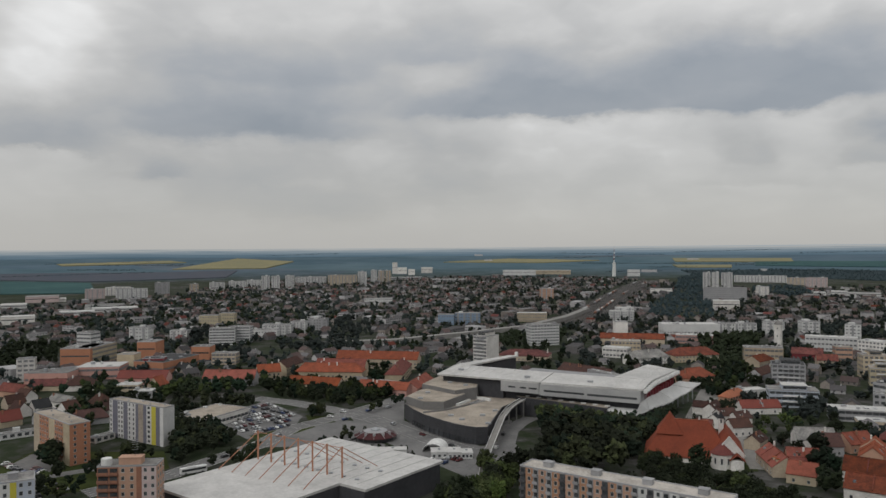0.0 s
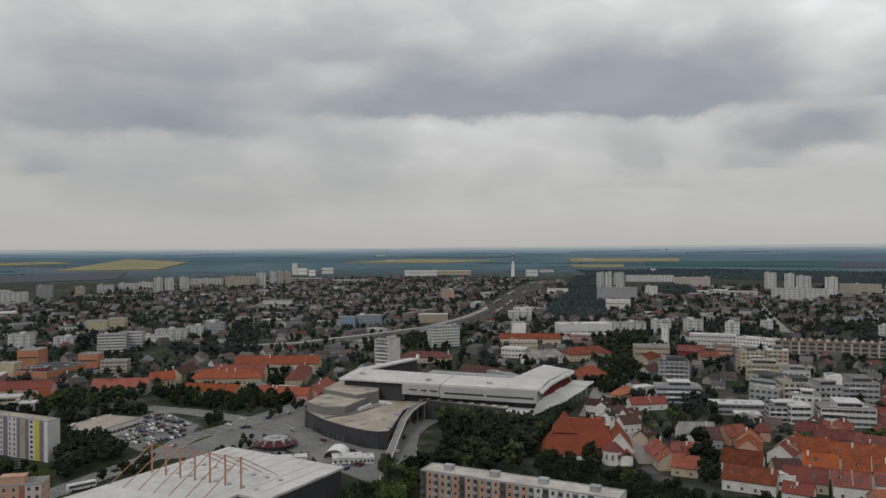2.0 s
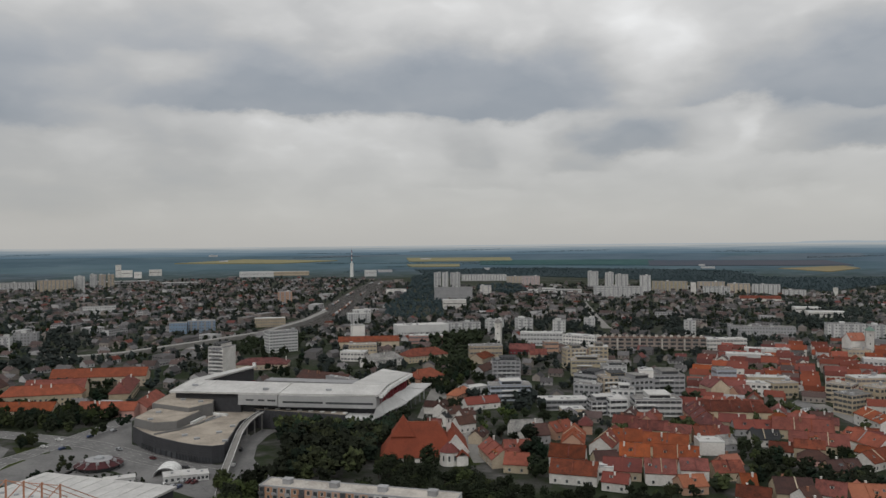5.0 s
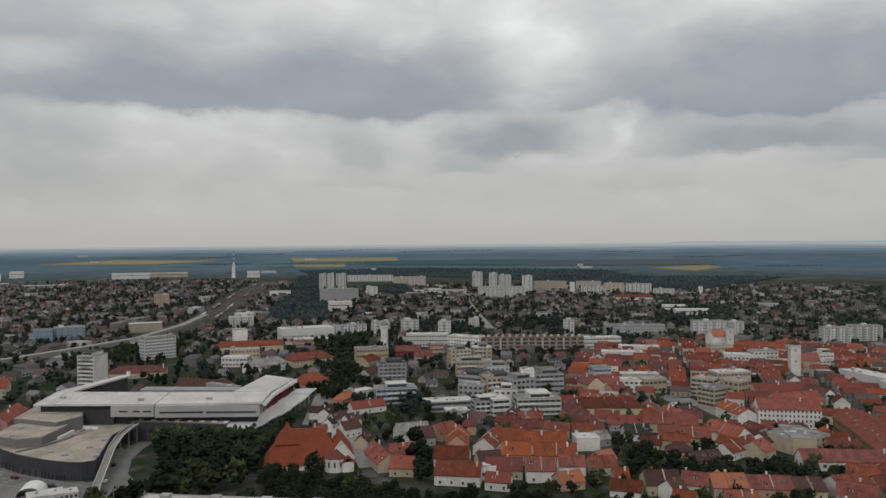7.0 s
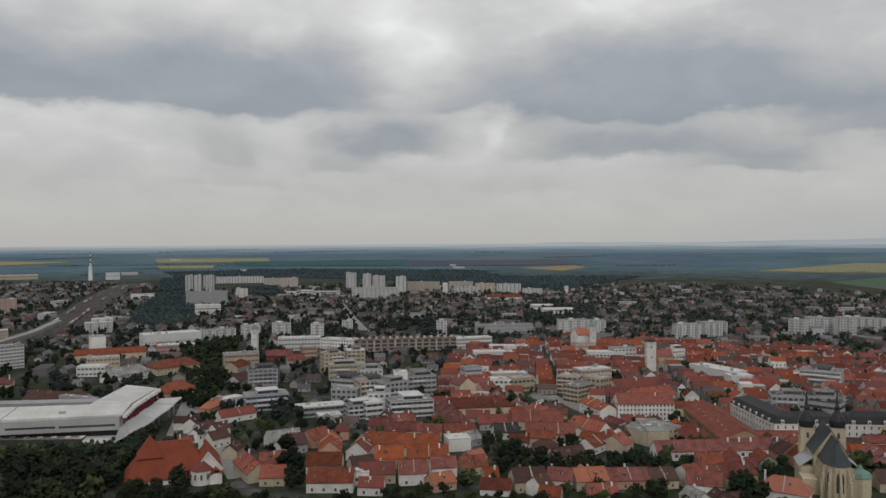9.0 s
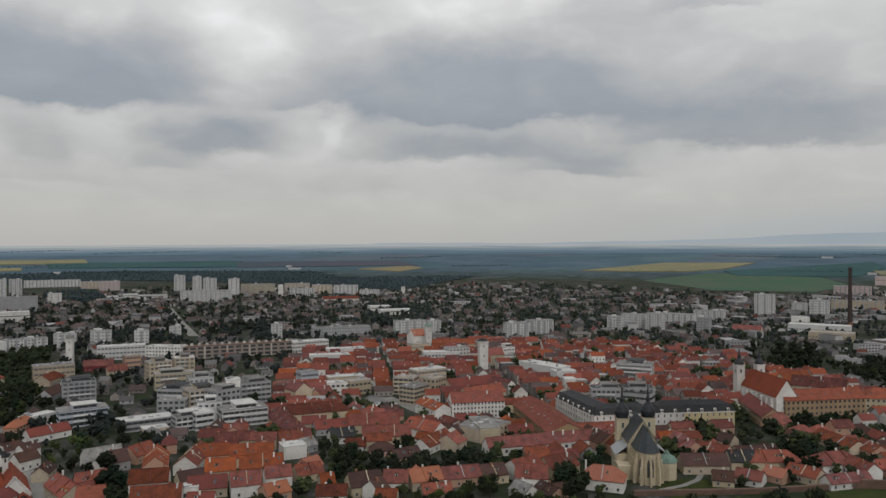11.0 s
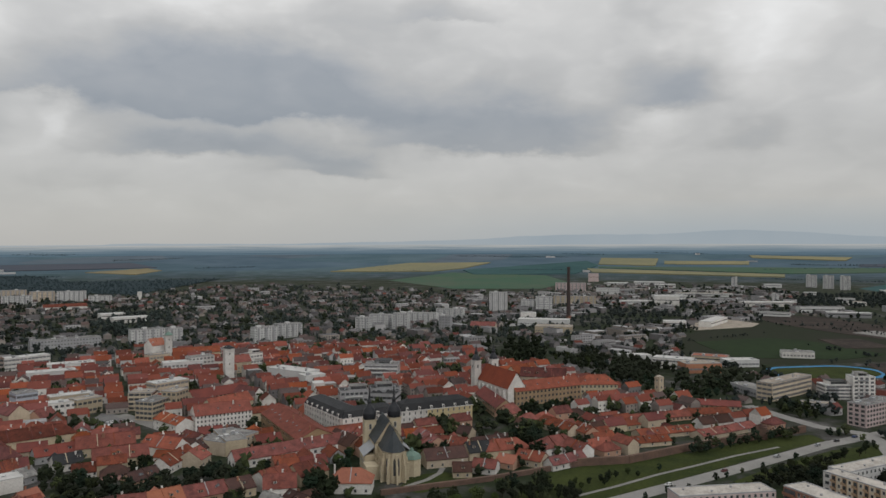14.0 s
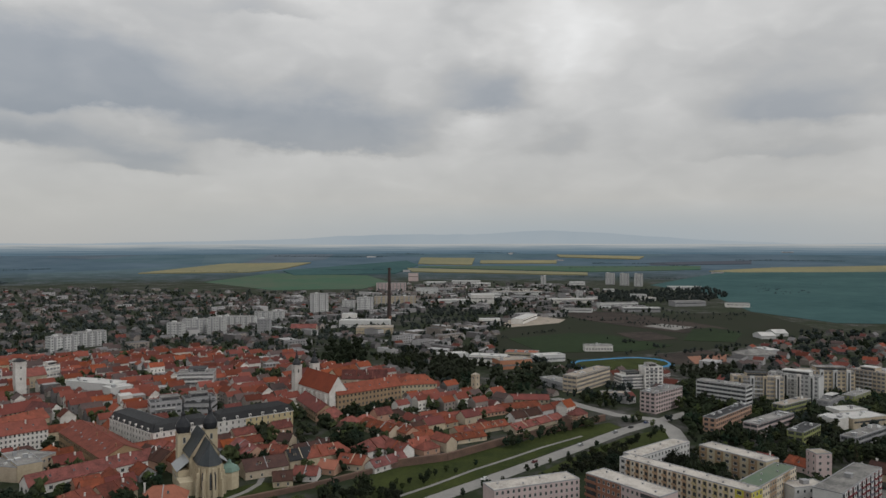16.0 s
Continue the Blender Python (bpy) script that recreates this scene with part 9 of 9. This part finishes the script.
def old_town():
    rng = random.Random(5)
    protos = []
    walls, roofs = ("white", "cream", "cream", "peach", "pink", "grey"), ("red", "red", "orange", "red", "brown", "maroon", "orange", "red")
    for k in range(16):
        L, W = rng.uniform(12, 15.5), rng.uniform(8.2, 9.8)
        eave = rng.choice((3.2, 3.8, 5.2, 6.2))
        ob = house(0, -5000 - k * 60, 0, L, W, eave, eave + W * 0.38, walls[k % 6], roofs[k % 8], hip=k % 5 == 4, m=pose(0, 0, 0), detail=False, chimneys=1)
        for j in (-1, 1):
            window(ob, (1.2, 1.5), j * L * 0.26, -W / 2, 1.2 if eave < 6 else 3.6)
        protos.append((ob, L, W))
    spots = []
    c, s = math.cos(radians(-42)), math.sin(radians(-42))
    for i in range(-45, 60):
        for j in range(-60, 60):
            # blocks of three rows between streets, cross lanes every seventh house
            u = i * 13.2 + (i // 7) * 7.0 + rng.uniform(-1.2, 1.2) - 20
            v = j * 10.4 + (j // 3) * 10.5 + rng.uniform(-1.0, 1.0) - 10
            x, y = 480 + u * c - v * s, 260 + u * s + v * c
            if inside(OLD_TOWN, x, y) and not any(inside(p, x, y) for p in NO_HOUSES):
                spots.append((x, y))
    spots.sort(key=lambda p: p[0] ** 2 + p[1] ** 2)
    used, count, rows, leaves = set(), 0, Shape(), Shape()
    for x, y in spots:
        if not clear_of(x, y, 4.2):
            if clear_of(x, y, 0.8) and rng.random() < 0.8:
                far_tree(leaves, x, y, rng.uniform(5, 9), rng, rng.randrange(2))
            continue
        if rng.random() < (0.25 if math.hypot(x, y) < 560 else 0.2):
            for _ in range(5):
                far_tree(leaves, x + rng.uniform(-5, 5), y + rng.uniform(-5, 5), rng.uniform(6, 11), rng, rng.randrange(2))
            continue
        rot = -42 + rng.choice((0, 0, 180, 0, 180, 180, 90)) + rng.uniform(-4, 4)
        if count < 85:
            ob, L, W = protos[rng.randrange(16)]
            m = pose(x, y, 0, 0, 0, rot)
            if ob in used:
                copy_thing(ob, m)
            else:
                used.add(ob)
                ob.matrix_world = m
        else:
            L, W = rng.uniform(10, 15.5), rng.uniform(8.0, 10.5)
            eave = rng.choice((4.0, 5.2, 6.4, 7.4, 8.2))
            if rng.random() < 0.07:
                far_house(rows, x, y, radians(rot), L, W, rng.choice((4, 6, 8)), 0, rng.choice((0, 1, 2)), rng.choice((6, 7, 7)))
            else:
                far_house(rows, x, y, radians(rot), L, W, eave, eave + W * rng.uniform(0.34, 0.46), rng.choice((11, 11, 11, 0, 1, 1, 2)), rng.choice((5, 5, 5, 9, 9, 10, 10, 3, 5)))
        claim(x, y, rot, L - 2, W - 2, 0)
        count += 1
    for k, (ob, L, W) in enumerate(protos):
        if ob not in used:
            ob.matrix_world = pose(600, 330 + k, 0, 0, 0, -38)
    tagged(new("old_town_houses", rows.mesh("old_town_houses", SUBURB)), "close-set old town houses with red and brown tiled roofs", "houses", kind="stuff")
    tagged(new("courtyard_trees", leaves.mesh("courtyard_trees", ["leaf_dark", "leaf_green"])), "dark green trees in the old town courtyards", "trees", kind="stuff")


old_town()

# ---------------------------------------------------------------- suburbs out to the edge of town
EDGE = [(-40, 1500), (-30, 1500), (-20, 1750), (-14, 2250), (0, 2550), (12, 2550), (20, 1950), (30, 2150), (45, 2150), (58, 2200), (66, 1950), (75, 1850), (80, 2250), (92, 2250), (100, 1330), (106, 1150), (125, 1250)]


def town_edge(az):
    for (a0, r0), (a1, r1) in zip(EDGE, EDGE[1:]):
        if a0 <= az <= a1:
            return r0 + (r1 - r0) * (az - a0) / (a1 - a0)
    return 1200


def suburbs():
    rng = random.Random(23)
    bins = {}
    leaves = {}
    singles, count = [], 0
    for k in range(10):
        L, W = rng.uniform(9, 14), rng.uniform(8, 10)
        eave = rng.choice((3.4, 4.2, 5.6))
        ob = house(0, -7000 - k * 60, 0, L, W, eave, eave + W * 0.46, ("white", "cream", "grey", "peach", "white")[k % 5], ("brown", "red", "greyr", "maroon", "brown", "dark")[k % 6],
                   hip=k % 4 == 3, m=pose(0, 0, 0), detail=False, chimneys=1)
        window(ob, (1.2, 1.5), -L / 4, -W / 2, 1.0)
        window(ob, (1.2, 1.5), L / 4, -W / 2, 1.0)
        singles.append(ob)
    used = set()
    r = 420.0
    while r < 2600:
        step = 14 if r < 560 else 19 if r < 900 else 18 if r < 1300 else 20 if r < 1700 else 25
        n = int(radians(158) * r / step)
        for k in range(n):
            az = -38 + 158 * (k + rng.random()) / n
            rr = r + rng.uniform(-0.5, 0.5) * step
            x, y = rr * math.sin(radians(az)), rr * math.cos(radians(az))
            if rr > town_edge(az) * rng.uniform(0.93, 1.04) or inside(OLD_TOWN, x, y):
                continue
            if any(inside(p, x, y) for p in NO_HOUSES) or not clear_of(x, y, 3.0):
                continue
            sector = int((az + 40) // 40)
            u = rng.random()
            leafy = (0.57 if az < 50 else 0.62) + 0.36 * noise.noise((x * 0.006, y * 0.006, 4.0))
            works = 70 < az < 98 and rr > 820     # yards and sheds beyond the old town
            quarter = az > 96 and rr < 1050
            leafy *= 0.66 if quarter else 0.9 if works else 1.0
            if u < leafy or not clear_of(x, y, 6.5):
                h = rng.uniform(5, 11.5)
                if rr < 520 and count < 75 and rng.random() < 0.75:
                    tree(rng.choice(("dark", "green", "wide", "dark", "poplar")), x, y, rng.uniform(0.55, 0.95))
                    count += 3
                else:
                    s = leaves.setdefault(sector, Shape())
                    lumps = 7 if rr < 900 else 4 if rr < 1300 else 2
                    for _ in range(3 if rr < 1300 else 2):
                        far_tree(s, x + rng.uniform(-7, 7), y + rng.uniform(-7, 7), h * rng.uniform(0.7, 1), rng, rng.randrange(3), lumps)
            else:
                rot = radians(-38 + rng.choice((0, 90)) + rng.uniform(-14, 14) + (40 * noise.noise((x * 0.004, y * 0.004, 8.0)) if works else 0))
                if rr < 470:
                    ob = rng.choice(singles)
                    m = pose(x, y, 0, 0, 0, math.degrees(rot))
                    if ob in used:
                        copy_thing(ob, m)
                    else:
                        used.add(ob)
                        ob.matrix_world = m
                else:
                    s = bins.setdefault(sector, Shape())
                    if rng.random() < (0.42 if works else 0.07):
                        far_house(s, x, y, rot, rng.uniform(14, 38), rng.uniform(9, 18), rng.choice((3, 4, 5, 7, 9)), 0, rng.choice((0, 1, 2, 0)), rng.choice((6, 7, 4, 4, 6)))
                    else:
                        eave = rng.choice((2.4, 2.8, 3.4, 5.0))
                        W = rng.uniform(7, 10)
                        far_house(s, x, y, rot, rng.uniform(8, 14), W, eave, eave + W * rng.uniform(0.28, 0.42), rng.choice((0, 1, 1, 2, 2)), rng.choice((3, 3, 3, 10, 4, 4, 4, 6, 6, 3, 3, 3, 6) if not quarter else (3, 10, 5, 9, 10, 5, 3, 10)))
                claim(x, y, 0, 9, 9, 0)
        r += step
    for k, ob in enumerate(singles):
        if ob not in used:
            ob.matrix_world = pose(-330 + k * 22, 640, 0, 0, 0, -38)
    for sector, s in sorted(bins.items()):
        tagged(new("suburban_houses", s.mesh("suburban_houses", SUBURB)), "small suburban houses with brown, grey and red roofs", "houses", kind="stuff")
    for sector, s in sorted(leaves.items()):
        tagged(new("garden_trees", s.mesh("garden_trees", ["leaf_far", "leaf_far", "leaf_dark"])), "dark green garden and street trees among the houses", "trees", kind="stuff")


suburbs()

# ---------------------------------------------------------------- hedges, far trees on the farm land


def farm_trees():
    rng = random.Random(31)
    s = Shape()
    for k in range(30):
        az, r = rng.uniform(-34, 116), rng.uniform(2700, 4300)
        turn = radians(az + 90 + rng.uniform(-25, 25))
        for j in range(rng.randint(30, 120)):
            x = r * math.sin(radians(az)) + (j * 5 + rng.uniform(-3, 3)) * math.sin(turn)
            y = r * math.cos(radians(az)) + (j * 5 + rng.uniform(-3, 3)) * math.cos(turn)
            far_tree(s, x, y, rng.uniform(3, 7), rng, 0, 2)
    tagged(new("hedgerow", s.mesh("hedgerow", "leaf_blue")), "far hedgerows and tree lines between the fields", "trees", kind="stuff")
    # scattered far white farm buildings
    f = Shape()
    for k in range(13):
        az, r = rng.uniform(-34, 116), rng.uniform(2750, 4300)
        x, y = r * math.sin(radians(az)), r * math.cos(radians(az))
        z = rise(x, y)
        L, W, h = rng.uniform(14, 60), rng.uniform(10, 18), rng.uniform(5, 9)
        c, sn = math.cos(radians(-az)), math.sin(radians(-az))
        foot = [(x + a * c - b * sn, y + a * sn + b * c) for a, b in ((-L / 2, -W / 2), (L / 2, -W / 2), (L / 2, W / 2), (-L / 2, W / 2))]
        f.prism(foot, z - 1, z + h, 0, 1)
    tagged(new("farm_buildings", f.mesh("farm_buildings", ["white_far", "white_roof"])), "far white farm sheds among the fields", "buildings", kind="stuff")


farm_trees()


def hills():
    """Low hills on the skyline, a plain backdrop glowing in painted haze blue."""
    v, f = [], []
    n = 260
    for k in range(n + 1):
        az = -60 + 200 * k / n
        x, y = 4880 * math.sin(radians(az)), 4880 * math.cos(radians(az))
        up = 118 + 14 * noise.noise((az * 0.09, 0.3, 2.0)) + 5 * noise.noise((az * 0.4, 2.3, 2.0))
        up += math.exp(-((az - 86) / 15) ** 2) * (78 + 26 * noise.noise((az * 0.16, 7.7, 0.0)) + 8 * noise.noise((az * 0.7, 5.0, 0.0)))
        if az < 45:
            up = min(up, 97 + 20 * max(0, az / 60))
        v += [(x, y, -20), (x, y, up)]
    for k in range(n):
        f.append((2 * k, 2 * k + 2, 2 * k + 3, 2 * k + 1))
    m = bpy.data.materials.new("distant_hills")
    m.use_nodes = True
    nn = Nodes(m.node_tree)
    # the hills glow; the pale blue is air haze put into their emission
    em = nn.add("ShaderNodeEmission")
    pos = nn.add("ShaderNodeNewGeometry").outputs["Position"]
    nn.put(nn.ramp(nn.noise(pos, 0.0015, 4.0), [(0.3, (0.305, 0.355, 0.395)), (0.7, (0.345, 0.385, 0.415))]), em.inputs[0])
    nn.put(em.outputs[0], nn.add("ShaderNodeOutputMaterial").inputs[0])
    tagged(new("backdrop", mesh_of("backdrop", v, f, [m])), "distant hills on the skyline, glowing in haze blue", "backdrop", kind="structure")


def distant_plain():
    """The farthest plain and low hills, out of reach, as a plain backdrop ring; its glow pales with distance to paint
    haze.
    """
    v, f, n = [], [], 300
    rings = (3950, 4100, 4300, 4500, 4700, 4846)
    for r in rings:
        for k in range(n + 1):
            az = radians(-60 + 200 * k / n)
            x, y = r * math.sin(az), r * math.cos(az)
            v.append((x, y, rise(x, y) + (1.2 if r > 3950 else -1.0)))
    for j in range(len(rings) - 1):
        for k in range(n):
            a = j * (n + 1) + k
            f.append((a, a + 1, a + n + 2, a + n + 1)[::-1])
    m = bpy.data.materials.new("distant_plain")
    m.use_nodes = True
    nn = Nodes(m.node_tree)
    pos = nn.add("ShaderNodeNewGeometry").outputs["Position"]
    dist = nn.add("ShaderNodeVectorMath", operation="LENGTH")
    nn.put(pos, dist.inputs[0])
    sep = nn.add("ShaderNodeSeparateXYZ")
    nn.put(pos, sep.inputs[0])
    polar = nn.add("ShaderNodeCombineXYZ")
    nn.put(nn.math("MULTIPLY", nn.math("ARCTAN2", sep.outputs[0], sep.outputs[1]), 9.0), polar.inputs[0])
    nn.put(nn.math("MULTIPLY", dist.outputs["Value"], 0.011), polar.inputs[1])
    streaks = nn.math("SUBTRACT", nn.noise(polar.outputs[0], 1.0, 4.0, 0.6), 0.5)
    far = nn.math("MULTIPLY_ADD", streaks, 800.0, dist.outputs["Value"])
    # haze painted as emission: darker blue near, paling towards the rim
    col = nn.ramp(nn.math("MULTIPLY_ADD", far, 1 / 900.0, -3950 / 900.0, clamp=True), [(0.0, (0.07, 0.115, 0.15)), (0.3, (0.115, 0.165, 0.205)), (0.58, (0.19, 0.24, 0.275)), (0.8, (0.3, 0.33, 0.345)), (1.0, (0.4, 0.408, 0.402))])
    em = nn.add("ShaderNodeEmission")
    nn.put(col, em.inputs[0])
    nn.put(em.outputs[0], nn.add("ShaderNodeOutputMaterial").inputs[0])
    tagged(new("backdrop", mesh_of("backdrop", v, f, [m])), "distant plain below the skyline, glowing in painted haze", "backdrop", kind="structure")


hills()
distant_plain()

# ---------------------------------------------------------------- cars and a bus


def car_kinds():
    kinds = []
    for k, (paint, word) in enumerate((("car_white", "white"), ("car_silver", "silver"), ("car_black", "black"), ("car_blue", "dark blue"), ("car_red", "dark red"))):
        ob = thing("car", "small %s parked car" % word, "car", group="parked cars")
        body = Shape()
        prof = [(-2.1, 0.35), (2.1, 0.35), (2.15, 0.75), (1.2, 0.92), (0.65, 1.42), (-1.35, 1.45), (-2.05, 0.95)]
        n = len(body.v)
        body.v += [(x, -0.85, z) for x, z in prof] + [(x, 0.85, z) for x, z in prof]
        q = len(prof)
        body.f += [tuple(n + j for j in range(q)), tuple(n + q + j for j in reversed(range(q)))]
        body.f += [(n + j, n + q + j, n + q + (j + 1) % q, n + (j + 1) % q) for j in range(q)]
        body.i += [0] * (q + 2)
        part("body", body, paint, ob)
        part("glazing", Shape().box(-1.3, 0.6, -0.87, 0.87, 0.98, 1.36).bar((1.12, 0, 1.0), (0.72, 0, 1.36), 0.9), "window_glass", ob)
        wheel = Shape()
        m = 10
        wheel.v = [(0.32 * math.cos(2 * math.pi * j / m), y, 0.32 * math.sin(2 * math.pi * j / m)) for y in (-0.1, 0.1) for j in range(m)]
        wheel.f = [tuple(range(m)), tuple(reversed(range(m, 2 * m)))] + [(j, m + j, m + (j + 1) % m, (j + 1) % m) for j in range(m)]
        wheel.i = [0] * (m + 2)
        me = wheel.mesh("wheel", "car_black")
        for x in (-1.3, 1.3):
            for y in (-0.82, 0.82):
                w = part("wheel", me, None, ob)
                w.location = (x, y, 0.32)
        kinds.append(ob)
    return kinds


for nm, c1, mt in (("car_white", (0.62, 0.62, 0.61), 0), ("car_silver", (0.36, 0.37, 0.38), 0.5), ("car_black", (0.02, 0.02, 0.022), 0), ("car_blue", (0.03, 0.05, 0.12), 0.2), ("car_red", (0.09, 0.018, 0.02), 0)):
    mat(nm, c1, rough=0.3, metal=mt, scale=0.5, spread=0.04, spec=0.5)
CARS = car_kinds()
PARKED = set()


def car(x, y, rot):
    ob = CARS[SEEDS.choice((0, 0, 1, 1, 2, 2, 3, 4))]
    m = pose(x, y, 0.14, 0, 0, rot)
    if ob in PARKED:
        return copy_thing(ob, m)
    PARKED.add(ob)
    ob.matrix_world = m
    return ob


def car_rows(poly, rot, row, n):
    rng = random.Random(n)
    c, s = math.cos(radians(rot)), math.sin(radians(rot))
    cx, cy = sum(p[0] for p in poly) / len(poly), sum(p[1] for p in poly) / len(poly)
    made = 0
    for i in range(-12, 13):
        for j in range(-25, 26):
            x, y = cx + (i * row) * c - (j * 2.8) * s, cy + (i * row) * s + (j * 2.8) * c
            if made < n and inside(poly, x, y) and rng.random() < 0.72:
                car(x, y, rot + rng.choice((0, 180)) + rng.uniform(-3, 3))
                made += 1


car_rows([(-134, 455), (-129, 493), (-120, 513), (-92, 468), (-92, 432), (-108, 420)], -38, 9.2, 74)
car_rows([(-226, 389), (-219, 392), (-198, 368), (-184, 352), (-192, 346), (-211, 362)], 48, 6.5, 14)
car_rows([(384, 397), (416, 413), (400, 366), (390, 368)], 52, 8, 16)
car_rows([(-185, 318), (-170, 335), (-158, 325), (-168, 308)], -40, 8, 12)
car_rows([(-8, 372), (8, 384), (14, 374), (-2, 362)], 52, 8, 8)
for x, y, rot in ((-60, 458, 50), (-48, 482, 50), (-36, 492, 52), (-70, 466, -30), (-30, 445, -52), (-12, 420, -50), (4, 396, -48), (-92, 420, 62), (-110, 378, 58), (395, 20, 142),
                  (430, -6, 142), (470, -34, -38), (520, -70, 142), (-122, 300, 60), (-104, 478, -28), (-64, 480, -30), (27, 392, 75), (33, 420, 75), (535, -82, -38), (505, -58, 142)):
    car(x, y, rot)


def bus():
    ob = thing("bus", "long white city bus on the road", "bus", pose(-117, 352, 0.12, 0, 0, 35))
    part("body", Shape().box(-6, 6, -1.25, 1.25, 0.4, 1.5).box(-6, 6, -1.25, 1.25, 2.5, 3.05).box(-6, -5.6, -1.25, 1.25, 1.5, 2.5).box(5.6, 6, -1.25, 1.25, 1.5, 2.5), "car_white", ob)
    part("glazing", Shape().box(-5.6, 5.6, -1.22, 1.22, 1.5, 2.5), "window_glass", ob)
    part("roof_unit", Shape().box(-3, 1, -0.8, 0.8, 3.05, 3.3), "pale_panel", ob)
    for x in (-3.8, 3.8):
        for y in (-1.15, 1.15):
            w = Shape()
            w.v = [(x + 0.48 * math.cos(2 * math.pi * j / 12), y + d, 0.48 + 0.48 * math.sin(2 * math.pi * j / 12)) for d in (-0.14, 0.14) for j in range(12)]
            w.f = [tuple(range(12)), tuple(reversed(range(12, 24)))] + [(j, 12 + j, 12 + (j + 1) % 12, (j + 1) % 12) for j in range(12)]
            w.i = [0] * 14
            part("wheel", w, "car_black", ob)


bus()

# models of trees that found no spot are taken away again
for kinds in TREES.values():
    for spare in kinds:
        if spare not in USED:
            for ob in list(spare.children) + [spare]:
                bpy.data.objects.remove(ob)
